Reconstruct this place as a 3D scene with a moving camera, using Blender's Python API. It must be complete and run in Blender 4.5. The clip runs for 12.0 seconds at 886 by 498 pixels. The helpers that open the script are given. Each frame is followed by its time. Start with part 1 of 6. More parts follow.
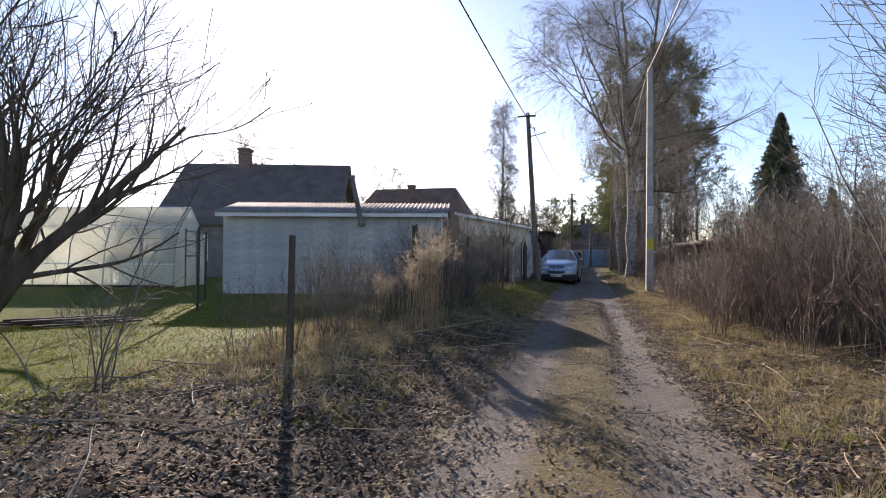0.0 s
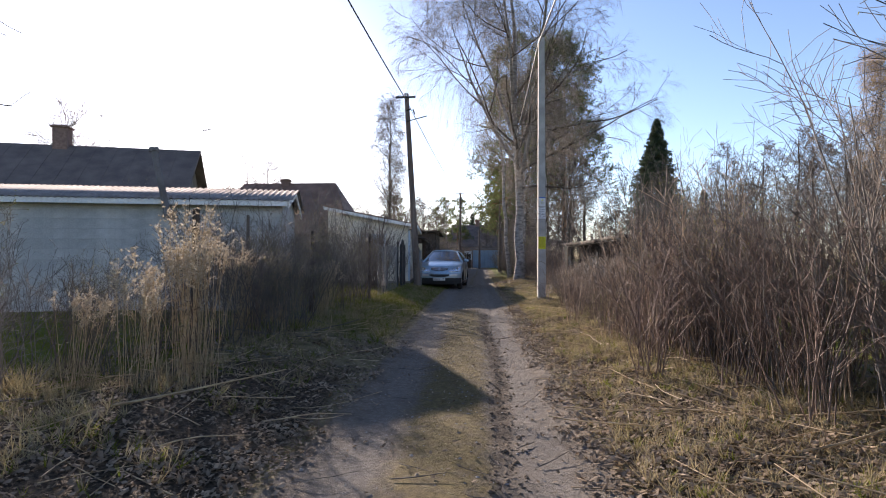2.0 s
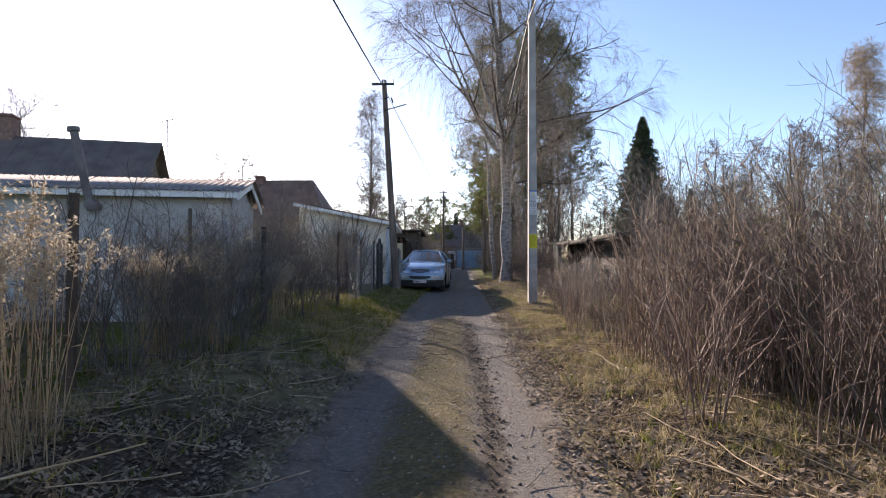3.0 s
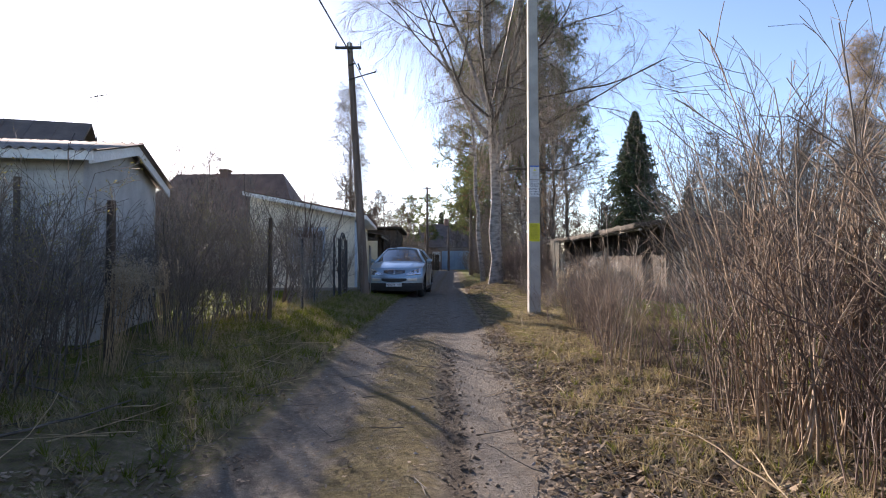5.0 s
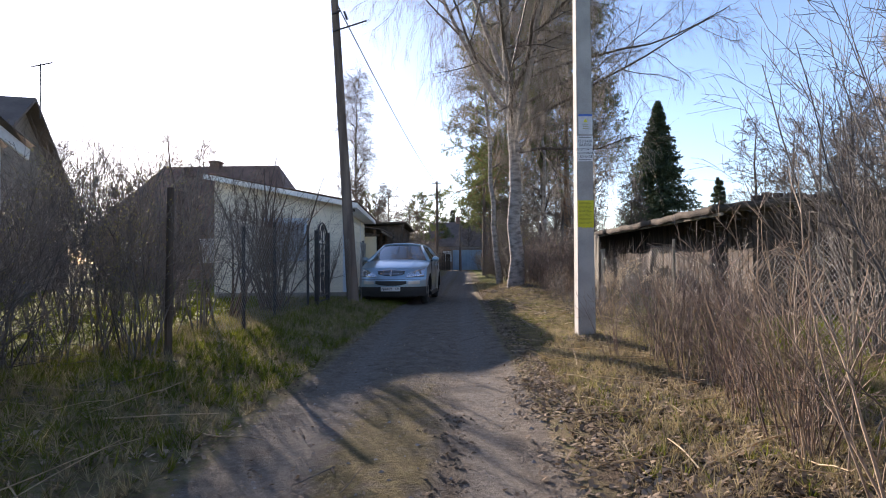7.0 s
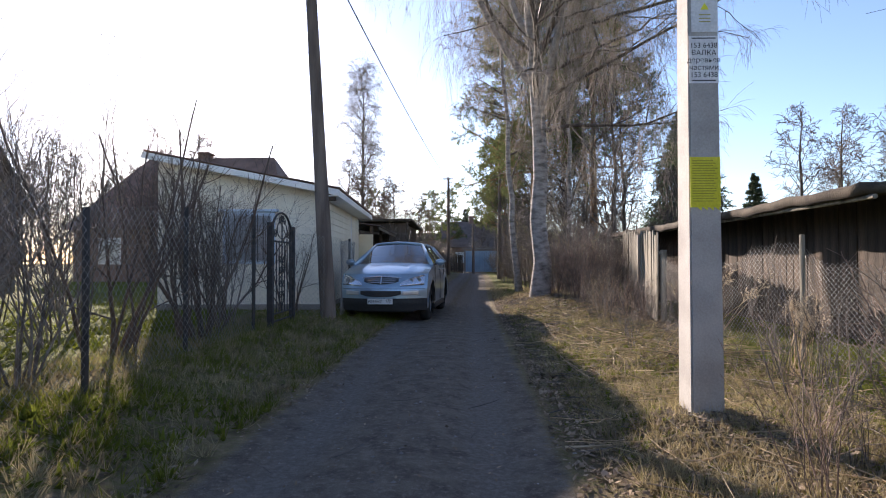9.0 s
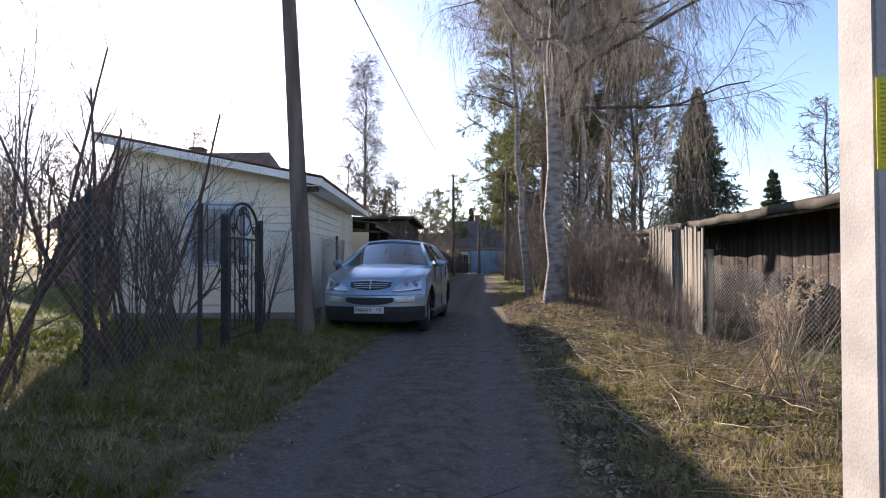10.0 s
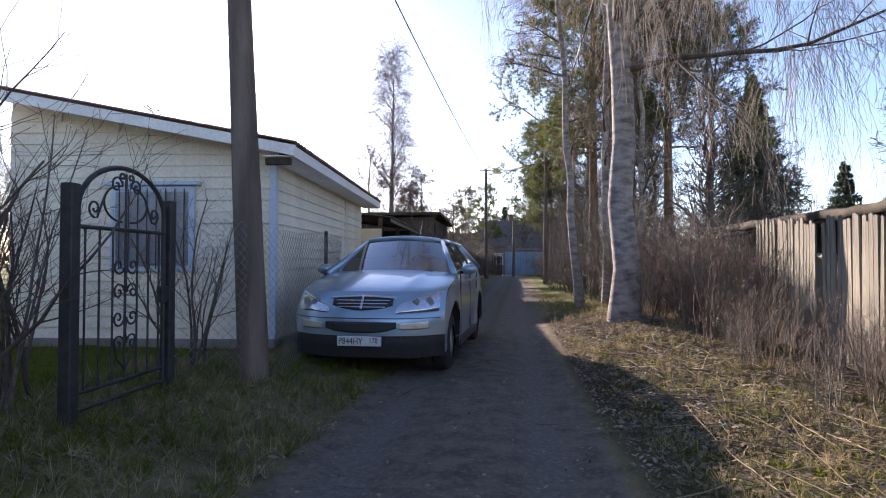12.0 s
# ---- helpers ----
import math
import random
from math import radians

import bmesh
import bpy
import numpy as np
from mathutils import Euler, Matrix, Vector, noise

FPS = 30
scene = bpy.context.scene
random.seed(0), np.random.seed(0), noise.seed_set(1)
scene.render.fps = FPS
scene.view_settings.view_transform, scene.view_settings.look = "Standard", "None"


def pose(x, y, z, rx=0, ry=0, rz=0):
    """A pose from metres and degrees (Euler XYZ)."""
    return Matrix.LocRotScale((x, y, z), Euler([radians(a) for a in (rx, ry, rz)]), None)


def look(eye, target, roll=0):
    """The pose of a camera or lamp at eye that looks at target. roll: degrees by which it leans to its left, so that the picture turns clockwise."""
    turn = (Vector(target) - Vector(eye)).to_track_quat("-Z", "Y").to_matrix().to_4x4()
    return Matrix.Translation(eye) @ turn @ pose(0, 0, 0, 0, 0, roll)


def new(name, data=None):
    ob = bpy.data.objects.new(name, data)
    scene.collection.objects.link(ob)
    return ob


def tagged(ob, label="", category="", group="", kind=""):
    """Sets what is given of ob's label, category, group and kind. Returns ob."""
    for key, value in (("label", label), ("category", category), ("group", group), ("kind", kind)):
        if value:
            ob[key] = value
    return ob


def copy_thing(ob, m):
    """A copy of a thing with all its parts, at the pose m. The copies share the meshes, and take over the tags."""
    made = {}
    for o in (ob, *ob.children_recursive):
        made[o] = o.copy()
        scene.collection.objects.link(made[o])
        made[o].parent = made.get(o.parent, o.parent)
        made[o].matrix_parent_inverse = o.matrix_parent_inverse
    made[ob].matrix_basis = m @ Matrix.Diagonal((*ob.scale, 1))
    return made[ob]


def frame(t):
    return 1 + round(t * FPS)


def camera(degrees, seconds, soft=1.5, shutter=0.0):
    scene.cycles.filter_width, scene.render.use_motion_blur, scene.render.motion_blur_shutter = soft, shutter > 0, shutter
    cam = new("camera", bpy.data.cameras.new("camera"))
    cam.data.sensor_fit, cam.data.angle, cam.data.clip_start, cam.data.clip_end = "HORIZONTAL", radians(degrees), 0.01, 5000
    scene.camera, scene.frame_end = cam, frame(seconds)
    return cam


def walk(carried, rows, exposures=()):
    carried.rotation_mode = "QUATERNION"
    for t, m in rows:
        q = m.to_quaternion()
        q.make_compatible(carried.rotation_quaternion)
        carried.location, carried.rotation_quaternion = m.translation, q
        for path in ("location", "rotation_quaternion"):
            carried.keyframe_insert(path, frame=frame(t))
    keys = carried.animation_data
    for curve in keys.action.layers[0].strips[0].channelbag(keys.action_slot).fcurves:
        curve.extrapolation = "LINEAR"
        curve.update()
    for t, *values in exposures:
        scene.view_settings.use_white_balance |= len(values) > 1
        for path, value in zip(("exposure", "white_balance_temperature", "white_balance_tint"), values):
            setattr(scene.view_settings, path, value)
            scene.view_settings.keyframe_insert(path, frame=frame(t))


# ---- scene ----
cam = camera(75.5, 12.0, 1.05)
METRES, EYE, TILT, LEAN, TURN = 22.0, 1.364, 0.0, 0.0, 14.3
ROWS = [
    (0.0, 0.0, 0.0, 0.0, -0.0, 0.67, -0.35),
    (0.5, 0.0177, 0.0445, -0.0011, -5.73, 0.73, -0.29),
    (1.0, 0.0301, 0.0845, -0.0012, -9.17, 0.83, -0.15),
    (1.5, 0.0415, 0.1256, -0.0006, -10.23, 0.83, -0.15),
    (2.0, 0.0511, 0.1649, -0.0004, -10.66, 0.88, -0.09),
    (2.5, 0.0616, 0.2067, -0.0008, -11.27, 0.86, -0.08),
    (3.0, 0.0717, 0.2457, -0.0001, -12.27, 0.91, 0.02),
    (5.0, 0.1192, 0.4067, -0.0047, -13.61, 1.08, 0.26),
    (5.5, 0.1333, 0.4489, -0.0056, -13.64, 1.05, 0.3),
    (6.0, 0.1427, 0.4907, -0.0071, -13.3, 1.08, 0.31),
    (6.5, 0.1545, 0.5329, -0.007, -13.07, 1.07, 0.38),
    (7.0, 0.1636, 0.5739, -0.0076, -12.41, 1.12, 0.42),
    (9.0, 0.2057, 0.7321, -0.005, -11.06, 1.21, 0.18),
    (9.5, 0.217, 0.7726, -0.0042, -11.01, 1.15, 0.15),
    (10.0, 0.2256, 0.8126, -0.004, -10.48, 1.21, 0.15),
    (10.5, 0.2381, 0.8525, -0.0034, -11.06, 1.21, 0.14),
    (11.0, 0.2442, 0.891, -0.0038, -10.44, 1.29, 0.08),
    (11.5, 0.2526, 0.9278, -0.0027, -9.92, 1.27, 0.11),
    (12.0, 0.2556, 0.9643, -0.0015, -7.25, 1.31, -0.01),
]
walk(cam, [(t, pose(0, 0, EYE, TILT, LEAN, TURN) @ pose(METRES * x, METRES * y, METRES * z, 90 + pitch, roll, yaw)) for t, x, y, z, yaw, pitch, roll in ROWS],
     [(0.0, 1.12, 7000, 23), (2.5, 1.28, 7000, 22), (9.0, 1.46, 7000, 22), (12.0, 1.58, 7000, 26)])

# ---- light ----
SUN_AZ, SUN_EL = 28.5, 17.2
world = bpy.data.worlds.new("sky")
scene.world = world
world.use_nodes = True
wn = world.node_tree
sky = wn.nodes.new("ShaderNodeTexSky")
sky.sky_type = "NISHITA"
sky.sun_disc = False
sky.sun_elevation = radians(SUN_EL)
sky.sun_rotation = radians(-SUN_AZ)
sky.air_density, sky.dust_density, sky.ozone_density = 0.9, 0.32, 3.2
background = wn.nodes["Background"]
background.inputs["Strength"].default_value = 0.11
wn.links.new(sky.outputs[0], background.inputs["Color"])
SUN_WAY = Vector((-math.sin(radians(SUN_AZ)) * math.cos(radians(SUN_EL)), math.cos(radians(SUN_AZ)) * math.cos(radians(SUN_EL)), math.sin(radians(SUN_EL))))
sun_data = bpy.data.lights.new("sun", "SUN")
sun_data.energy, sun_data.angle, sun_data.color = 4.7, radians(0.6), (1.0, 0.93, 0.82)
sun = new("sun", sun_data)
sun.matrix_world = look(SUN_WAY * 60, (0, 0, 0))

rng = np.random.default_rng(7)


# ---- materials ----
def material(name, low, high, scale=8.0, fine=60.0, rough=0.8, bump=0.2, metal=0.0, vary=0.12, stretch=(1, 1, 1), spec=0.5, island=False, edge=(0.32, 0.68)):
    """Two colours mixed by coarse noise, darkened and lightened by fine noise, with relief; each object or island a little different."""
    m = bpy.data.materials.new(name)
    m.use_nodes = True
    n, l = m.node_tree.nodes, m.node_tree.links
    p = n["Principled BSDF"]
    co = n.new("ShaderNodeTexCoord")
    mp = n.new("ShaderNodeMapping")
    mp.inputs["Scale"].default_value = stretch
    l.new(co.outputs["Object"], mp.inputs[0])
    a, b = n.new("ShaderNodeTexNoise"), n.new("ShaderNodeTexNoise")
    for node, s, d in ((a, scale, 4), (b, fine, 3)):
        node.inputs["Scale"].default_value, node.inputs["Detail"].default_value = s, d
        l.new(mp.outputs[0], node.inputs["Vector"])
    ramp = n.new("ShaderNodeMapRange")
    ramp.inputs[1].default_value, ramp.inputs[2].default_value = edge
    l.new(a.outputs[0], ramp.inputs[0])
    mix = n.new("ShaderNodeMix")
    mix.data_type = "RGBA"
    mix.inputs[6].default_value, mix.inputs[7].default_value = (*low, 1), (*high, 1)
    l.new(ramp.outputs[0], mix.inputs[0])
    rnd = n.new("ShaderNodeNewGeometry") if island else n.new("ShaderNodeObjectInfo")
    add = n.new("ShaderNodeMath")
    add.operation = "MULTIPLY_ADD"
    l.new(rnd.outputs["Random Per Island" if island else "Random"], add.inputs[0])
    add.inputs[1].default_value, add.inputs[2].default_value = 2.2 * vary, 1 - 1.6 * vary
    add2 = n.new("ShaderNodeMath")
    add2.operation = "MULTIPLY_ADD"
    l.new(b.outputs[0], add2.inputs[0])
    add2.inputs[1].default_value = 0.5
    l.new(add.outputs[0], add2.inputs[2])
    hsv = n.new("ShaderNodeHueSaturation")
    l.new(mix.outputs[2], hsv.inputs["Color"])
    sub = n.new("ShaderNodeMath")
    sub.operation = "SUBTRACT"
    l.new(add2.outputs[0], sub.inputs[0])
    sub.inputs[1].default_value = 0.2
    l.new(sub.outputs[0], hsv.inputs["Value"])
    l.new(hsv.outputs[0], p.inputs["Base Color"])
    p.inputs["Roughness"].default_value, p.inputs["Metallic"].default_value = rough, metal
    p.inputs["Specular IOR Level"].default_value = spec
    if bump:
        bp = n.new("ShaderNodeBump")
        bp.inputs["Strength"].default_value, bp.inputs["Distance"].default_value = bump, 0.02
        l.new(b.outputs[0], bp.inputs["Height"])
        l.new(bp.outputs[0], p.inputs["Normal"])
    return m


def leafy(m, amount=0.35):
    """Lets some light through thin leaves and blades."""
    n, l = m.node_tree.nodes, m.node_tree.links
    p = n["Principled BSDF"]
    tr, mx = n.new("ShaderNodeBsdfTranslucent"), n.new("ShaderNodeMixShader")
    l.new(p.inputs["Base Color"].links[0].from_socket, tr.inputs["Color"])
    mx.inputs[0].default_value = amount
    l.new(p.outputs[0], mx.inputs[1])
    l.new(tr.outputs[0], mx.inputs[2])
    l.new(mx.outputs[0], n["Material Output"].inputs["Surface"])
    return m


def glass(name, tint, rough=0.02):
    m = bpy.data.materials.new(name)
    m.use_nodes = True
    p = m.node_tree.nodes["Principled BSDF"]
    p.inputs["Base Color"].default_value = (*tint, 1)
    p.inputs["Transmission Weight"].default_value = 1.0
    p.inputs["Roughness"].default_value, p.inputs["IOR"].default_value = rough, 1.45
    return m


def ground_material():
    m = bpy.data.materials.new("earth_and_grass")
    m.use_nodes = True
    n, l = m.node_tree.nodes, m.node_tree.links
    p = n["Principled BSDF"]
    co = n.new("ShaderNodeTexCoord")

    def noise_at(s, d=4, r=0.6):
        t = n.new("ShaderNodeTexNoise")
        t.inputs["Scale"].default_value, t.inputs["Detail"].default_value, t.inputs["Roughness"].default_value = s, d, r
        l.new(co.outputs["Object"], t.inputs["Vector"])
        return t.outputs[0]

    def blend(fac, a, b):
        x = n.new("ShaderNodeMix")
        x.data_type = "RGBA"
        l.new(fac, x.inputs[0])
        for s, v in ((x.inputs[6], a), (x.inputs[7], b)):
            if isinstance(v, tuple):
                s.default_value = (*v, 1)
            else:
                l.new(v, s)
        return x.outputs[2]

    def sharp(v, lo, hi):
        x = n.new("ShaderNodeMapRange")
        x.inputs[1].default_value, x.inputs[2].default_value = lo, hi
        l.new(v, x.inputs[0])
        return x.outputs[0]

    def mask(name, rough, width=0.5):
        at = n.new("ShaderNodeAttribute")
        at.attribute_name = name
        s = n.new("ShaderNodeMath")
        s.operation = "MULTIPLY_ADD"
        l.new(rough, s.inputs[0])
        s.inputs[1].default_value = width * 2
        l.new(at.outputs["Fac"], s.inputs[2])
        return sharp(s.outputs[0], 0.5 + width - 0.18, 0.5 + width + 0.18)

    big, mid, fine, grit = noise_at(0.7), noise_at(5), noise_at(26), noise_at(120, 2)
    dirt = blend(sharp(mid, 0.35, 0.65), (0.125, 0.105, 0.085), (0.215, 0.185, 0.15))
    dirt = blend(sharp(fine, 0.5, 0.75), dirt, (0.27, 0.235, 0.195))
    dirt = blend(mask("track", mid, 0.3), dirt, blend(sharp(fine, 0.4, 0.7), (0.17, 0.152, 0.13), (0.25, 0.225, 0.195)))
    straw = blend(sharp(mid, 0.35, 0.65), (0.13, 0.10, 0.06), (0.30, 0.235, 0.14))
    straw = blend(sharp(fine, 0.45, 0.7), straw, (0.16, 0.16, 0.055))
    lawn = blend(sharp(mid, 0.35, 0.7), (0.075, 0.10, 0.008), (0.145, 0.16, 0.016))
    lawn = blend(sharp(fine, 0.5, 0.8), lawn, (0.16, 0.16, 0.04))
    moss = blend(sharp(fine, 0.4, 0.65), (0.115, 0.09, 0.045), (0.20, 0.16, 0.075))
    # leaf litter, darkened to stand in for shade of a tree out of view
    litter = blend(sharp(fine, 0.35, 0.6), (0.035, 0.026, 0.019), (0.12, 0.088, 0.06))
    colour = blend(mask("lawn", fine, 0.35), straw, lawn)
    colour = blend(mask("litter", mid, 0.4), colour, litter)
    colour = blend(mask("road", fine, 0.4), colour, dirt)
    colour = blend(mask("moss", mid, 0.6), colour, moss)
    colour = blend(mask("churn", mid, 0.5), colour, blend(sharp(fine, 0.35, 0.65), (0.06, 0.046, 0.034), (0.13, 0.105, 0.08)))
    hsv = n.new("ShaderNodeHueSaturation")
    l.new(colour, hsv.inputs["Color"])
    v = n.new("ShaderNodeMath")
    v.operation = "MULTIPLY_ADD"
    l.new(grit, v.inputs[0])
    v.inputs[1].default_value, v.inputs[2].default_value = 0.9, 0.5
    l.new(v.outputs[0], hsv.inputs["Value"])
    l.new(hsv.outputs[0], p.inputs["Base Color"])
    p.inputs["Roughness"].default_value = 0.9
    p.inputs["Specular IOR Level"].default_value = 0.1
    h = n.new("ShaderNodeMath")
    h.operation = "ADD"
    l.new(fine, h.inputs[0])
    l.new(grit, h.inputs[1])
    bp = n.new("ShaderNodeBump")
    bp.inputs["Strength"].default_value, bp.inputs["Distance"].default_value = 0.8, 0.03
    l.new(h.outputs[0], bp.inputs["Height"])
    l.new(bp.outputs[0], p.inputs["Normal"])
    return m


EARTH = ground_material()
BARK_DARK = material("dark_bark", (0.06, 0.045, 0.035), (0.14, 0.11, 0.085), 6, 50, 0.9, 0.6, stretch=(1, 1, 0.3))
BARK_BIRCH = material("birch_bark", (0.10, 0.085, 0.074), (0.36, 0.32, 0.29), 4.0, 30, 0.85, 0.7, stretch=(1, 1, 2.2), edge=(0.28, 0.60))
BARK_PINE = material("pine_bark", (0.16, 0.085, 0.045), (0.33, 0.19, 0.10), 5, 40, 0.9, 0.6, stretch=(1, 1, 0.4))
TWIG_BIRCH = material("birch_twig", (0.17, 0.138, 0.108), (0.33, 0.275, 0.22), 3, 20, 0.8, 0, island=True)
TWIG_DARK = material("dark_twig", (0.07, 0.05, 0.04), (0.15, 0.11, 0.085), 3, 20, 0.8, 0, island=True)
STEM_RED = material("reddish_stem", (0.085, 0.058, 0.047), (0.25, 0.172, 0.135), 5, 40, 0.7, 0.1, island=False, vary=0.32)
HEAP = material("heaped_earth", (0.16, 0.11, 0.07), (0.29, 0.21, 0.14), 9, 60, 0.95, 0.6, island=True)
CLOD = material("loose_earth", (0.09, 0.066, 0.045), (0.19, 0.145, 0.10), 9, 60, 0.95, 0.6, island=True)
# tan canes, with the paleness of sunlight put into the colour
STEM_SUNLIT_TAN = material("sunlit_tan_cane", (0.20, 0.135, 0.09), (0.46, 0.335, 0.225), 5, 40, 0.7, 0.1, island=False, vary=0.35)
STEM_GREY = material("grey_brown_stem", (0.075, 0.064, 0.056), (0.23, 0.195, 0.165), 5, 40, 0.75, 0.1, island=False, vary=0.32)
STALK = leafy(material("dry_stalk", (0.36, 0.26, 0.15), (0.58, 0.45, 0.28), 6, 40, 0.7, 0, island=True, vary=0.2), 0.2)
FLUFF = leafy(material("seed_fluff", (0.42, 0.355, 0.26), (0.62, 0.54, 0.42), 6, 40, 0.9, 0, island=True, vary=0.2), 0.4)
LEAF_DRY = leafy(material("dry_leaf", (0.14, 0.102, 0.07), (0.40, 0.31, 0.22), 3, 30, 0.85, 0, island=True, vary=0.3, spec=0.12), 0.15)
BLADE_DRY = leafy(material("dry_grass", (0.23, 0.185, 0.10), (0.44, 0.365, 0.205), 3, 30, 0.8, 0, island=True, vary=0.25), 0.3)
BLADE_GREEN = leafy(material("green_grass", (0.10, 0.125, 0.018), (0.19, 0.21, 0.034), 3, 30, 0.85, 0, island=True, vary=0.25, spec=0.15), 0.4)
# both needle greens are lightened to stand in for distance haze
NEEDLE_PINE = leafy(material("hazed_pine_needle", (0.085, 0.115, 0.042), (0.20, 0.225, 0.085), 2, 20, 0.7, 0, island=True, vary=0.25), 0.42)
NEEDLE_SPRUCE = leafy(material("hazed_spruce_needle", (0.035, 0.056, 0.03), (0.10, 0.13, 0.062), 2, 20, 0.7, 0, island=True, vary=0.2), 0.15)
BUD_GREEN = leafy(material("spring_bud", (0.20, 0.20, 0.05), (0.34, 0.30, 0.09), 2, 20, 0.7, 0, island=True), 0.4)
BUD_GOLD = leafy(material("golden_catkin", (0.36, 0.24, 0.10), (0.50, 0.34, 0.16), 2, 20, 0.7, 0, island=True), 0.4)
STONE = material("road_stone", (0.16, 0.15, 0.14), (0.32, 0.30, 0.28), 8, 60, 0.85, 0.3, island=True, vary=0.25)
CONCRETE = material("pole_concrete", (0.28, 0.265, 0.245), (0.41, 0.39, 0.36), 3, 70, 0.9, 0.1)
POLE_WOOD = material("weathered_pole", (0.085, 0.06, 0.048), (0.18, 0.138, 0.11), 5, 50, 0.9, 0.5, stretch=(1, 1, 0.12))
PLANK_GREY = material("grey_picket", (0.115, 0.102, 0.078), (0.30, 0.268, 0.205), 6, 60, 0.85, 0.5, stretch=(1.5, 1.5, 0.15), vary=0.2)
PLANK_DARK = material("dark_shed_board", (0.036, 0.026, 0.019), (0.115, 0.082, 0.058), 6, 60, 0.9, 0.5, stretch=(1.5, 1.5, 0.15), vary=0.3)
SIDING = material("cream_siding", (0.68, 0.61, 0.48), (0.79, 0.73, 0.60), 2, 30, 0.45, 0.05, vary=0.04)
TRIM_BLUE = material("pale_blue_trim", (0.42, 0.52, 0.62), (0.50, 0.60, 0.70), 2, 30, 0.5, 0.05, vary=0.03)
TRIM_WHITE = material("white_trim", (0.70, 0.69, 0.66), (0.80, 0.79, 0.76), 2, 30, 0.5, 0.05, vary=0.03)
GARAGE_WALL = material("whitewashed_board", (0.36, 0.36, 0.35), (0.50, 0.50, 0.485), 3, 40, 0.8, 0.25, vary=0.06)
SLATE = material("asbestos_sheet", (0.15, 0.132, 0.125), (0.27, 0.242, 0.228), 2, 40, 0.85, 0.3)
RUST_ROOF = material("brown_roof", (0.15, 0.085, 0.06), (0.24, 0.14, 0.10), 1.5, 20, 0.7, 0.2)
DARK_ROOF = material("dark_roof", (0.10, 0.075, 0.065), (0.17, 0.13, 0.11), 1.5, 20, 0.8, 0.3)
FELT = material("mossy_felt", (0.036, 0.028, 0.021), (0.09, 0.072, 0.05), 3, 40, 0.95, 0.6)
HOUSE_WALL = material("dark_house_wall", (0.17, 0.15, 0.13), (0.26, 0.23, 0.20), 2, 30, 0.8, 0.2)
BROWN_WALL = material("brown_house_wall", (0.20, 0.13, 0.10), (0.30, 0.20, 0.15), 2, 30, 0.8, 0.2)
BRICK = material("chimney_brick", (0.16, 0.095, 0.075), (0.26, 0.165, 0.13), 9, 60, 0.9, 0.4)
IRON = material("black_iron", (0.018, 0.018, 0.02), (0.05, 0.045, 0.045), 12, 80, 0.55, 0.2, spec=0.5)
STEEL = material("galvanised_wire", (0.22, 0.22, 0.215), (0.36, 0.36, 0.35), 10, 60, 0.5, 0, metal=0.7)
CABLE = material("black_cable", (0.02, 0.02, 0.02), (0.035, 0.035, 0.035), 5, 30, 0.6, 0)
BLUE_METAL = material("faded_blue_gate", (0.16, 0.24, 0.31), (0.24, 0.33, 0.40), 1, 20, 0.6, 0.1)
FILM = leafy(material("greenhouse_film", (0.66, 0.68, 0.60), (0.80, 0.82, 0.74), 1.5, 20, 0.4, 0.1), 0.75)
_n, _l = FILM.node_tree.nodes, FILM.node_tree.links
_clear, _mix = _n.new("ShaderNodeBsdfTransparent"), _n.new("ShaderNodeMixShader")
_l.new(_n["Material Output"].inputs["Surface"].links[0].from_socket, _mix.inputs[1])
_l.new(_clear.outputs[0], _mix.inputs[2])
_mix.inputs[0].default_value = 0.38
_l.new(_mix.outputs[0], _n["Material Output"].inputs["Surface"])
PAPER_YELLOW = material("yellow_paper", (0.66, 0.60, 0.03), (0.74, 0.68, 0.06), 6, 60, 0.8, 0.05)
PAPER_WHITE = material("white_paper", (0.62, 0.62, 0.62), (0.74, 0.74, 0.73), 6, 60, 0.8, 0.05)
PAPER_BLUE = material("blue_band", (0.05, 0.13, 0.45), (0.07, 0.17, 0.50), 6, 60, 0.7, 0)
INK = material("black_ink", (0.02, 0.02, 0.02), (0.04, 0.04, 0.04), 6, 60, 0.7, 0)
INK_OLIVE = material("olive_ink", (0.30, 0.28, 0.02), (0.36, 0.33, 0.03), 6, 60, 0.7, 0)
PAINT = material("silver_blue_paint", (0.25, 0.36, 0.45), (0.28, 0.395, 0.485), 2, 200, 0.28, 0.0, metal=0.55, vary=0.0)
PAINT.node_tree.nodes["Principled BSDF"].inputs["Coat Weight"].default_value = 0.8
PAINT.node_tree.nodes["Principled BSDF"].inputs["Coat Roughness"].default_value = 0.05
PLASTIC = material("black_plastic", (0.018, 0.018, 0.019), (0.03, 0.03, 0.03), 20, 120, 0.6, 0.1)
RUBBER = material("tyre_rubber", (0.015, 0.015, 0.015), (0.035, 0.033, 0.03), 12, 80, 0.9, 0.3)
CHROME = material("chrome", (0.62, 0.62, 0.63), (0.70, 0.70, 0.71), 5, 60, 0.15, 0, metal=1.0, vary=0)
ALLOY = material("wheel_alloy", (0.42, 0.43, 0.44), (0.52, 0.53, 0.54), 8, 60, 0.35, 0, metal=0.8, vary=0)
LAMP_LENS = glass("lamp_glass", (0.95, 0.97, 1.0), 0.03)
LAMP_LENS.node_tree.nodes["Principled BSDF"].inputs["IOR"].default_value = 1.12
CAR_GLASS = glass("tinted_car_glass", (0.22, 0.30, 0.34), 0.0)
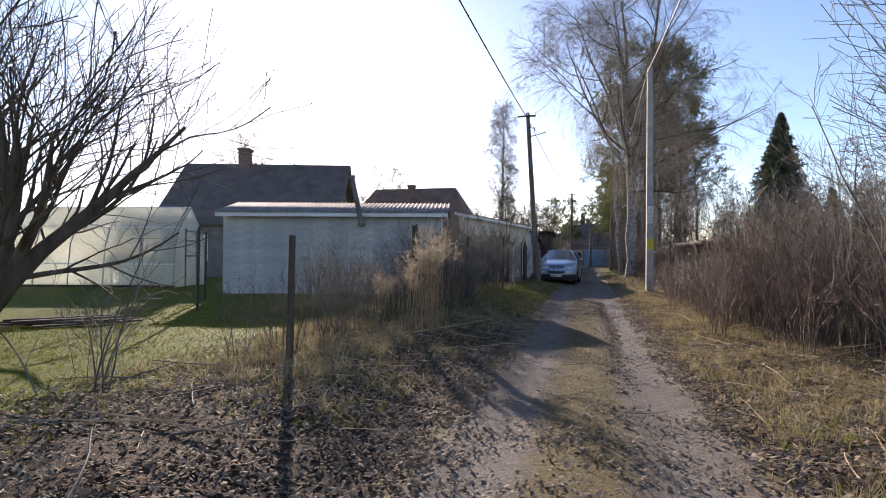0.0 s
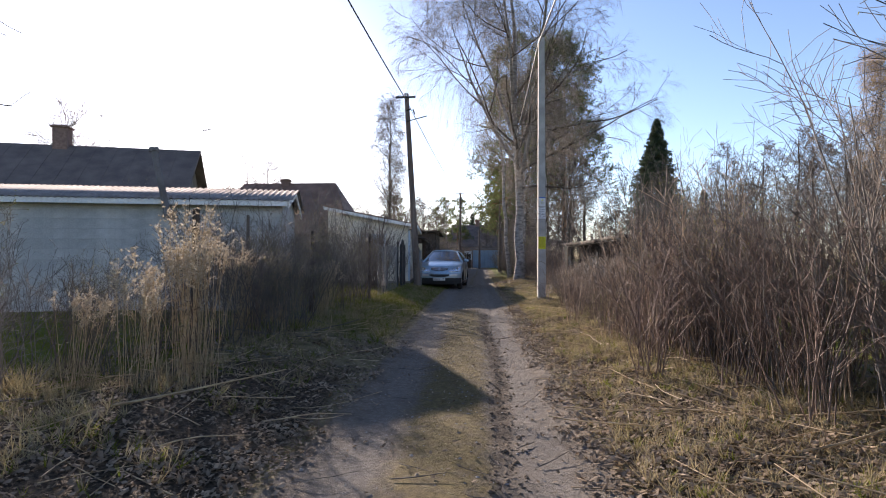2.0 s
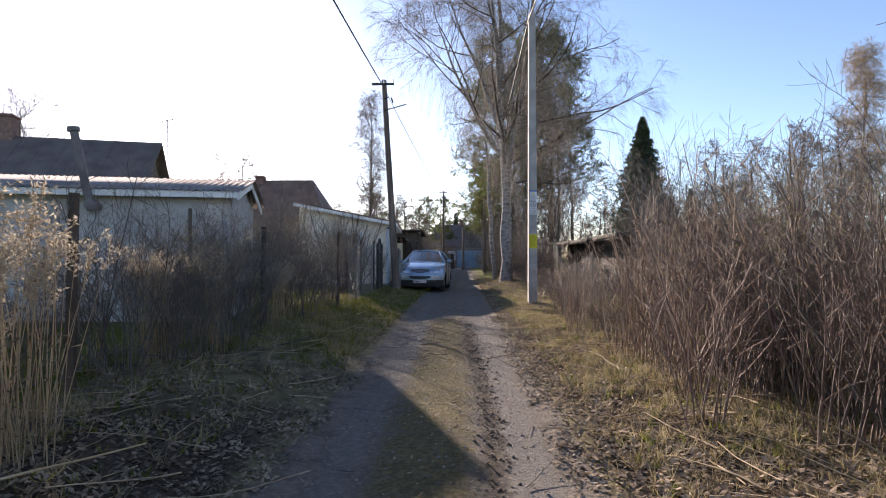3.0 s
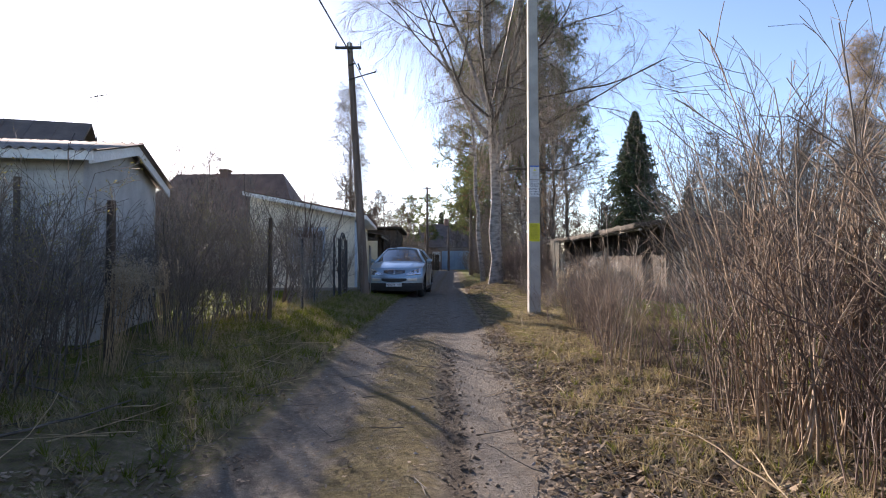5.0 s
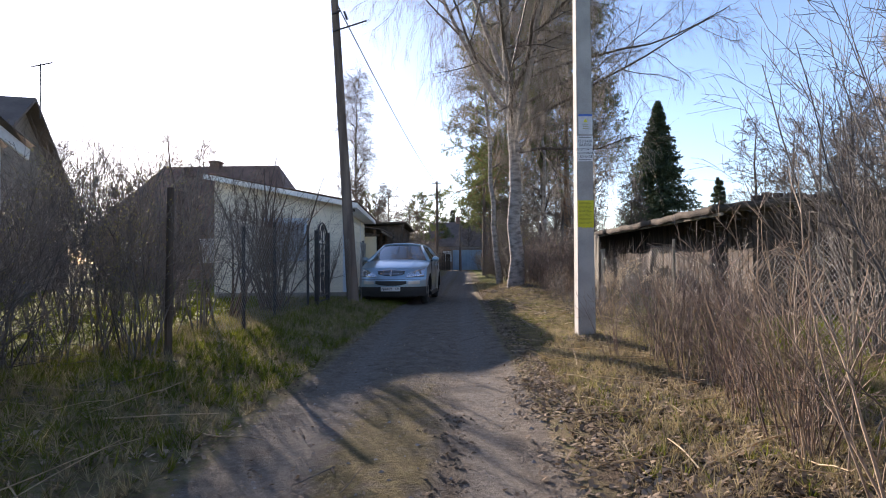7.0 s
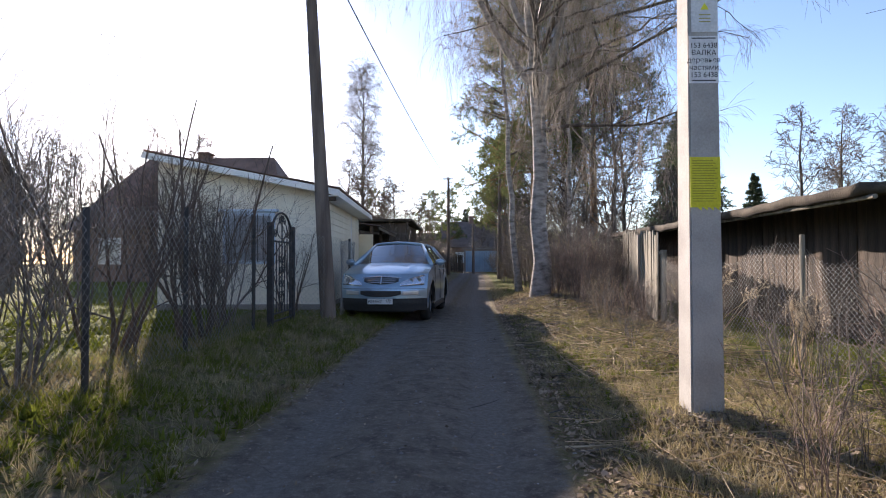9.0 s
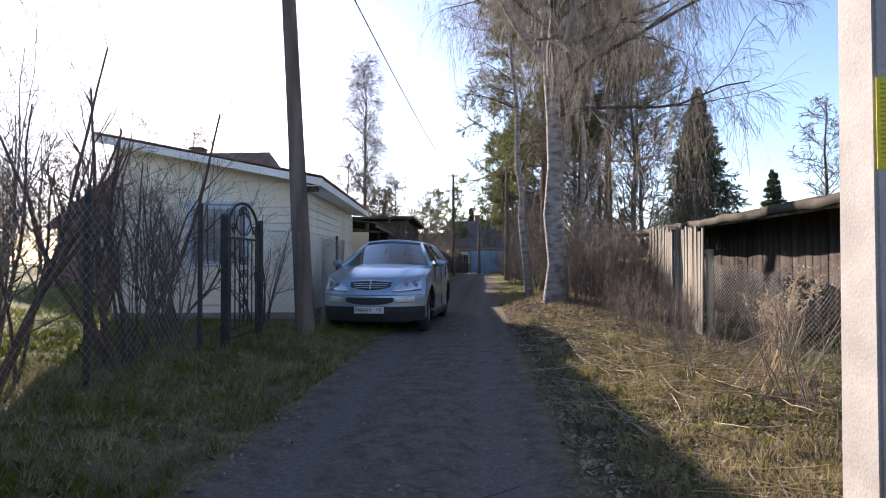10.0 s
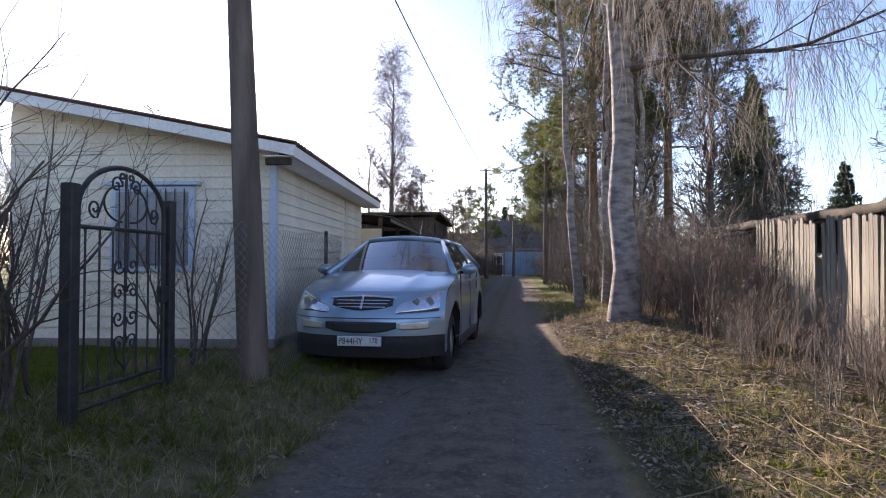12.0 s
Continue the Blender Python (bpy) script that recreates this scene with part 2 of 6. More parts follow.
CAR_GLASS.node_tree.nodes["Principled BSDF"].inputs["IOR"].default_value = 2.2
CAR_GLASS.node_tree.nodes["Principled BSDF"].inputs["Coat Weight"].default_value = 1.0
CAR_GLASS.node_tree.nodes["Principled BSDF"].inputs["Coat IOR"].default_value = 2.4
WINDOW_GLASS = glass("window_pane", (0.8, 0.85, 0.88), 0.0)
CURTAIN = material("pale_curtain", (0.45, 0.46, 0.48), (0.6, 0.6, 0.62), 4, 40, 0.9, 0.1)
SEAT_CLOTH = material("grey_seat_cloth", (0.06, 0.06, 0.065), (0.09, 0.09, 0.10), 30, 150, 0.9, 0.2)
CREAM = material("cream_panel", (0.60, 0.54, 0.38), (0.70, 0.64, 0.47), 2, 30, 0.6, 0.1)


# ---- mesh helpers ----
def mesh_object(name, verts, faces, mat, parent=None, smooth=False, label="", mats=None):
    me = bpy.data.meshes.new(name)
    me.from_pydata([tuple(v) for v in verts], [], [tuple(f) for f in faces])
    for x in (mats or [mat]):
        me.materials.append(x)
    me.polygons.foreach_set("use_smooth", [smooth] * len(me.polygons))
    me.update()
    ob = new(name, me)
    if parent:
        ob.parent = parent
    if label:
        tagged(ob, label)
    return ob


def array_object(name, verts, quads, mat, parent=None, smooth=True, label=""):
    """A mesh from numpy arrays of vertices and four- or three-cornered faces."""
    me = bpy.data.meshes.new(name)
    k = quads.shape[1]
    me.vertices.add(len(verts))
    me.vertices.foreach_set("co", np.ascontiguousarray(verts, dtype=np.float32).ravel())
    me.loops.add(quads.size)
    me.loops.foreach_set("vertex_index", np.ascontiguousarray(quads, dtype=np.int32).ravel())
    me.polygons.add(len(quads))
    me.polygons.foreach_set("loop_start", np.arange(0, quads.size, k, dtype=np.int32))
    me.polygons.foreach_set("loop_total", np.full(len(quads), k, dtype=np.int32))
    me.polygons.foreach_set("use_smooth", np.full(len(quads), smooth))
    me.materials.append(mat)
    me.update(calc_edges=True)
    me.validate()
    ob = new(name, me)
    if parent:
        ob.parent = parent
    if label:
        tagged(ob, label)
    return ob


def part(name, bm, mat, parent, label="", smooth=False):
    me = bpy.data.meshes.new(name)
    bm.normal_update()
    bm.to_mesh(me)
    bm.free()
    me.materials.append(mat)
    me.polygons.foreach_set("use_smooth", [smooth] * len(me.polygons))
    ob = new(name, me)
    ob.parent = parent
    if label:
        tagged(ob, label)
    return ob


def empty(name, label, category, m=None, group="", kind=""):
    ob = new(name)
    ob.empty_display_size = 0.2
    if m is not None:
        ob.matrix_world = m
    return tagged(ob, label, category, group, kind)


def block(lo, hi, bevel=0.008, bm=None):
    """A box from corner to corner with its edges taken off."""
    bm = bm or bmesh.new()
    c = [(a + b) / 2 for a, b in zip(lo, hi)]
    s = [max(b - a, 1e-4) for a, b in zip(lo, hi)]
    made = bmesh.ops.create_cube(bm, size=1, matrix=Matrix.LocRotScale(c, None, s))
    if bevel:
        edges = {e for v in made["verts"] for e in v.link_edges}
        bmesh.ops.bevel(bm, geom=list(edges), offset=min(bevel, min(s) * 0.4), segments=1, affect="EDGES")
    return bm


def rod(a, b, r0, r1=None, n=10, bm=None):
    bm = bm or bmesh.new()
    a, b = Vector(a), Vector(b)
    q = (b - a).to_track_quat("Z", "Y").to_matrix().to_4x4()
    bmesh.ops.create_cone(bm, cap_ends=True, segments=n, radius1=r0, radius2=r0 if r1 is None else r1, depth=(b - a).length,
                          matrix=Matrix.Translation((a + b) / 2) @ q)
    return bm


def tubes(pts, rad, n=3):
    """Tubes along N polylines of K points at once: vertices and quads."""
    pts, rad = np.asarray(pts, float), np.asarray(rad, float)
    N, K, _ = pts.shape
    tan = np.gradient(pts, axis=1)
    tan /= np.linalg.norm(tan, axis=2, keepdims=True) + 1e-9
    ref = np.where(np.abs(tan[:, :1, 2:3]) > 0.85, np.array([1.0, 0.13, 0]), np.array([0.07, 0.1, 1.0]))
    u = np.cross(tan, np.broadcast_to(ref, tan.shape))
    u /= np.linalg.norm(u, axis=2, keepdims=True) + 1e-9
    w = np.cross(tan, u)
    a = np.arange(n) * 2 * np.pi / n
    ring = u[:, :, None, :] * np.cos(a)[:, None] + w[:, :, None, :] * np.sin(a)[:, None]
    verts = (pts[:, :, None, :] + ring * rad[:, :, None, None]).reshape(-1, 3)
    i = (np.arange(N)[:, None, None] * K + np.arange(K - 1)[None, :, None]) * n + np.arange(n)
    j = (np.arange(N)[:, None, None] * K + np.arange(K - 1)[None, :, None]) * n + (np.arange(n) + 1) % n
    quads = np.stack([i, j, j + n, i + n], -1).reshape(-1, 4)
    return verts, quads


def join(chunks):
    vs, fs, base = [], [], 0
    for v, f in chunks:
        vs.append(v)
        fs.append(f + base)
        base += len(v)
    return np.concatenate(vs), np.concatenate(fs)


def wander(start, way, length, k, wobble, lift, r):
    """Polylines that set out from start along way, wobbling, and bend up (lift > 0) or droop."""
    N = len(start)
    pts = np.zeros((N, k, 3))
    pts[:, 0] = start
    d = way / (np.linalg.norm(way, axis=1, keepdims=True) + 1e-9)
    step = (length / (k - 1))[:, None]
    for i in range(1, k):
        d = d + r.normal(0, wobble, (N, 3))
        d[:, 2] += lift
        d /= np.linalg.norm(d, axis=1, keepdims=True) + 1e-9
        pts[:, i] = pts[:, i - 1] + d * step
    return pts


def sprout(pts, rad, m, t0, t1, spread, length, k, wobble, lift, thin, r, jitter=0.3, tip=0.25):
    """m children on each polyline between t0 and t1, leaning off it by spread degrees."""
    N, K, _ = pts.shape
    t = ((np.arange(m)[None] + r.random((N, m))) / m * (t1 - t0) + t0) * (K - 1)
    i = np.clip(t.astype(int), 0, K - 2)
    f = (t - i)[..., None]
    rows = np.arange(N)[:, None]
    base = pts[rows, i] * (1 - f) + pts[rows, i + 1] * f
    rr = rad[rows, i] * (1 - f[..., 0]) + rad[rows, i + 1] * f[..., 0]
    tan = pts[rows, i + 1] - pts[rows, i]
    tan /= np.linalg.norm(tan, axis=2, keepdims=True) + 1e-9
    side = r.normal(size=tan.shape)
    side -= (side * tan).sum(2, keepdims=True) * tan
    side /= np.linalg.norm(side, axis=2, keepdims=True) + 1e-9
    ang = np.radians(spread * (1 + r.normal(0, 0.25, (N, m))))[..., None]
    way = tan * np.cos(ang) + side * np.sin(ang)
    fall = 1 - 0.55 * (t / (K - 1))
    ln = length * fall * (1 + jitter * r.uniform(-1, 1, (N, m)))
    out = wander(base.reshape(-1, 3), way.reshape(-1, 3), ln.ravel(), k, wobble, lift, r)
    r0 = np.minimum(rr.ravel() * thin, rr.ravel())
    return out, r0[:, None] * np.linspace(1, tip, k)[None]


def tuft(centres, ways, length, width, per, spread, r):
    """Bursts of narrow pointed blades (needles, grass, petals) round the given places: vertices and triangles."""
    c = np.repeat(centres, per, 0)
    d = np.repeat(ways, per, 0) + r.normal(0, spread, (len(c), 3))
    d /= np.linalg.norm(d, axis=1, keepdims=True) + 1e-9
    s = np.cross(d, r.normal(size=d.shape))
    s /= np.linalg.norm(s, axis=1, keepdims=True) + 1e-9
    ln = length * r.uniform(0.6, 1.2, (len(c), 1))
    v = np.stack([c - s * width / 2, c + s * width / 2, c + d * ln], 1).reshape(-1, 3)
    return v, np.arange(len(v)).reshape(-1, 3)


# ---- ground ----
def smooth(a, b, x):
    t = np.clip((np.asarray(x, float) - a) / (b - a), 0, 1)
    return t * t * (3 - 2 * t)


PH = np.random.default_rng(3).uniform(0, 6.28, (14, 3))


def ripple(x, y, scale):
    out = 0
    for k in range(7):
        a = PH[k, 0]
        out = out + np.sin((x * math.cos(a * 7) + y * math.sin(a * 7)) * scale * (0.6 + 0.25 * k) + PH[k, 1] * 3)
    return out / 7


def lane_mid(y):
    return -0.12 + 0.12 * np.sin(np.asarray(y) * 0.11 + 1.0)


def gz(x, y):
    x, y = np.asarray(x, float), np.asarray(y, float)
    d = x - lane_mid(y)
    near = np.exp(-((np.abs(d) - 0.68) / 0.24) ** 2)
    z = -0.045 * near * (0.7 + 0.5 * ripple(x * 0.2, y, 0.9))
    z = z + 0.02 * np.exp(-(d / 0.3) ** 2)
    z = z - 0.04 * np.exp(-((d - 0.40 - 0.05 * np.sin(y * 0.7)) / 0.13) ** 2) * (0.6 + 0.4 * np.sin(y * 11.0)) * smooth(4, 8, y) * (1 - smooth(17, 20, y))
    z = z + 0.20 * smooth(1.15, 2.6, -d) + 0.09 * smooth(1.1, 2.4, d)
    rough = 1 - 0.7 * np.exp(-(d / 1.2) ** 4)
    z = z + rough * 0.03 * ripple(x, y, 1.9) + rough ** 3 * 0.018 * ripple(y, x, 5.3)
    z = z + 0.26 * np.exp(-((x - 2.6) / 1.2) ** 2 - ((y - 33.5) / 3.0) ** 2) * smooth(0.9, 1.7, d)
    z = z + 0.08 * np.exp(-(((x - 2.0) ** 2 + (y - 20.9) ** 2) / 0.14))
    return z


def ground():
    xs = np.concatenate([-np.geomspace(7, 420, 34)[::-1], np.arange(-6.8, 7.0, 0.1), np.geomspace(7, 420, 34)])
    ys = np.concatenate([-np.geomspace(3, 160, 16)[::-1], np.arange(-2.9, 44, 0.11), np.geomspace(44.2, 900, 46)])
    X, Y = np.meshgrid(xs, ys)
    Z = gz(X, Y)
    verts = np.stack([X, Y, Z], -1).reshape(-1, 3)
    w = len(xs)
    j, i = np.meshgrid(np.arange(len(ys) - 1), np.arange(w - 1), indexing="ij")
    a = (j * w + i).ravel()
    quads = np.stack([a, a + 1, a + w + 1, a + w], -1)
    mid = verts[quads].mean(1)
    dm = mid[:, 0] - lane_mid(mid[:, 1])
    lane = (np.abs(dm) < 1.25) & (mid[:, 1] < 76)
    for name, keep in (("ground", ~lane), ("road", lane)):
        q = quads[keep]
        used, inv = np.unique(q, return_inverse=True)
        v = verts[used]
        ob = array_object(name, v, inv.reshape(-1, 4), EARTH)
        x, y = v[:, 0], v[:, 1]
        d = x - lane_mid(y)
        masks = {
            "road": 1 - smooth(0.9, 1.22, np.abs(d)),
            "track": np.exp(-((np.abs(d) - 0.64) / 0.24) ** 2) * (0.75 + 0.25 * ripple(x, y, 1.3)),
            "moss": 0.72 * np.exp(-((d + 0.05) / 0.42) ** 4) * (1 - smooth(17, 21, y)) + 0.5 * np.exp(-(d / 0.2) ** 2) * smooth(30, 33, y),
            # litter on both verges; on the left bank its dark colour includes tree shade
            "litter": np.maximum((smooth(1.0, 1.4, -d) * (1 - smooth(2.6, 3.8, -d - 0.7 * (1 - smooth(3.5, 6.5, y)))) * (1 - smooth(8, 13, y))),
                                 smooth(0.9, 1.3, d) * (1 - smooth(2.0, 3.4, d)) * (0.68 - 0.2 * smooth(15, 20, y) + 0.28 * smooth(25, 29, y)) * (1 - smooth(35, 38, y))),
            "lawn": np.maximum(smooth(2.6, 4.0, -d) * 0.95, np.maximum(np.maximum(smooth(4.2, 6.0, d), 0.95 * smooth(2.9, 3.7, d) * smooth(12, 15, y) * (1 - smooth(23, 25, y))), 0.66 * smooth(18, 23, y) * smooth(1.1, 1.7, d))),
        }
        masks["churn"] = 0.8 * np.exp(-((d - 0.40 - 0.05 * np.sin(y * 0.7)) / 0.12) ** 2) * smooth(5, 9, y) * (1 - smooth(15.5, 19, y))
        masks["lawn"] = np.maximum(masks["lawn"], 0.45 * smooth(12, 17, y) * smooth(1.2, 1.9, -d))
        for key, val in masks.items():
            at = ob.data.attributes.new(key, "FLOAT", "POINT")
            at.data.foreach_set("value", np.ascontiguousarray(val, dtype=np.float32))
        if name == "ground":
            tagged(ob, "grassy verges and lawns with brown leaf litter and dry straw", "ground", kind="structure")
        else:
            tagged(ob, "narrow rutted dirt lane with a mossy middle strip", "road", kind="structure")


ground()


# ---- buildings ----
def corrugated(length, run, wave=0.13, depth=0.022, thick=0.006):
    """A corrugated sheet: waves along x over length, run along y; vertices and quads."""
    nx = int(length / wave * 6)
    x = np.linspace(0, length, nx)
    z = depth * np.sin(x / wave * 2 * np.pi)
    rows = []
    for y, dz in ((0, 0), (run, 0), (run, -thick), (0, -thick)):
        rows.append(np.stack([x, np.full(nx, y), z + dz], -1))
    v = np.concatenate(rows)
    i = np.arange(nx - 1)
    q = [np.stack([i + a * nx, i + 1 + a * nx, i + 1 + b * nx, i + b * nx], -1) for a, b in ((0, 1), (1, 2), (2, 3), (3, 0))]
    return v, np.concatenate(q)


def slope_matrix(a, along, up):
    """A frame at a, x along the eave, y up the slope."""
    x, y = Vector(along).normalized(), Vector(up).normalized()
    z = x.cross(y).normalized()
    m = Matrix((x, y, z)).transposed().to_4x4()
    m.translation = a
    return m


def roof_sheet(name, parent, a, along, up, length, run, mat, label="", wave=0.13):
    v, q = corrugated(length, run, wave)
    ob = array_object(name, v, q, mat, parent, True, label)
    ob.matrix_local = slope_matrix(a, along, up)
    return ob


def boards(parent, name, length, height, mat, m, pitch=0.16, thick=0.022, vertical=False, gap=0.006):
    """Cladding boards, objects of their own, on a wall of length x height; m: wall frame (x along, z up, -y outwards)."""
    n = int(round((length if vertical else height) / pitch))
    pitch = (length if vertical else height) / n
    if vertical:
        bm = block((0, -thick, 0), (pitch - gap, 0, height), 0.004)
    else:
        bm = bmesh.new()
        prof = [(-thick * 0.25, pitch), (0, pitch), (0, 0), (-thick, 0), (-thick, 0.012)]
        vs = [[bm.verts.new((x, p[0], p[1])) for p in prof] for x in (0, length)]
        for i in range(len(prof)):
            j = (i + 1) % len(prof)
            bm.faces.new((vs[0][i], vs[0][j], vs[1][j], vs[1][i]))
        bm.faces.new(vs[0][::-1])
        bm.faces.new(vs[1])
        bmesh.ops.recalc_face_normals(bm, faces=bm.faces)
    me = bpy.data.meshes.new(name)
    bm.to_mesh(me)
    bm.free()
    me.materials.append(mat)
    r = np.random.default_rng(n)
    for k in range(n):
        ob = new(name, me)
        ob.parent = parent
        off = Vector((k * pitch, 0, 0)) if vertical else Vector((0, 0, k * pitch))
        wob = pose(0, r.normal(0, 0.003 if vertical else 0.0008), r.normal(0, 0.02) if vertical else 0, 0, r.normal(0, 0.35) if vertical else 0, 0)
        ob.matrix_local = m @ Matrix.Translation(off) @ wob


def garage():
    L, D, E, R = 6.5, 3.3, 2.62, 3.0
    g = empty("garage", "long low whitewashed garage with a corrugated roof behind dry weeds", "garage", pose(-4.25, 16.4, 0, 0, 0, 13.2))
    wall = part("wall", block((-L, 0.03, -0.2), (0, 0.18, E), 0.01), GARAGE_WALL, g)
    boards(wall, "board", L, E, GARAGE_WALL, pose(-L, 0.026, 0), 0.22, 0.02)
    end = bmesh.new()
    f = [end.verts.new(p) for p in ((0, 0.18, -0.2), (0, D, -0.2), (0, D, E), (0, D / 2, R - 0.04), (0, 0.18, E))]
    face = end.faces.new(f)
    ext = bmesh.ops.extrude_face_region(end, geom=[face])
    bmesh.ops.translate(end, vec=(-0.15, 0, 0), verts=[v for v in ext["geom"] if isinstance(v, bmesh.types.BMVert)])
    bmesh.ops.recalc_face_normals(end, faces=end.faces)
    part("gable_wall", end, GARAGE_WALL, g)
    part("back_wall", block((-L, D - 0.15, -0.2), (-0.15, D, E), 0.01), GARAGE_WALL, g)
    part("side_wall", block((-L, 0.18, -0.2), (-L + 0.15, D - 0.15, E), 0.01), GARAGE_WALL, g)
    rise, half = R - E, D / 2
    over = 0.28
    up = (0, half, rise)
    run = math.hypot(half, rise)
    k = over / half
    roof_sheet("roof", g, (-L - 0.2, -over, E - rise * k + 0.06), (1, 0, 0), up, L + 0.45, run * (1 + k) + 0.04, SLATE, "grey corrugated roofing sheets")
    roof_sheet("roof", g, (0.25, D + over, E - rise * k + 0.06), (-1, 0, 0), (0, -half, rise), L + 0.45, run * (1 + k) + 0.04, SLATE)
    part("fascia", block((-L - 0.15, -over + 0.03, E - 0.13), (0.2, -over + 0.06, E - 0.01), 0.004), TRIM_WHITE, g)
    for sy, name in ((1, "verge_board"), (-1, "verge_board")):
        bm = block((0.15, 0, -0.14), (0.18, run * (1 + k), 0.0), 0.004)
        ob = part(name, bm, TRIM_WHITE, g)
        y0 = -over if sy > 0 else D + over
        ob.matrix_local = slope_matrix((0, y0, E - rise * k + 0.03), (1, 0, 0), (0, sy * half, rise)) if sy > 0 else slope_matrix((0.33, y0, E - rise * k + 0.03), (-1, 0, 0), (0, -half, rise))
    pipe = rod((-2.3, -0.02, 2.3), (-2.3, -0.22, 2.34), 0.075, n=14)
    rod((-2.3, -0.34, 2.22), (-2.58, -0.36, 3.62), 0.07, n=14, bm=pipe)
    bmesh.ops.create_uvsphere(pipe, u_segments=12, v_segments=8, radius=0.11, matrix=Matrix.Translation((-2.3, -0.32, 2.3)))
    rod((-2.58, -0.36, 3.60), (-2.59, -0.36, 3.68), 0.10, n=14, bm=pipe)
    part("stovepipe", pipe, SLATE, g, "grey stovepipe with a sooty elbow")
    for x, h in ((-0.75, 2.1),):
        part("batten", block((x, -0.04, 0.6), (x + 0.06, 0.006, 0.6 + h - 0.4), 0.004), BARK_DARK, g)


def gabled_house(name, label, corner, turn, L, D, E, R, wall_mat, roof_mat, hip=0.0, chimney_at=0.5, over=0.4, windows=(), stack=0.85):
    h = empty(name, label, "house", pose(*corner, 0, 0, 0) @ pose(0, 0, 0, 0, 0, turn))
    bm = bmesh.new()
    t = 0.2
    for lo, hi in (((0, 0, -0.3), (L, t, E)), ((0, D - t, -0.3), (L, D, E)), ((0, t, -0.3), (t, D - t, E)), ((L - t, t, -0.3), (L, D - t, E))):
        block(lo, hi, 0, bm)
    part("wall", bm, wall_mat, h)
    if not hip:
        for x in (0, L - t):
            gb = bmesh.new()
            face = gb.faces.new([gb.verts.new(p) for p in ((x, 0, E), (x, D, E), (x, D / 2, R - 0.05))])
            ext = bmesh.ops.extrude_face_region(gb, geom=[face])
            bmesh.ops.translate(gb, vec=(t, 0, 0), verts=[v for v in ext["geom"] if isinstance(v, bmesh.types.BMVert)])
            bmesh.ops.recalc_face_normals(gb, faces=gb.faces)
            part("gable", gb, wall_mat, h)
    k = over / (D / 2)
    zl = E - (R - E) * k
    pts = [(-over, -over, zl), (L + over, -over, zl), (L + over, D + over, zl), (-over, D + over, zl), (hip - (0 if hip else over), D / 2, R), (L - hip + (0 if hip else over), D / 2, R)]
    bm = bmesh.new()
    v = [bm.verts.new(p) for p in pts]
    for f in ((0, 1, 5, 4), (2, 3, 4, 5), (1, 2, 5), (3, 0, 4)) if hip else ((0, 1, 5, 4), (2, 3, 4, 5)):
        bm.faces.new([v[i] for i in f])
    ext = bmesh.ops.extrude_face_region(bm, geom=list(bm.faces))
    bmesh.ops.translate(bm, vec=(0, 0, 0.12), verts=[q for q in ext["geom"] if isinstance(q, bmesh.types.BMVert)])
    bmesh.ops.recalc_face_normals(bm, faces=bm.faces)
    roof = part("roof", bm, roof_mat, h)
    for i in range(int((L + 2 * over) / 0.9)):
        x = -over + 0.45 + 0.9 * i
        if hip:
            a = min(1.0, max(0.0, min(x + over, L + over - x) / (hip + over)))
        else:
            a = 1.0
        if a > 0.15:
            part("seam", rod((x, -over, zl + 0.125), (x, -over + (D / 2 + over) * a, zl + 0.125 + (R - zl) * a), 0.012, n=4), roof_mat, roof)
    cx = L * chimney_at
    ch = part("chimney", block((cx - 0.32, D / 2 - 0.32, R - 0.4), (cx + 0.32, D / 2 + 0.32, R + stack), 0.02), BRICK, roof)
    part("chimney_cap", block((cx - 0.4, D / 2 - 0.4, R + stack - 0.15), (cx + 0.4, D / 2 + 0.4, R + stack - 0.05), 0.02), BRICK, roof)
    for x, z, w, hh in windows:
        win = part("window", block((x - 0.07, -0.05, z - 0.07), (x + w + 0.07, 0.0, z + hh + 0.07), 0.01), TRIM_WHITE, h)
        part("pane", block((x, -0.065, z), (x + w, -0.055, z + hh), 0), WINDOW_GLASS, win)
    return h


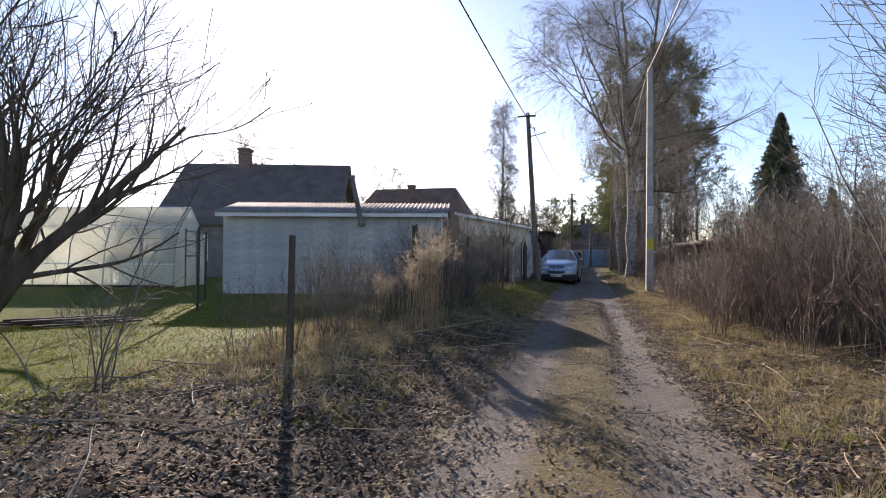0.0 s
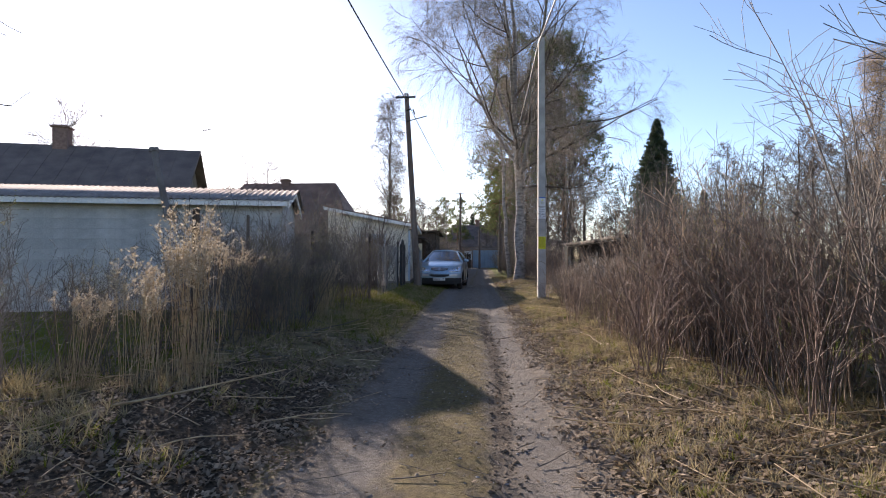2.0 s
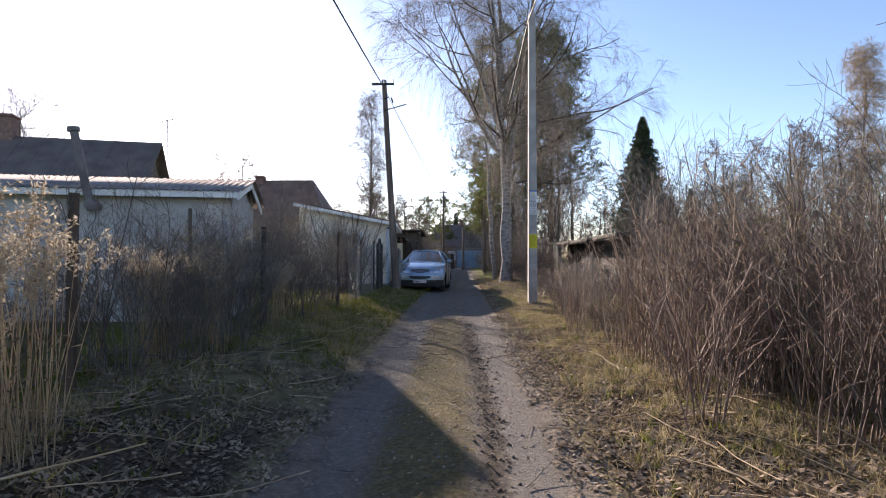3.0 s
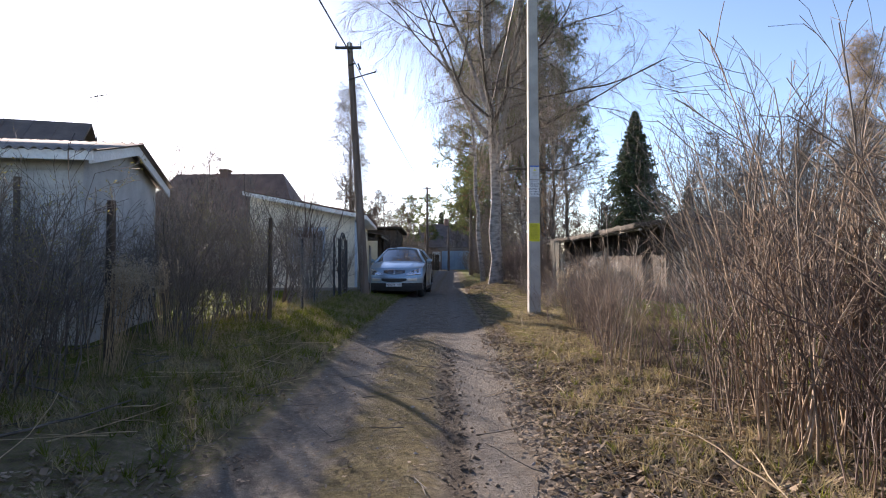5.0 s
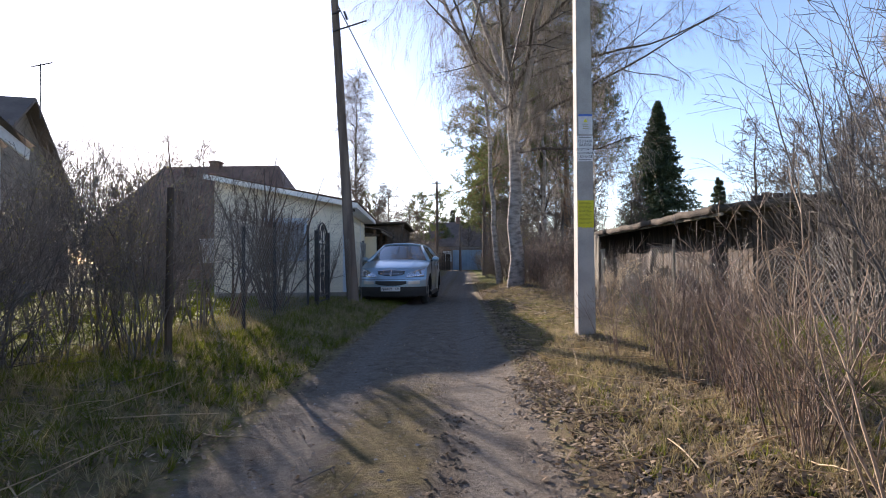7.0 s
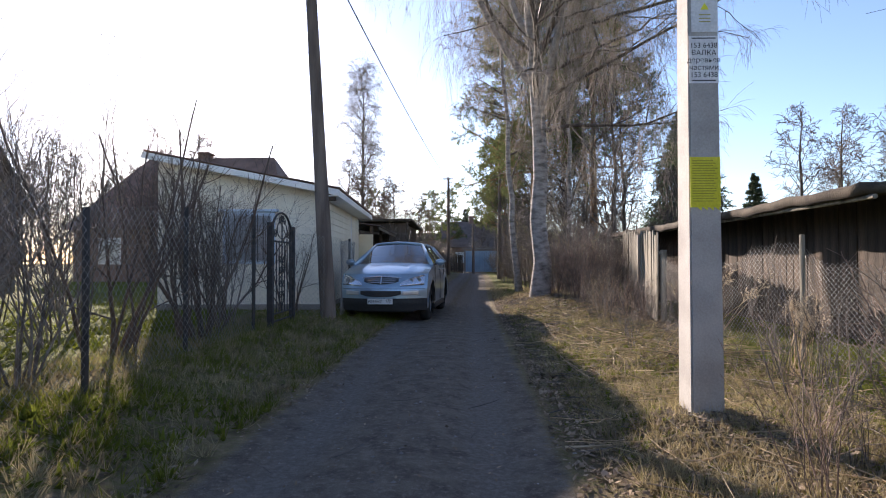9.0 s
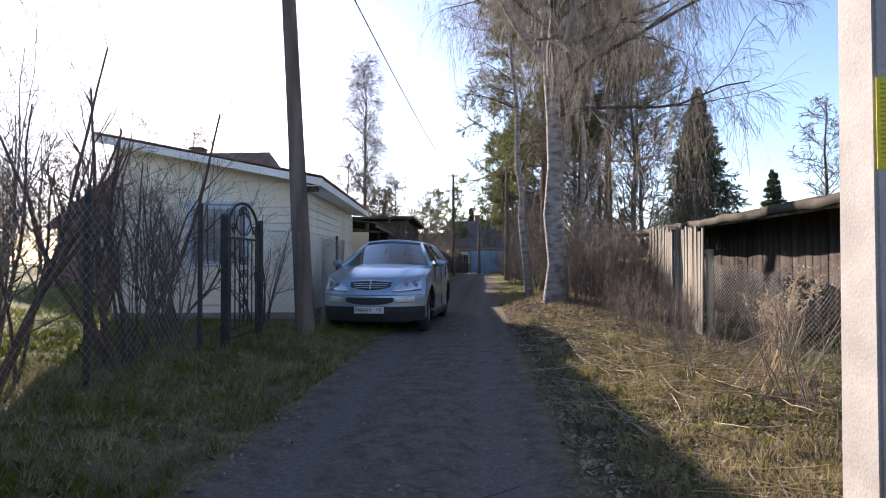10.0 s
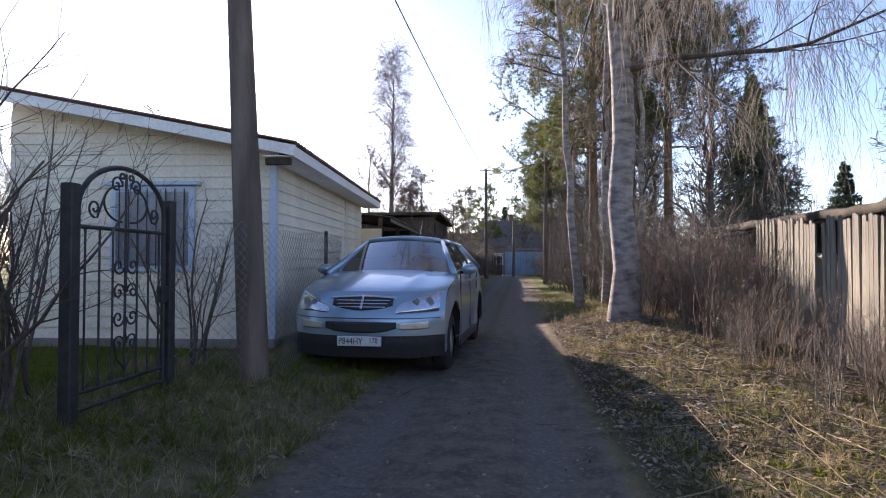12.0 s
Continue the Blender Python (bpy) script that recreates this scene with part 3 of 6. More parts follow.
def siding_house():
    """The cream clapboard outbuilding beside the parked car; local x to the left along the front, y along the lane."""
    h = empty("outbuilding", "low outbuilding in cream clapboard with a brown corrugated pent roof", "outbuilding", pose(-2.92, 29.14, 0, 0, 0, 4.5))
    W, D, E, T = 3.62, 6.2, 2.61, 3.315
    wall = bmesh.new()
    prof = ((0, 0), (-W, 0), (-W, T + 0.24), (0, E + 0.24))
    a = [wall.verts.new((x, 0.03, z - (0.2 if z == 0 else 0))) for x, z in prof]
    face = wall.faces.new(a)
    ext = bmesh.ops.extrude_face_region(wall, geom=[face])
    bmesh.ops.translate(wall, vec=(0, 0.14, 0), verts=[v for v in ext["geom"] if isinstance(v, bmesh.types.BMVert)])
    bmesh.ops.recalc_face_normals(wall, faces=wall.faces)
    front = part("front_wall", wall, SIDING, h)
    side = part("side_wall", block((-0.17, 0.17, -0.2), (-0.026, D, E + 0.08), 0.01), SIDING, h)
    part("back_wall", block((-W, D - 0.14, -0.2), (-0.17, D, E), 0.01), SIDING, h)
    part("far_wall", block((-W, 0.17, -0.2), (-W + 0.14, D - 0.14, T - 0.1), 0.01), SIDING, h)
    n = 17
    pitch = E / n
    boards(front, "clapboard", W, E, SIDING, pose(-W, 0.026, 0), pitch, 0.024)
    for i in range(7):
        z = E + i * pitch
        left = (z + pitch - E - 0.2) / (T - E) * W
        if left < W - 0.1:
            boards(front, "clapboard", W - max(left, 0.0), pitch, SIDING, pose(-W, 0.026, z), pitch, 0.024)
    boards(side, "clapboard", 4.27, E, SIDING, pose(-0.026, 0.06, 0, 0, 0, 90), pitch, 0.024)
    boards(side, "clapboard", D - 4.39, E, SIDING, pose(-0.026, 4.39, 0, 0, 0, 90), pitch, 0.024)
    part("plinth", block((-W, -0.032, -0.2), (0.03, 0.026, 0.32), 0.01), HOUSE_WALL, h, "dark foundation strip")
    part("plinth", block((-0.024, 0.056, -0.2), (0.03, D, 0.30), 0.01), HOUSE_WALL, h)
    part("corner_trim", block((-0.05, -0.038, 0.325), (0.035, 0.055, E + 0.04), 0.006), TRIM_BLUE, h, "pale blue corner strip")
    part("joint_trim", block((-0.03, 4.33, 0), (0.012, 4.39, E), 0.004), TRIM_WHITE, h)
    win = part("window", block((-2.2, -0.035, 1.2), (-1.06, 0.0, 2.34), 0.01), TRIM_BLUE, h, "small barred window")
    part("pane", block((-2.12, -0.045, 1.28), (-1.14, -0.038, 2.26), 0), WINDOW_GLASS, win)
    part("curtain", block((-2.12, -0.0365, 1.28), (-1.14, -0.0355, 2.26), 0), CURTAIN, win)
    part("window_hood", block((-2.28, -0.09, 2.345), (-0.98, -0.002, 2.40), 0.006), TRIM_BLUE, win)
    for k in range(8):
        x = -2.06 + k * 0.125
        part("bar", rod((x, -0.06, 1.24), (x, -0.06, 2.30), 0.007, n=6), IRON, win)
    # pent roof, falling towards the lane
    slope = (T - E) / W
    x0, z0 = 0.42, E + 0.27 - 0.42 * slope
    run = math.hypot(W + 0.55, (W + 0.55) * slope)
    roof_sheet("roof", h, (x0, -0.45, z0 + 0.02), (0, 1, 0), (-1, 0, slope), D + 0.8, run, RUST_ROOF, "brown corrugated roofing")
    part("fascia", block((x0 - 0.05, -0.42, z0 - 0.16), (x0 - 0.02, D + 0.3, z0 - 0.02), 0.004), TRIM_WHITE, h)
    part("soffit", block((-0.02, -0.40, z0 - 0.15), (x0 - 0.055, D + 0.3, z0 - 0.13), 0.003), TRIM_WHITE, h)
    vb = part("verge_board", block((0, 0, -0.17), (0.03, run, -0.035), 0.004), TRIM_WHITE, h)
    vb.matrix_local = slope_matrix((x0, -0.44, z0 + 0.02), (0, 1, 0), (-1, 0, slope))
    part("rafter_end", block((0.0, -0.36, z0 - 0.24), (x0 - 0.1, -0.28, z0 - 0.16), 0.005), PLANK_DARK, h)


def plank_shed():
    s = empty("shed", "weathered dark plank shed with a sagging mossy roof behind the fence", "shed", pose(6.0, 24.4, 0, 0, 0, 0.6))
    L, D, E = 12.8, 4.5, 2.08
    wall = part("lane_wall", block((0.05, 0, -0.2), (0.12, L, E), 0.01), PLANK_DARK, s)
    boards(wall, "plank", L, E, PLANK_DARK, pose(0.045, L, 0.05, 0, 0, -90), 0.21, 0.025, True)
    near = part("end_wall", block((0.12, 0.0, -0.2), (D, 0.08, E + 0.3), 0.01), PLANK_DARK, s)
    boards(near, "plank", D, E + 0.3, PLANK_DARK, pose(0, -0.006, 0.05), 0.2, 0.025, True)
    part("back_wall", block((D - 0.1, 0.08, -0.2), (D, L, E + 0.3), 0.01), PLANK_DARK, s)
    part("far_wall", block((0.12, L - 0.08, -0.2), (D - 0.1, L, E + 0.2), 0.01), PLANK_DARK, s)
    nx, ny = 24, 60
    X, Y = np.meshgrid(np.linspace(-0.95, D + 0.5, nx), np.linspace(-0.5, L + 0.4, ny))
    Z = E + 0.06 + 0.10 * X - 0.05 * np.sin(Y / L * 3.1) + 0.02 * np.sin(X * 9 + Y * 3) + 0.015 * np.sin(Y * 7.3)
    v = np.stack([X, Y, Z], -1).reshape(-1, 3)
    j, i = np.meshgrid(np.arange(ny - 1), np.arange(nx - 1), indexing="ij")
    a = (j * nx + i).ravel()
    q = np.stack([a, a + 1, a + nx + 1, a + nx], -1)
    ob = array_object("roof", v, q, FELT, s, True, "sagging mossy felt roof")
    so = ob.modifiers.new("thickness", "SOLIDIFY")
    so.thickness, so.offset = 0.13, 1
    part("eave_pole", rod((-0.85, -0.6, E - 0.07), (-0.8, L + 0.3, E - 0.11), 0.03, n=8), PLANK_GREY, s)


garage()
gabled_house("house", "dark house with a steep brown roof and a brick chimney", (-21.3, 24.9, 0), 17.0, 8.7, 8.6, 3.2, 6.6, HOUSE_WALL, DARK_ROOF, 0.0, 0.34, 0.45,
             ((1.2, 1.1, 1.1, 1.2), (3.8, 1.1, 1.1, 1.2), (6.4, 1.1, 1.1, 1.2)), 1.05)
gabled_house("house", "brown house with a hipped metal roof and a small chimney", (-21.3, 46.5, 0), 0.0, 11.5, 8.0, 3.4, 7.43, BROWN_WALL, RUST_ROOF, 1.9, 0.47, 0.4,
             ((1.5, 1.2, 1.1, 1.3), (6.2, 1.2, 1.1, 1.3)), 0.45)
gabled_house("house", "grey house with a low dark roof far along the lane", (-13.5, 96.0, 0), 4.0, 9.0, 7.0, 3.0, 5.2, HOUSE_WALL, DARK_ROOF, 0.0, 0.7, 0.4, ((1.5, 1.1, 1.1, 1.2), (5.6, 1.1, 1.1, 1.2)))
gabled_house("house", "pale brown house behind the blue gates", (-3.5, 88.0, 0), 3.0, 12.0, 8.0, 3.2, 6.3, BROWN_WALL, DARK_ROOF, 0.0, 0.3, 0.4, ((1.5, 1.1, 1.1, 1.2), (5.6, 1.1, 1.1, 1.2)))
siding_house()
plank_shed()
mast = part("roof_antenna", rod((-13.3, 31.2, 5.9), (-13.3, 31.2, 7.7), 0.02, n=5), IRON, None)
tagged(mast, "thin metal antenna mast on the dark house roof", "antenna")
part("dipole", rod((-13.6, 31.2, 7.6), (-12.9, 31.2, 7.72), 0.02, n=5), IRON, mast)


def lean_to():
    s = empty("carport", "low dark lean-to with a cream panel beside the lane", "carport", pose(-3.15, 35.6, 0, 0, 0, 3))
    part("cream_panel", block((-0.9, 0, 0.3), (0.15, 0.06, 2.15), 0.01), CREAM, s, "cream painted panel")
    for y in (0.4, 3.2, 6.0):
        part("post", block((0.0, y, -0.1), (0.1, y + 0.1, 2.44), 0.008), PLANK_DARK, s)
    part("back_wall", block((-3.0, 0.3, -0.1), (-2.9, 6.3, 2.8), 0.01), PLANK_DARK, s)
    part("far_wall", block((-2.9, 6.2, -0.1), (0.0, 6.3, 2.44), 0.01), PLANK_DARK, s)
    roof_sheet("roof", s, (0.35, 0.5, 2.46), (0, 1, 0), (-1, 0, 0.13), 6.1, 3.6, DARK_ROOF)
    part("fascia", block((0.28, 0.52, 2.34), (0.31, 6.5, 2.43), 0.004), PLANK_GREY, s)


lean_to()


def back_shed():
    s = empty("shed", "dark plank shed with a low felt roof behind the carport", "shed", pose(-2.9, 44.2, 0))
    L, D, E = 6.5, 4.0, 3.1
    wall = part("front_wall", block((-L, 0.03, -0.2), (0, 0.12, E), 0.01), PLANK_DARK, s)
    boards(wall, "plank", L, E, PLANK_DARK, pose(-L, 0.026, 0), 0.2, 0.025, True)
    side = part("side_wall", block((-0.1, 0.12, -0.2), (0, D, E - 0.1), 0.01), PLANK_DARK, s)
    boards(side, "plank", D - 0.15, E - 0.1, PLANK_DARK, pose(0.006, 0.15, 0, 0, 0, 90), 0.2, 0.025, True)
    part("side_wall", block((-L, 0.12, -0.2), (-L + 0.1, D, E - 0.1), 0.01), PLANK_DARK, s)
    part("back_wall", block((-L + 0.1, D - 0.1, -0.2), (-0.1, D, E - 0.2), 0.01), PLANK_DARK, s)
    roof = part("roof", block((-L - 0.3, -0.35, 0), (0.32, D + 0.3, 0.12), 0.02), FELT, s, "low felt roof")
    roof.matrix_local = pose(0, 0, E + 0.05, -2.5)


back_shed()


def blue_gates():
    s = empty("garage_gates", "faded blue metal gates closing the far end of the lane", "gate", pose(-0.6, 76.0, 0))
    for i in range(2):
        leaf = part("leaf", block((-0.0 + i * 2.0, 0, 0.12), (1.97 + i * 2.0, 0.05, 2.3), 0.01), BLUE_METAL, s)
        for k in range(6):
            part("rib", block((0.15 + k * 0.32 + i * 2.0, -0.03, 0.15), (0.2 + k * 0.32 + i * 2.0, 0.0, 2.25), 0.004), BLUE_METAL, leaf)
    for x in (-0.16, 4.0):
        part("post", block((x, -0.03, -0.1), (x + 0.14, 0.11, 2.45), 0.01), HOUSE_WALL, s)
    part("lintel", block((-0.4, 0.02, 2.46), (4.4, 0.5, 2.62), 0.01), HOUSE_WALL, s)


blue_gates()


def small_hut():
    s = empty("hut", "small dark hut with a pale door frame among the lane trees", "hut", pose(3.9, 46.6, 0.05, 0, 0, 4))
    bm = bmesh.new()
    block((0, 0.0, -0.1), (0.25, 0.08, 1.75), 0.005, bm)
    block((0.85, 0.0, -0.1), (1.7, 0.08, 1.75), 0.005, bm)
    block((0.25, 0.0, 1.5), (0.85, 0.08, 1.75), 0.005, bm)
    part("front_wall", bm, PLANK_DARK, s)
    part("back_wall", block((0, 1.3, -0.1), (1.7, 1.38, 1.7), 0.005), PLANK_DARK, s)
    for x in (0, 1.62):
        part("side_wall", block((x, 0.08, -0.1), (x + 0.08, 1.3, 1.72), 0.005), PLANK_DARK, s)
    part("roof", block((-0.2, -0.2, 1.76), (1.9, 1.6, 1.84), 0.01), FELT, s)
    for lo, hi in (((0.2, -0.02, 0), (0.26, 0.0, 1.5)), ((0.84, -0.02, 0), (0.90, 0.0, 1.5)), ((0.2, -0.02, 1.5), (0.9, 0.0, 1.57))):
        part("door_frame", block(lo, hi, 0.004), TRIM_WHITE, s)


small_hut()


def greenhouse():
    g = empty("greenhouse", "arched plastic greenhouse clouded by condensation on the lawn", "greenhouse", pose(-13.95, 16.9, 0.1, 0, 0, 13.2))
    L, W, H = 6.2, 2.6, 2.98
    prof = [(0, 0), (0.06, 0.9), (0.16, 1.6), (0.42, 2.2), (W / 2, H), (W - 0.42, 2.2), (W - 0.16, 1.6), (W - 0.06, 0.9), (W, 0)]
    for i in range(8):
        bm = bmesh.new()
        v = []
        for x in (-L, 0):
            v.append([bm.verts.new((x, prof[i + k][0], prof[i + k][1])) for k in (0, 1)])
        bm.faces.new((v[0][0], v[0][1], v[1][1], v[1][0]))
        ext = bmesh.ops.extrude_face_region(bm, geom=list(bm.faces))
        bmesh.ops.translate(bm, vec=(0, 0, 0.004), verts=[q for q in ext["geom"] if isinstance(q, bmesh.types.BMVert)])
        part("sheet", bm, FILM, g)
    for x in (-L, 0):
        bm = bmesh.new()
        f = bm.faces.new([bm.verts.new((x, y, z)) for y, z in prof])
        part("end_sheet", bm, FILM, g)
    for k in range(6):
        x = -L + L / 5 * k
        bend = np.array([[(x, y, z) for y, z in prof]], float)
        v, f = tubes(bend, np.full((1, 9), 0.022), 5)
        array_object("hoop", v, f, STEEL, g)
    for y, z in ((0.06, 0.9), (0.42, 2.2), (W / 2, H), (W - 0.42, 2.2)):
        part("purlin", rod((-L, y, z + 0.01), (0, y, z + 0.01), 0.02, n=5), TRIM_WHITE, g)
    for y in (W / 2 - 0.45, W / 2 + 0.45):
        part("door_post", block((0.01, y - 0.03, 0), (0.05, y + 0.03, 2.2), 0.005), PLANK_GREY, g)
    for z in (0.08, 1.2, 1.75, 2.1):
        part("door_rail", block((0.012, W / 2 - 0.42, z - 0.03), (0.048, W / 2 + 0.42, z + 0.03), 0.005), PLANK_GREY, g)
    part("plinth", block((-L - 0.05, -0.06, -0.15), (0.06, -0.01, 0.18), 0.01), PLANK_DARK, g)


greenhouse()


# ---- poles and wires ----
def wooden_pole(x, y, top, label, name="utility_pole", arms=True, near=True):
    p = empty(name, label, "utility pole", pose(x, y, float(gz(x, y)) - 0.05))
    bm = bmesh.new()
    n, K = 14, 14
    r = np.random.default_rng(int(abs(x * 100)))
    rings = []
    for k in range(K):
        f = k / (K - 1)
        c = Vector((top[0] - x, top[1] - y, top[2])) * f
        rr = 0.15 * (1 - f) + 0.09 * f + r.normal(0, 0.002)
        rings.append([bm.verts.new((c.x + math.cos(a * 2 * math.pi / n) * rr, c.y + math.sin(a * 2 * math.pi / n) * rr, c.z)) for a in range(n)])
    for k in range(K - 1):
        for a in range(n):
            bm.faces.new((rings[k][a], rings[k][(a + 1) % n], rings[k + 1][(a + 1) % n], rings[k + 1][a]))
    bm.faces.new(rings[-1])
    part("shaft", bm, POLE_WOOD, p, "", True)
    t = Vector((top[0] - x, top[1] - y, top[2]))
    if arms:
        part("crossarm", block((t.x - 0.45, t.y - 0.14, t.z - 0.22), (t.x + 0.4, t.y - 0.06, t.z - 0.14), 0.01), IRON, p)
        for dx in (-0.42, 0.0, 0.37):
            part("insulator", rod((t.x + dx, t.y - 0.1, t.z - 0.14), (t.x + dx, t.y - 0.1, t.z + 0.02), 0.032, 0.02, 8), TRIM_WHITE, p)
        c = t * 0.9
        part("bracket", rod((c.x - 0.05, c.y - 0.1, c.z - 0.4), (c.x + 0.85, c.y - 0.3, c.z - 0.22), 0.022, n=6), IRON, p)
        part("bracket", rod((c.x + 0.25, c.y - 0.12, c.z + 0.1), (c.x + 0.32, c.y - 0.12, c.z - 0.1), 0.03, n=6), IRON, p)
        part("bracket", rod((t.x, t.y - 0.1, t.z - 0.75), (t.x + 0.2, t.y - 0.2, t.z - 0.72), 0.03, n=6), IRON, p)
    return p


wooden_pole(-2.36, 27.4, (-2.88, 27.65, 8.15), "weathered wooden utility pole leaning beside the outbuilding corner")
wooden_pole(-1.84, 64.9, (-1.84, 64.9, 8.3), "dark wooden utility pole far along the lane")
wooden_pole(0.2, 73.0, (0.2, 73.0, 5.0), "short dark wooden pole by the blue gates", arms=False)
wooden_pole(2.0, 55.0, (2.05, 55.0, 7.9), "slim grey pole beside the lane trees", arms=False)


def text_mesh(body, size, mat, parent, m, align="LEFT", name="lettering"):
    cu = bpy.data.curves.new(name, "FONT")
    cu.body, cu.size, cu.align_x = body, size, align
    cu.extrude = 0.0008
    tmp = bpy.data.objects.new(name, cu)
    scene.collection.objects.link(tmp)
    me = bpy.data.meshes.new_from_object(tmp.evaluated_get(bpy.context.evaluated_depsgraph_get()))
    bpy.data.objects.remove(tmp)
    me.materials.clear()
    me.materials.append(mat)
    ob = new(name, me)
    ob.parent = parent
    ob.matrix_local = m
    return ob


def concrete_pole():
    x, y = 2.04, 21.0
    p = empty("concrete_pole", "square grey concrete pole with paper notices beside the lane", "utility pole", pose(x, y, 0.0, 0, 0, 2.5))
    bm = bmesh.new()
    b, t, H = 0.120, 0.085, 7.95
    lo = [bm.verts.new((sx * b, sy * b, -0.3)) for sx, sy in ((-1, -1), (1, -1), (1, 1), (-1, 1))]
    hi = [bm.verts.new((sx * t, sy * t, H)) for sx, sy in ((-1, -1), (1, -1), (1, 1), (-1, 1))]
    for i in range(4):
        bm.faces.new((lo[i], lo[(i + 1) % 4], hi[(i + 1) % 4], hi[i]))
    bm.faces.new(hi)
    bm.faces.new(lo[::-1])
    bmesh.ops.bevel(bm, geom=[e for e in bm.edges], offset=0.012, segments=2, affect="EDGES")
    part("shaft", bm, CONCRETE, p, "", False)

    def half(z):
        return b + (t - b) * z / H

    tilt = math.degrees(math.atan((b - t) / H))
    # notices on the face towards the walker
    y0 = part("notice", block((-half(1.8) + 0.004, -half(1.6) - 0.003, 1.63), (half(1.8) - 0.006, -half(1.6) - 0.0005, 1.99), 0), PAPER_YELLOW, p, "yellow paper notice with a torn-off lower edge")
    r = np.random.default_rng(4)
    for k in range(17):
        z = 1.96 - k * 0.018
        part("text_line", block((-half(1.8) + 0.018, -half(1.6) - 0.0045, z), (half(1.8) - 0.02 - r.uniform(0, 0.04), -half(1.6) - 0.0032, z + 0.006), 0), INK_OLIVE, y0)
    for k in range(4):
        tab = bmesh.new()
        xx = -0.06 + k * 0.042
        tab.faces.new([tab.verts.new(q) for q in ((xx, -half(1.6) - 0.002, 1.632), (xx + 0.03, -half(1.6) - 0.002, 1.632), (xx + 0.026, -half(1.6) - 0.012, 1.606))])
        part("torn_tab", tab, PAPER_YELLOW, y0)
    w = part("notice", block((-half(2.7) + 0.004, -half(2.5) - 0.003, 2.52), (half(2.7) - 0.004, -half(2.5) - 0.0005, 2.86), 0), PAPER_WHITE, p, "white paper notice with bold black printed lines")
    for k, line in enumerate(("153 6438", "ВАЛКА", "деревьев", "частями", "153 6438")):
        text_mesh(line, 0.052, INK, w, pose(0, -half(2.5) - 0.004, 2.775 - k * 0.053, 90), "CENTER")
    for z in (2.84, 2.535):
        part("text_line", block((-0.085, -half(2.5) - 0.0045, z), (0.085, -half(2.5) - 0.0032, z + 0.008), 0), INK, w)
    s = part("notice", block((-half(3.0) + 0.022, -half(2.9) - 0.004, 2.89), (half(3.0) - 0.004, -half(2.9) - 0.0005, 3.16), 0), PAPER_WHITE, p, "white plate with a blue band and a yellow mark")
    part("blue_band", block((-half(3.0) + 0.022, -half(2.9) - 0.0055, 3.13), (half(3.0) - 0.004, -half(2.9) - 0.0042, 3.16), 0), PAPER_BLUE, s)
    tri = bmesh.new()
    tri.faces.new([tri.verts.new(q) for q in ((-0.02, -half(2.9) - 0.0055, 3.05), (0.04, -half(2.9) - 0.0055, 3.05), (0.01, -half(2.9) - 0.0055, 3.10))])
    part("yellow_triangle", tri, PAPER_YELLOW, s)
    for z in (2.96, 2.985, 3.01):
        part("text_line", block((-0.03, -half(2.9) - 0.0055, z), (0.05, -half(2.9) - 0.0042, z + 0.006), 0), INK_OLIVE, s)
    bm = rod((-0.1, 0, 7.6), (-0.28, 0.0, 7.7), 0.015, n=6)
    part("hook", bm, IRON, p)
    # earth thrown up round the foot
    r = np.random.default_rng(12)
    v, f = [], []
    c = np.stack([r.normal(0, 0.2, 420), r.normal(-0.08, 0.2, 420)], 1)
    c = c[np.maximum(np.abs(c[:, 0]), np.abs(c[:, 1])) > 0.14]
    bm = bmesh.new()
    for q in c:
        bmesh.ops.create_icosphere(bm, subdivisions=1, radius=0.008 + 0.026 * r.random() ** 2, matrix=Matrix.LocRotScale((q[0] + x, q[1] + y, float(gz(x + q[0], y + q[1])) + 0.005), Euler(r.uniform(0, 3, 3)), (1, 1, 0.7)))
    ob = part("earth_clods", bm, HEAP, None)
    tagged(ob, "crumbly brown earth heaped round the pole foot", "earth", kind="stuff")


concrete_pole()


def wire(a, b, sag, r=0.014, label="black overhead cable", twist=True):
    k = 40
    f = np.linspace(0, 1, k)
    p = np.array(a)[None] * (1 - f[:, None]) + np.array(b)[None] * f[:, None]
    p[:, 2] -= sag * 4 * f * (1 - f)
    v, q = tubes(p[None], np.full((1, k), r), 6)
    ob = array_object("overhead_cable", v, q, CABLE)
    return tagged(ob, label, "cable")


wire((-2.86, 27.55, 7.95), (-3.5, -14.0, 8.1), 0.45, 0.022, "black twisted overhead cable strung along the lane")
wire((-2.86, 27.55, 7.95), (-1.84, 64.8, 8.1), 0.4, 0.018, "black twisted overhead cable strung along the lane")
wire((1.95, 21.0, 7.75), (2.9, -14.0, 7.9), 0.4, 0.02, "pale overhead cable from the concrete pole")
wire((1.95, 21.0, 7.75), (2.05, 55.0, 7.7), 0.6, 0.02, "pale overhead cable from the concrete pole")


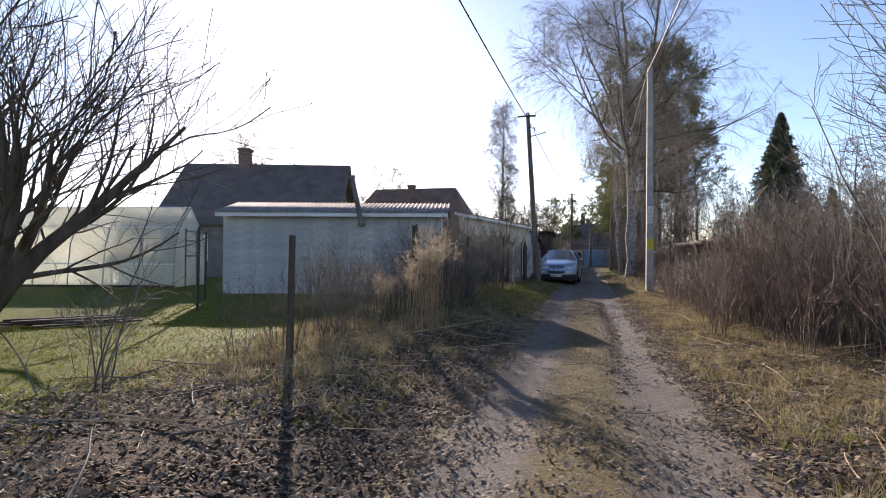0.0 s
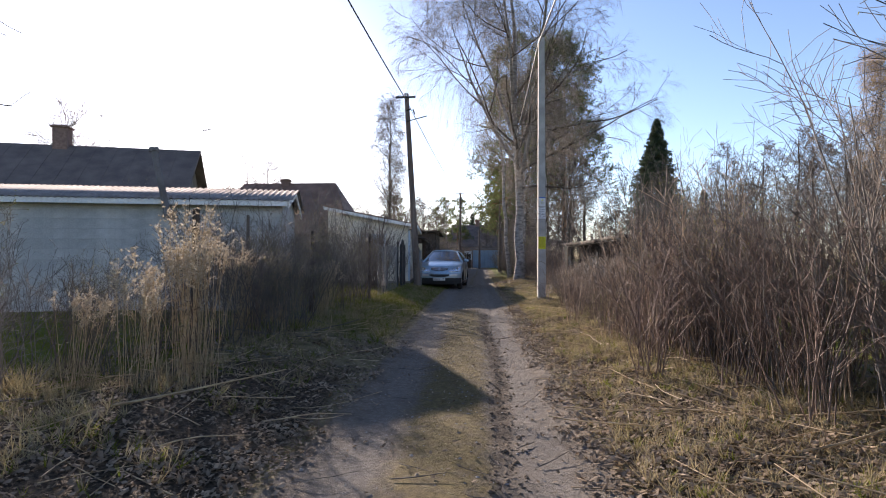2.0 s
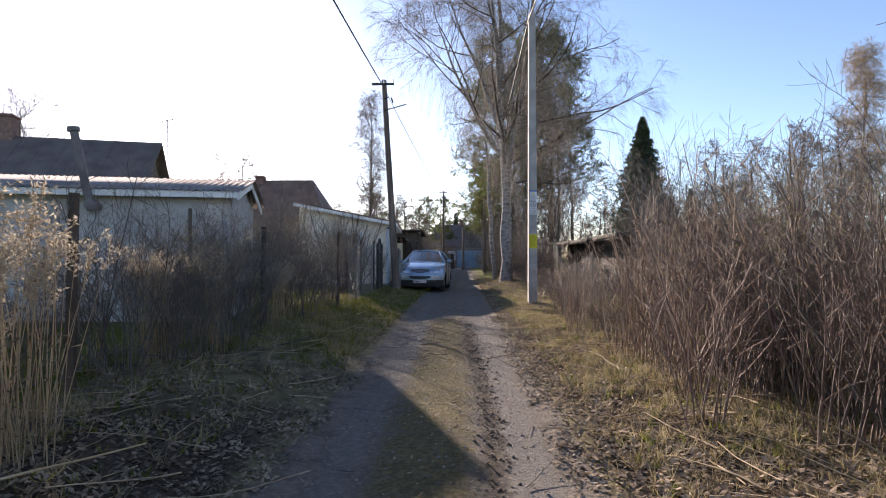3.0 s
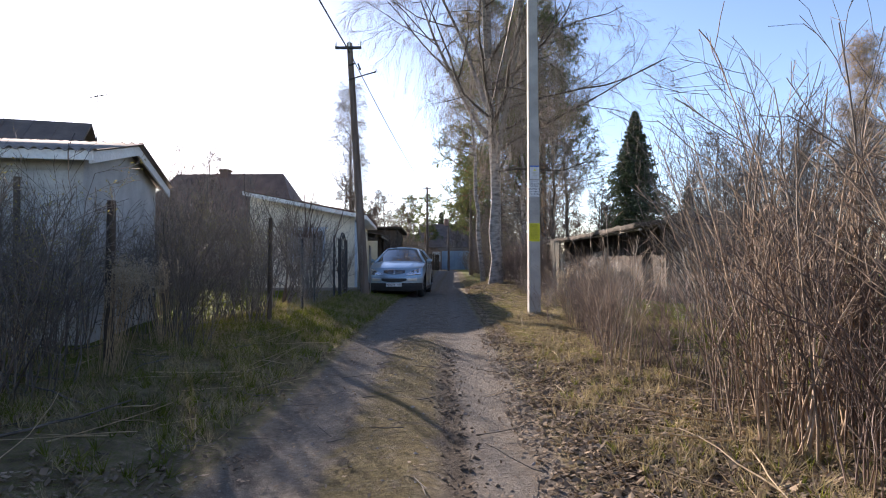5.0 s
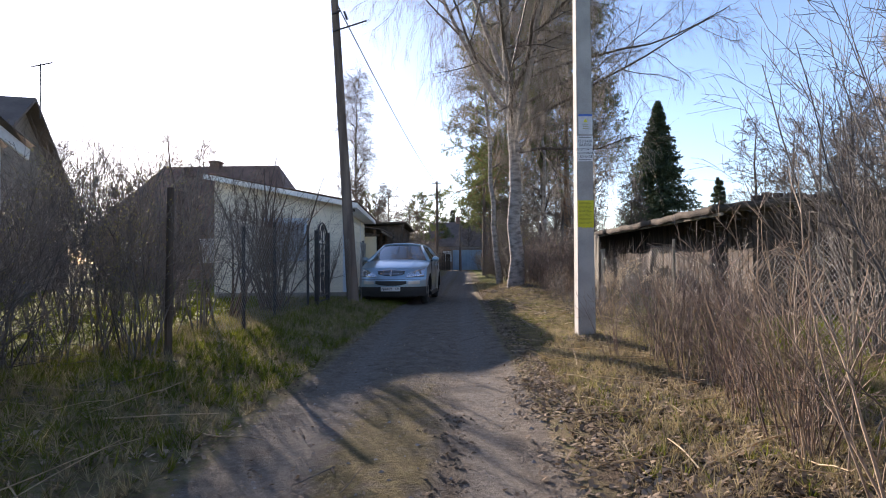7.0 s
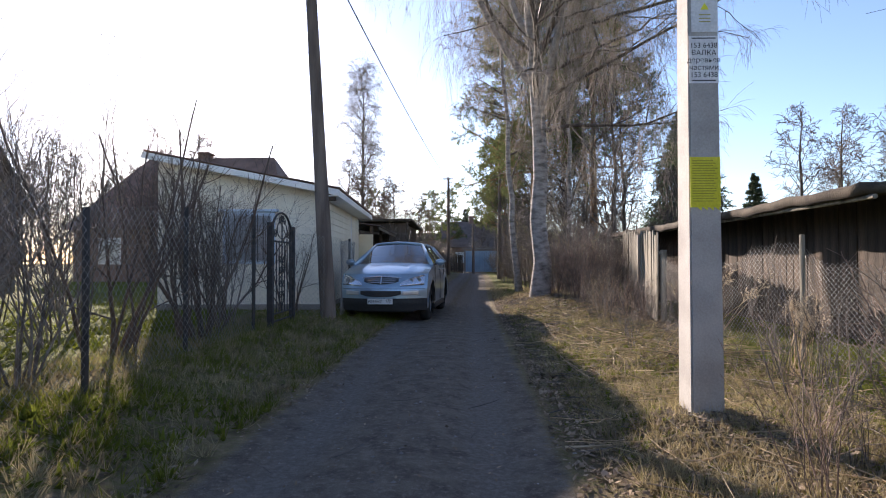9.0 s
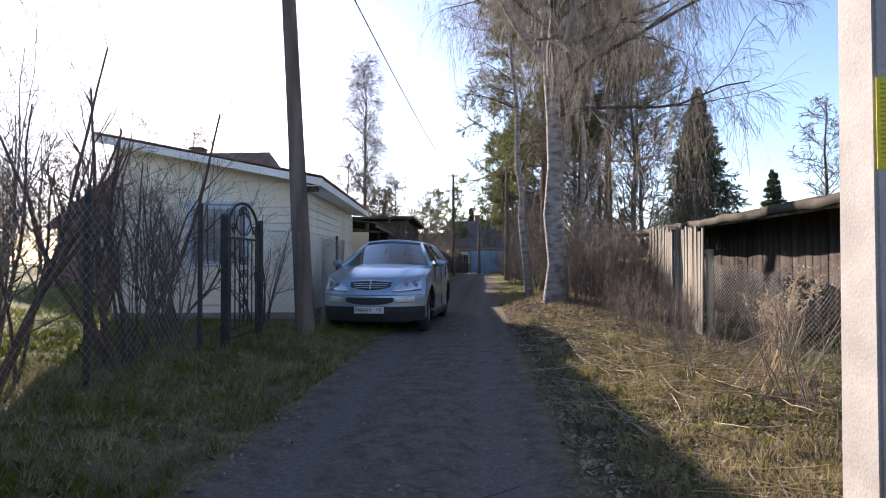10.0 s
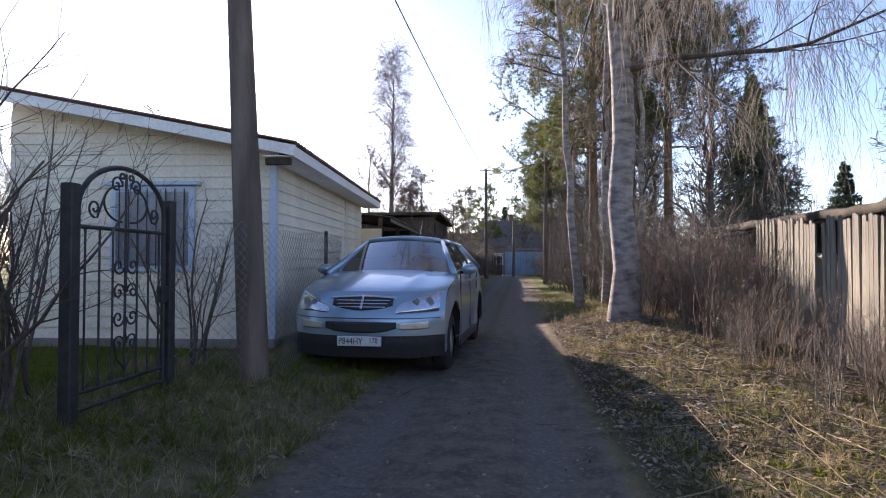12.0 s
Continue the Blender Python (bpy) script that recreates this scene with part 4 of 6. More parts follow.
# ---- fences and gate ----
def picket_fence():
    f = empty("picket_fence", "grey weathered wooden picket fence leaning beside the lane", "fence", group="fences")
    a, b = Vector((4.42, 32.5, 0)), Vector((3.8, 27.6, 0))
    d = (b - a)
    n = int(d.length / 0.097)
    r = np.random.default_rng(5)
    bm = bmesh.new()
    prof = [(-0.046, 0), (0.046, 0), (0.046, 1.67), (0.01, 1.69), (-0.046, 1.68)]
    fr = [bm.verts.new((x, -0.011, z)) for x, z in prof]
    bk = [bm.verts.new((x, 0.011, z)) for x, z in prof]
    bm.faces.new(fr)
    bm.faces.new(bk[::-1])
    for i in range(5):
        j = (i + 1) % 5
        bm.faces.new((fr[j], fr[i], bk[i], bk[j]))
    me = bpy.data.meshes.new("picket")
    bm.to_mesh(me)
    bm.free()
    me.materials.append(PLANK_GREY)
    ang = math.degrees(math.atan2(d.y, d.x))
    for i in range(n):
        p = a + d * (i / n)
        if 27 <= i <= 29:
            continue
        ob = new("picket", me)
        ob.parent = f
        ob.matrix_local = pose(p.x, p.y, float(gz(p.x, p.y)) + 0.02, r.normal(0, 0.5), r.normal(0, 0.5), ang) @ Matrix.Diagonal((r.uniform(0.88, 1.04), 1, r.uniform(0.97, 1.03) * (1.12 - 0.14 * i / n), 1))
    for z in (0.45, 1.4):
        off = Vector((0.045, 0.01, 0))
        part("rail", rod(a + off + Vector((0, 0, z)), b + off + Vector((0, 0, z)), 0.03, n=4), PLANK_GREY, f)
    for k in (0, 0.5, 1):
        p = a + d * k + Vector((0.11, 0.02, 0))
        part("post", rod((p.x, p.y, -0.2), (p.x, p.y, 1.45), 0.06, 0.055, 10), PLANK_GREY, f)


picket_fence()


def chain_link(name, label, path, height, posts, post_mat, cell=0.055, sag=None, base=0.05, r=0.0022, post_r=0.028):
    """Woven wire between posts along a plan polyline; sag(s) lowers the top."""
    f = empty(name, label, "fence", group="fences")
    P = np.array(path, float)
    seg = np.linalg.norm(np.diff(P, axis=0), axis=1)
    cum = np.concatenate([[0], np.cumsum(seg)])
    total = cum[-1]
    n = int(total / cell)
    kz = int(height / cell) + 1
    s0 = np.arange(n)[:, None] * cell
    zig = ((np.arange(kz)[None] + np.arange(n)[:, None]) % 2) * cell
    s = np.clip(s0 + zig + 0 * s0, 0, total)
    x, y = np.interp(s, cum, P[:, 0]), np.interp(s, cum, P[:, 1])
    drop = sag(s) if sag else 0 * s
    fz = np.arange(kz)[None] / (kz - 1)
    z = gz(x, y) + base + fz * (height - drop)
    bulge = 0.05 * np.sin(s * 2.1) * np.sin(fz * 3.14) + 0.008 * ((np.arange(kz)[None] + np.arange(n)[:, None]) % 2)
    q = np.stack([x + bulge, y, z], -1)
    v, fc = tubes(q, np.full(q.shape[:2], r), 3)
    array_object("wire_mesh", v, fc, STEEL, f)
    for px, py, h in posts:
        part("post", rod((px, py, float(gz(px, py)) - 0.15), (px, py, h), post_r, n=8), post_mat, f)
    return f


chain_link("chain_link_fence", "galvanised chain-link fence with dark posts in front of the outbuilding", [(-2.72, 20.0), (-2.84, 25.0)], 1.5,
           [(-2.75, 21.2, 1.7), (-2.98, 23.25, 1.9), (-2.84, 24.95, 1.95)], IRON, 0.045)
chain_link("chain_link_fence", "galvanised chain-link fence with dark posts in front of the outbuilding", [(-2.85, 26.74), (-2.5, 27.15), (-2.24, 27.75), (-2.3, 28.2), (-2.6, 30.35), (-2.72, 31.5)], 1.5,
           [(-2.62, 30.35, 1.80)], IRON, 0.045)
chain_link("chain_link_fence", "sagging galvanised chain-link fence along the grassy verge", [(3.84, 27.5), (4.1, 25.2), (4.22, 23.6), (4.5, 21.2), (4.9, 18.2), (5.2, 14.5)], 1.42,
           [(4.2, 23.6, 1.55), (4.7, 19.6, 1.4), (5.0, 16.2, 1.4)], PLANK_GREY, 0.04, r=0.0024, sag=lambda s: 0.35 * np.abs(np.sin((s - 3.4) * 0.75)) + 0.1 * np.sin(s * 3.3) ** 2)


def iron_gate():
    a, b = Vector((-2.79, 25.5, 0)), Vector((-2.83, 26.68, 0))
    d = (b - a)
    ang = math.degrees(math.atan2(d.y, d.x))
    W = d.length
    g = empty("iron_gate", "closed black wrought-iron gate with an arched scrollwork top", "gate", pose(a.x, a.y, 0.12, 0, 0, ang))
    for x, h in ((0, 1.75), (W, 1.75)):
        part("post", block((x - 0.045, -0.045, -0.2), (x + 0.045, 0.045, h), 0.006), IRON, g)
    x0, x1 = 0.07, W - 0.07

    def bar(pts, r, name="scroll"):
        p = np.array(pts, float)[None]
        v, q = tubes(p, np.full(p.shape[:2], r), 6)
        return array_object(name, v, q, IRON, g)

    bar([(x0, 0, 0.12), (x0, 0, 1.6)], 0.018, "stile")
    bar([(x1, 0, 0.12), (x1, 0, 1.6)], 0.018, "stile")
    for z in (0.18, 0.3, 1.46):
        bar([(x0, 0, z), (x1, 0, z)], 0.016, "rail")
    c, rad = (x0 + x1) / 2, (x1 - x0) / 2
    bar([(c - rad * math.cos(t), 0, 1.58 + 0.36 * math.sin(t)) for t in np.linspace(0, math.pi, 25)], 0.02, "arch")
    for k in range(7):
        x = x0 + (x1 - x0) * (k + 0.5) / 7
        bar([(x, 0, 0.3), (x, 0, 1.46)], 0.009, "bar")

    def spiral(cx, cz, r0, turns, start, sgn, tail):
        pts = [tail] if tail else []
        for t in np.linspace(0, 1, 22):
            rr = r0 * (1 - 0.8 * t)
            ang2 = start + sgn * turns * 2 * math.pi * t
            pts.append((cx + rr * math.cos(ang2), -0.005, cz + rr * math.sin(ang2)))
        bar(pts, 0.0085)

    for s in (-1, 1):
        spiral(c + s * 0.12, 1.80, 0.07, 1.3, math.pi * (1 if s > 0 else 0), -s, None)
        bar([(c + s * (0.05 + 0.21 * math.sin(t)), -0.003, 1.66 + 0.14 * math.cos(t)) for t in np.linspace(0.0, math.pi, 17)], 0.0085)
        spiral(c + s * 0.36, 1.60, 0.07, 1.3, math.pi * (1 if s > 0 else 0) + 1.2 * s, s, (c + s * 0.25, 0, 1.70))
        spiral(c + s * 0.05, 1.87, 0.04, 1.2, -1.57, s, None)
        for z, q in ((1.18, 1), (0.98, -1), (0.78, 1), (0.58, -1)):
            spiral(c + s * 0.085, z, 0.07, 1.25, math.pi * (1 if s > 0 else 0), q * s, (c, 0, z - q * 0.14))
        bar([(c + s * 0.13, 0, 0.62), (c + s * 0.09, 0, 0.47), (c, 0, 0.38)], 0.0085)
    bar([(c, 0, 0.3), (c, 0, 1.9)], 0.011, "bar")
    part("lock_box", block((x1 - 0.06, -0.03, 0.86), (x1 + 0.05, 0.03, 1.0), 0.006), IRON, g)


iron_gate()


def post_thing(x, y, h, r, mat, label, name="fence_post"):
    z = float(gz(x, y))
    bm = rod((0, 0, -0.2), (0.02, 0.01, h), r, r * 0.85, 10)
    ob = part(name, bm, mat, None)
    ob.location = (x, y, z)
    tagged(ob, label, "fence post", "old fence posts")


def board_heap():
    h = empty("board_heap", "low heap of dark old boards lying on the lawn", "boards", pose(-8.1, 7.6, float(gz(-8.1, 7.6)), 0, 0, 48))
    r = np.random.default_rng(55)
    for k in range(7):
        x, y, z = r.uniform(-0.5, 0.3), -0.35 + 0.11 * k, 0.02 + 0.03 * (k % 3)
        ob = part("board", block((-0.75, -0.06, 0), (0.75, 0.06, 0.028), 0.004), PLANK_DARK, h)
        ob.matrix_local = pose(x, y, z, 0, 0, r.uniform(-9, 9))


board_heap()
post_thing(-3.22, 5.75, 1.38, 0.042, PLANK_DARK, "dark weathered wooden fence post at the lawn edge")
post_thing(-3.3, 10.6, 1.75, 0.05, PLANK_DARK, "dark weathered wooden fence post among dry stalks")
post_thing(-3.2, 15.2, 1.7, 0.05, PLANK_DARK, "dark weathered wooden fence post by the garage")
post_thing(-7.9, 10.3, 1.75, 0.03, IRON, "thin rusty metal post on the lawn")
post_thing(-9.6, 12.8, 1.75, 0.03, IRON, "thin rusty metal post before the garage")
post_thing(3.55, 9.7, 1.4, 0.06, PLANK_GREY, "pale grey wooden post among bare canes")
post_thing(-2.8, 19.2, 1.8, 0.04, PLANK_DARK, "dark weathered wooden fence post by the garage")


def board_fence(path, height, label, mat=PLANK_DARK, pitch=0.14):
    """A close-boarded fence along a plan polyline; alike boards share one mesh."""
    f = empty("board_fence", label, "fence", group="fences")
    bm = block((-pitch * 0.46, -0.012, 0), (pitch * 0.46, 0.012, height), 0.004)
    me = bpy.data.meshes.new("board")
    bm.to_mesh(me)
    bm.free()
    me.materials.append(mat)
    r = np.random.default_rng(int(abs(path[0][0] * 100 + path[0][1])))
    for a, b in zip(path, path[1:]):
        a, b = Vector((*a, 0)), Vector((*b, 0))
        d = b - a
        ang = math.degrees(math.atan2(d.y, d.x))
        n = int(d.length / pitch)
        for i in range(n):
            p = a + d * (i + 0.5) / n
            ob = new("board", me)
            ob.parent = f
            ob.matrix_local = pose(p.x, p.y, float(gz(p.x, p.y)) + 0.03, 0, r.normal(0, 0.6), ang) @ Matrix.Diagonal((1, 1, r.uniform(0.96, 1.03), 1))
        for z in (0.4, height - 0.35):
            part("rail", rod(a + Vector((0, 0, z + 0.1)) + d.normalized().cross(Vector((0, 0, 1))) * 0.04, b + Vector((0, 0, z + 0.1)) + d.normalized().cross(Vector((0, 0, 1))) * 0.04, 0.03, n=4), mat, f)


board_fence([(-2.7, 43.0), (-2.3, 52.0), (-2.4, 75.5)], 1.7, "dark close-boarded fence along the far lane")
board_fence([(3.4, 37.8), (3.2, 50.0), (3.5, 75.5)], 1.6, "dark close-boarded fence along the far lane")
board_fence([(-9.0, 77.2), (-0.9, 76.6)], 1.9, "dark close-boarded fence beside the blue gates")
board_fence([(3.7, 76.6), (12.0, 77.0)], 1.9, "dark close-boarded fence beside the blue gates")


# ---- the car ----
def grid_part(name, P, mat, parent, label="", smooth=True):
    P = np.asarray(P, float)
    n, m, _ = P.shape
    j, i = np.meshgrid(np.arange(n - 1), np.arange(m - 1), indexing="ij")
    a = (j * m + i).ravel()
    return array_object(name, P.reshape(-1, 3), np.stack([a, a + 1, a + m + 1, a + m], -1), mat, parent, smooth, label)


def parked_car():
    """An SUV; local x across, y from the nose back, z up."""
    c = empty("car", "silver-blue SUV parked half on the grass beside the outbuilding", "car", pose(-1.53, 28.3, -0.02, 0, 0, -3.0))
    HW = 0.92
    WF, WR, WHEEL = 0.90, 3.64, 0.365

    def lean(z):
        z = np.asarray(z, float)
        return 0.25 * np.clip(0.42 - z, 0, 1) + 0.20 * np.clip((z - 0.60) / 0.33, 0, 1) ** 1.6

    def nose(x, z):
        return 0.34 * np.abs(np.asarray(x) / HW) ** 3.2 + lean(z)

    xs, zs = np.linspace(-HW, HW, 49), np.linspace(0.47, 0.93, 25)
    X, Z = np.meshgrid(xs, zs)
    grid_part("front_panel", np.stack([X, nose(X, Z), Z], -1), PAINT, c)
    zs2 = np.linspace(0.26, 0.525, 10)
    X2, Z2 = np.meshgrid(xs, zs2)
    grid_part("lower_bumper", np.stack([X2, nose(X2, Z2) + 0.02, Z2], -1), PLASTIC, c, "black plastic lower bumper")
    # bonnet
    u = np.linspace(0, 1, 22)
    XX, U = np.meshgrid(xs, u)
    back = 1.30 + 0.12 * np.abs(XX / HW) ** 2
    front = nose(XX, 0.93)
    YY = front + (back - front) * U
    ZZ = 0.93 + 0.17 * U ** 0.75 + 0.05 * (1 - (XX / HW) ** 2) * np.sin(U * 1.9) - 0.012 * np.abs(XX / HW) ** 8
    ZZ = ZZ + 0.018 * np.exp(-((np.abs(XX) - 0.5) / 0.09) ** 2) * np.sin(U * 3.0)
    grid_part("bonnet", np.stack([XX, YY, ZZ], -1), PAINT, c)

    def edge_top(y):
        u2 = np.clip((y - 0.54) / (1.42 - 0.54), 0, 1)
        z = 0.918 + 0.17 * u2 ** 0.75
        z = z + 0.06 * np.clip((y - 1.42) / 3.0, 0, 1)
        lo = np.clip((y - 0.34) / 0.20, 0, 1)
        return np.where(y < 0.54, 0.60 + 0.318 * lo ** (1 / 1.6), z)

    def edge_low(y):
        z = np.full_like(y, 0.30)
        for w in (WF, WR):
            rr = 0.43
            d = np.abs(y - w)
            z = np.where(d < rr, np.maximum(z, WHEEL + np.sqrt(np.maximum(rr * rr - d * d, 0))), z)
        return z

    ys = np.unique(np.concatenate([np.linspace(0.345, 4.45, 110), WF + np.linspace(-0.43, 0.43, 30), WR + np.linspace(-0.43, 0.43, 30)]))
    v = np.linspace(0, 1, 16)
    for s in (-1, 1):
        Y, V = np.meshgrid(ys, v)
        lo, hi = edge_low(Y), edge_top(Y)
        hi = np.maximum(hi, lo + 0.02)
        Zs = lo + (hi - lo) * V
        bulge = 0.025 * np.sin(np.clip((Zs - 0.28) / 0.8, 0, 1) * 3.14) - 0.05 * smooth(3.9, 4.5, Y) - 0.03 * smooth(0.95, 1.12, Zs)
        for w in (WF, WR):
            bulge = bulge + 0.028 * np.exp(-((np.sqrt((Y - w) ** 2 + (Zs - WHEEL) ** 2) - 0.46) / 0.07) ** 2)
        bulge = bulge * smooth(0.34, 0.75, Y)
        P = np.stack([s * (HW + bulge), Y, Zs], -1)
        side = grid_part("side_panel", P if s > 0 else P[::-1], PAINT, c)
        sill = block((s * (HW + 0.01) - 0.05, 1.36, 0.22), (s * (HW + 0.01) + 0.03, 3.18, 0.34), 0.02)
        part("sill", sill, PLASTIC, c)
        for w in (WF, WR):
            bm = bmesh.new()
            for k in range(25):
                a0, a1 = math.pi * k / 25, math.pi * (k + 1) / 25
                ps = []
                for a, rr, xx in ((a0, 0.43, s * (HW + 0.03)), (a1, 0.43, s * (HW + 0.03)), (a1, 0.43, s * (HW - 0.28)), (a0, 0.43, s * (HW - 0.28))):
                    ps.append(bm.verts.new((xx, w + rr * math.cos(a), WHEEL + rr * math.sin(a))))
                bm.faces.new(ps)
            bmesh.ops.remove_doubles(bm, verts=bm.verts, dist=1e-4)
            part("wheel_arch", bm, PLASTIC, c, "", True)
            part("inner_arch", block((s * (HW - 0.30), w - 0.44, 0.25), (s * (HW - 0.28), w + 0.44, 0.95), 0), PLASTIC, c)
            # wheel
            tyre = bmesh.new()
            prof = [(0.20, 0.0), (0.235, 0.012), (0.335, 0.02), (WHEEL, 0.055), (WHEEL, 0.175), (0.335, 0.21), (0.235, 0.218)]
            n = 36
            rings = []
            for k in range(n):
                a = 2 * math.pi * k / n
                rings.append([tyre.verts.new((s * (HW - t + 0.005), w + r0 * math.cos(a), WHEEL + r0 * math.sin(a))) for r0, t in prof])
            for k in range(n):
                for q in range(len(prof) - 1):
                    tyre.faces.new((rings[k][q], rings[k][q + 1], rings[(k + 1) % n][q + 1], rings[(k + 1) % n][q]))
            bmesh.ops.recalc_face_normals(tyre, faces=tyre.faces)
            wheel = part("wheel", tyre, RUBBER, c, "black tyre on a silver alloy rim", True)
            rim = bmesh.new()
            bmesh.ops.create_cone(rim, cap_ends=True, segments=30, radius1=0.075, radius2=0.06, depth=0.05, matrix=Matrix.Translation((s * (HW - 0.035), w, WHEEL)) @ pose(0, 0, 0, 0, 90 * s, 0))
            for k in range(6):
                a = 2 * math.pi * k / 6 + 0.3
                mm = Matrix.Translation((s * (HW - 0.04), w, WHEEL)) @ Matrix.Rotation(a, 4, "X") @ Matrix.LocRotScale((0, 0, 0.14), None, (0.03, 0.07, 0.21))
                bmesh.ops.create_cube(rim, size=1, matrix=mm)
            for k in range(30):
                a0, a1 = 2 * math.pi * k / 30, 2 * math.pi * (k + 1) / 30
                rim.faces.new([rim.verts.new((s * (HW - 0.02 - t), w + r0 * math.cos(a), WHEEL + r0 * math.sin(a))) for a, r0, t in ((a0, 0.24, 0), (a1, 0.24, 0), (a1, 0.215, 0.03), (a0, 0.215, 0.03))])
            part("rim", rim, ALLOY, wheel, "silver alloy rim")
            part("brake_disc", rod((s * (HW - 0.12), w, WHEEL), (s * (HW - 0.10), w, WHEEL), 0.215, n=24), IRON, wheel)
        # door gaps and handles
        for yy in (1.50, 2.48, 3.30):
            z0 = 0.36 if yy < 3.2 else 0.85
            part("door_gap", block((s * (HW + 0.018) - 0.004, yy, z0), (s * (HW + 0.018) + 0.010, yy + 0.008, 1.08), 0), PLASTIC, side)
        for yy in (2.22, 3.12):
            part("door_handle", block((s * (HW + 0.02) - 0.01, yy, 0.98), (s * (HW + 0.02) + 0.03, yy + 0.18, 1.01), 0.008), PAINT, side)
        # cabin side: pillars and panes
        def cab(y, z):
            f = np.clip((z - 1.08) / 0.58, 0, 1)
            return HW - 0.03 - 0.35 * f ** 1.1
        roof_z = 1.655
        rails = [((1.30, 1.09), (2.12, 1.63)), ((2.12, 1.63), (2.75, roof_z)), ((2.75, roof_z), (3.9, 1.62)), ((3.9, 1.62), (4.42, 1.16))]
        bm = bmesh.new()
        for a, b in rails:
            rod((s * cab(0, a[1]), a[0], a[1]), (s * cab(0, b[1]), b[0], b[1]), 0.045, n=8, bm=bm)
        part("roof_rail", bm, PAINT, c, "", True)
        for yb, yt, rr in ((2.50, 2.58, 0.035), (3.32, 3.36, 0.035)):
            part("pillar", rod((s * (cab(0, 1.1) - 0.01), yb, 1.08), (s * (cab(0, 1.64) - 0.01), yt, 1.64), rr, n=6), PLASTIC, c)
        for quad in (((1.44, 1.10), (2.47, 1.10), (2.55, 1.63), (2.12, 1.60)), ((2.53, 1.10), (3.29, 1.10), (3.34, 1.63), (2.61, 1.635)), ((3.35, 1.10), (4.32, 1.16), (3.88, 1.59), (3.39, 1.625))):
            bm = bmesh.new()
            bm.faces.new([bm.verts.new((s * cab(0, z), y, z)) for y, z in quad])
            pane = part("side_window", bm, CAR_GLASS, c, "tinted side window")
            pane.visible_shadow = False
        part("window_line", rod((s * (HW - 0.012), 1.42, 1.095), (s * (HW - 0.03), 4.35, 1.15), 0.014, n=6), PLASTIC, c)
        # mirror
        m = bmesh.new()
        bmesh.ops.create_uvsphere(m, u_segments=14, v_segments=10, radius=1, matrix=Matrix.LocRotScale((s * (HW + 0.13), 1.58, 1.16), None, (0.11, 0.07, 0.085)))
        mir = part("mirror", m, PAINT, c, "", True)
        part("mirror_arm", rod((s * (HW - 0.02), 1.60, 1.10), (s * (HW + 0.08), 1.59, 1.13), 0.025, n=8), PLASTIC, mir)
    # windscreen, roof, rear
    xs3 = np.linspace(-1, 1, 21)
    f = np.linspace(0, 1, 12)
    XF, F = np.meshgrid(xs3, f)
    wz = 1.10 + 0.54 * F
    half = (HW - 0.10) - 0.29 * F ** 1.1
    wy = 1.27 + 0.80 * F - 0.06 * (1 - XF ** 2) + 0.10 * XF ** 2 * (1 - F)
    pane = grid_part("windscreen", np.stack([XF * half, wy, wz + 0.04 * (1 - XF ** 2) * F], -1), CAR_GLASS, c, "windscreen reflecting the blue sky")
    pane.visible_shadow = False
    v, q = tubes(np.array([[(x * (HW - 0.38), 2.09 - 0.06 * (1 - x * x), 1.655 + 0.045 * (1 - x * x)) for x in np.linspace(-1, 1, 17)]]), np.full((1, 17), 0.034), 8)
    array_object("windscreen_header", v, q, PAINT, c)
    YR = np.linspace(0, 1, 24)
    XR, R2 = np.meshgrid(xs3, YR)
    ry = 2.05 + 1.9 * R2 - 0.06 * (1 - XR ** 2) * (1 - R2)
    rz = 1.645 + 0.03 * (1 - XR ** 2) + 0.055 * np.sin(R2 * 2.6 + 0.15) + 0.02 * (1 - XR ** 2) - 0.02 * R2
    grid_part("roof", np.stack([XR * (HW - 0.36), ry, rz], -1), PAINT, c)
    XB, FB = np.meshgrid(xs3, f)
    by = 3.95 + 0.52 * FB
    pane = grid_part("rear_window", np.stack([XB * ((HW - 0.38) + 0.28 * FB), by, 1.62 - 0.47 * FB], -1), CAR_GLASS, c)
    part("tailgate", block((-HW + 0.08, 4.42, 0.42), (HW - 0.08, 4.50, 1.17), 0.03), PAINT, c)
    part("rear_bumper", block((-HW + 0.03, 4.38, 0.28), (HW - 0.03, 4.58, 0.62), 0.05), PLASTIC, c)
    part("underbody", block((-0.62, 0.35, 0.20), (0.62, 4.4, 0.32), 0.02), PLASTIC, c)
    part("cabin_floor", block((-0.84, 1.36, 0.6), (0.84, 4.4, 0.66), 0.01), SEAT_CLOTH, c)
    part("dashboard", block((-0.80, 1.40, 0.66), (0.80, 1.78, 1.07), 0.04), PLASTIC, c)
    for sx in (-0.38, 0.38):
        for yy in (2.45, 3.4):
            seat = part("seat", block((sx - 0.25, yy, 0.66), (sx + 0.25, yy + 0.16, 1.22), 0.05), SEAT_CLOTH, c)
            part("headrest", block((sx - 0.13, yy + 0.04, 1.26), (sx + 0.13, yy + 0.13, 1.44), 0.04), SEAT_CLOTH, seat)
    v, q = tubes(np.array([[(0.38 + 0.18 * math.cos(a), 1.86 + 0.06 * math.sin(a), 1.04 + 0.17 * math.sin(a)) for a in np.linspace(0, 6.283, 25)]]), np.full((1, 25), 0.014), 6)
    array_object("steering_wheel", v, q, PLASTIC, c)
    for x0, x1 in ((-0.62, 0.02), (-0.02, 0.60)):
        part("wiper", rod((x0, 1.25, 1.105), (x1, 1.29, 1.125), 0.010, n=5), PLASTIC, c)
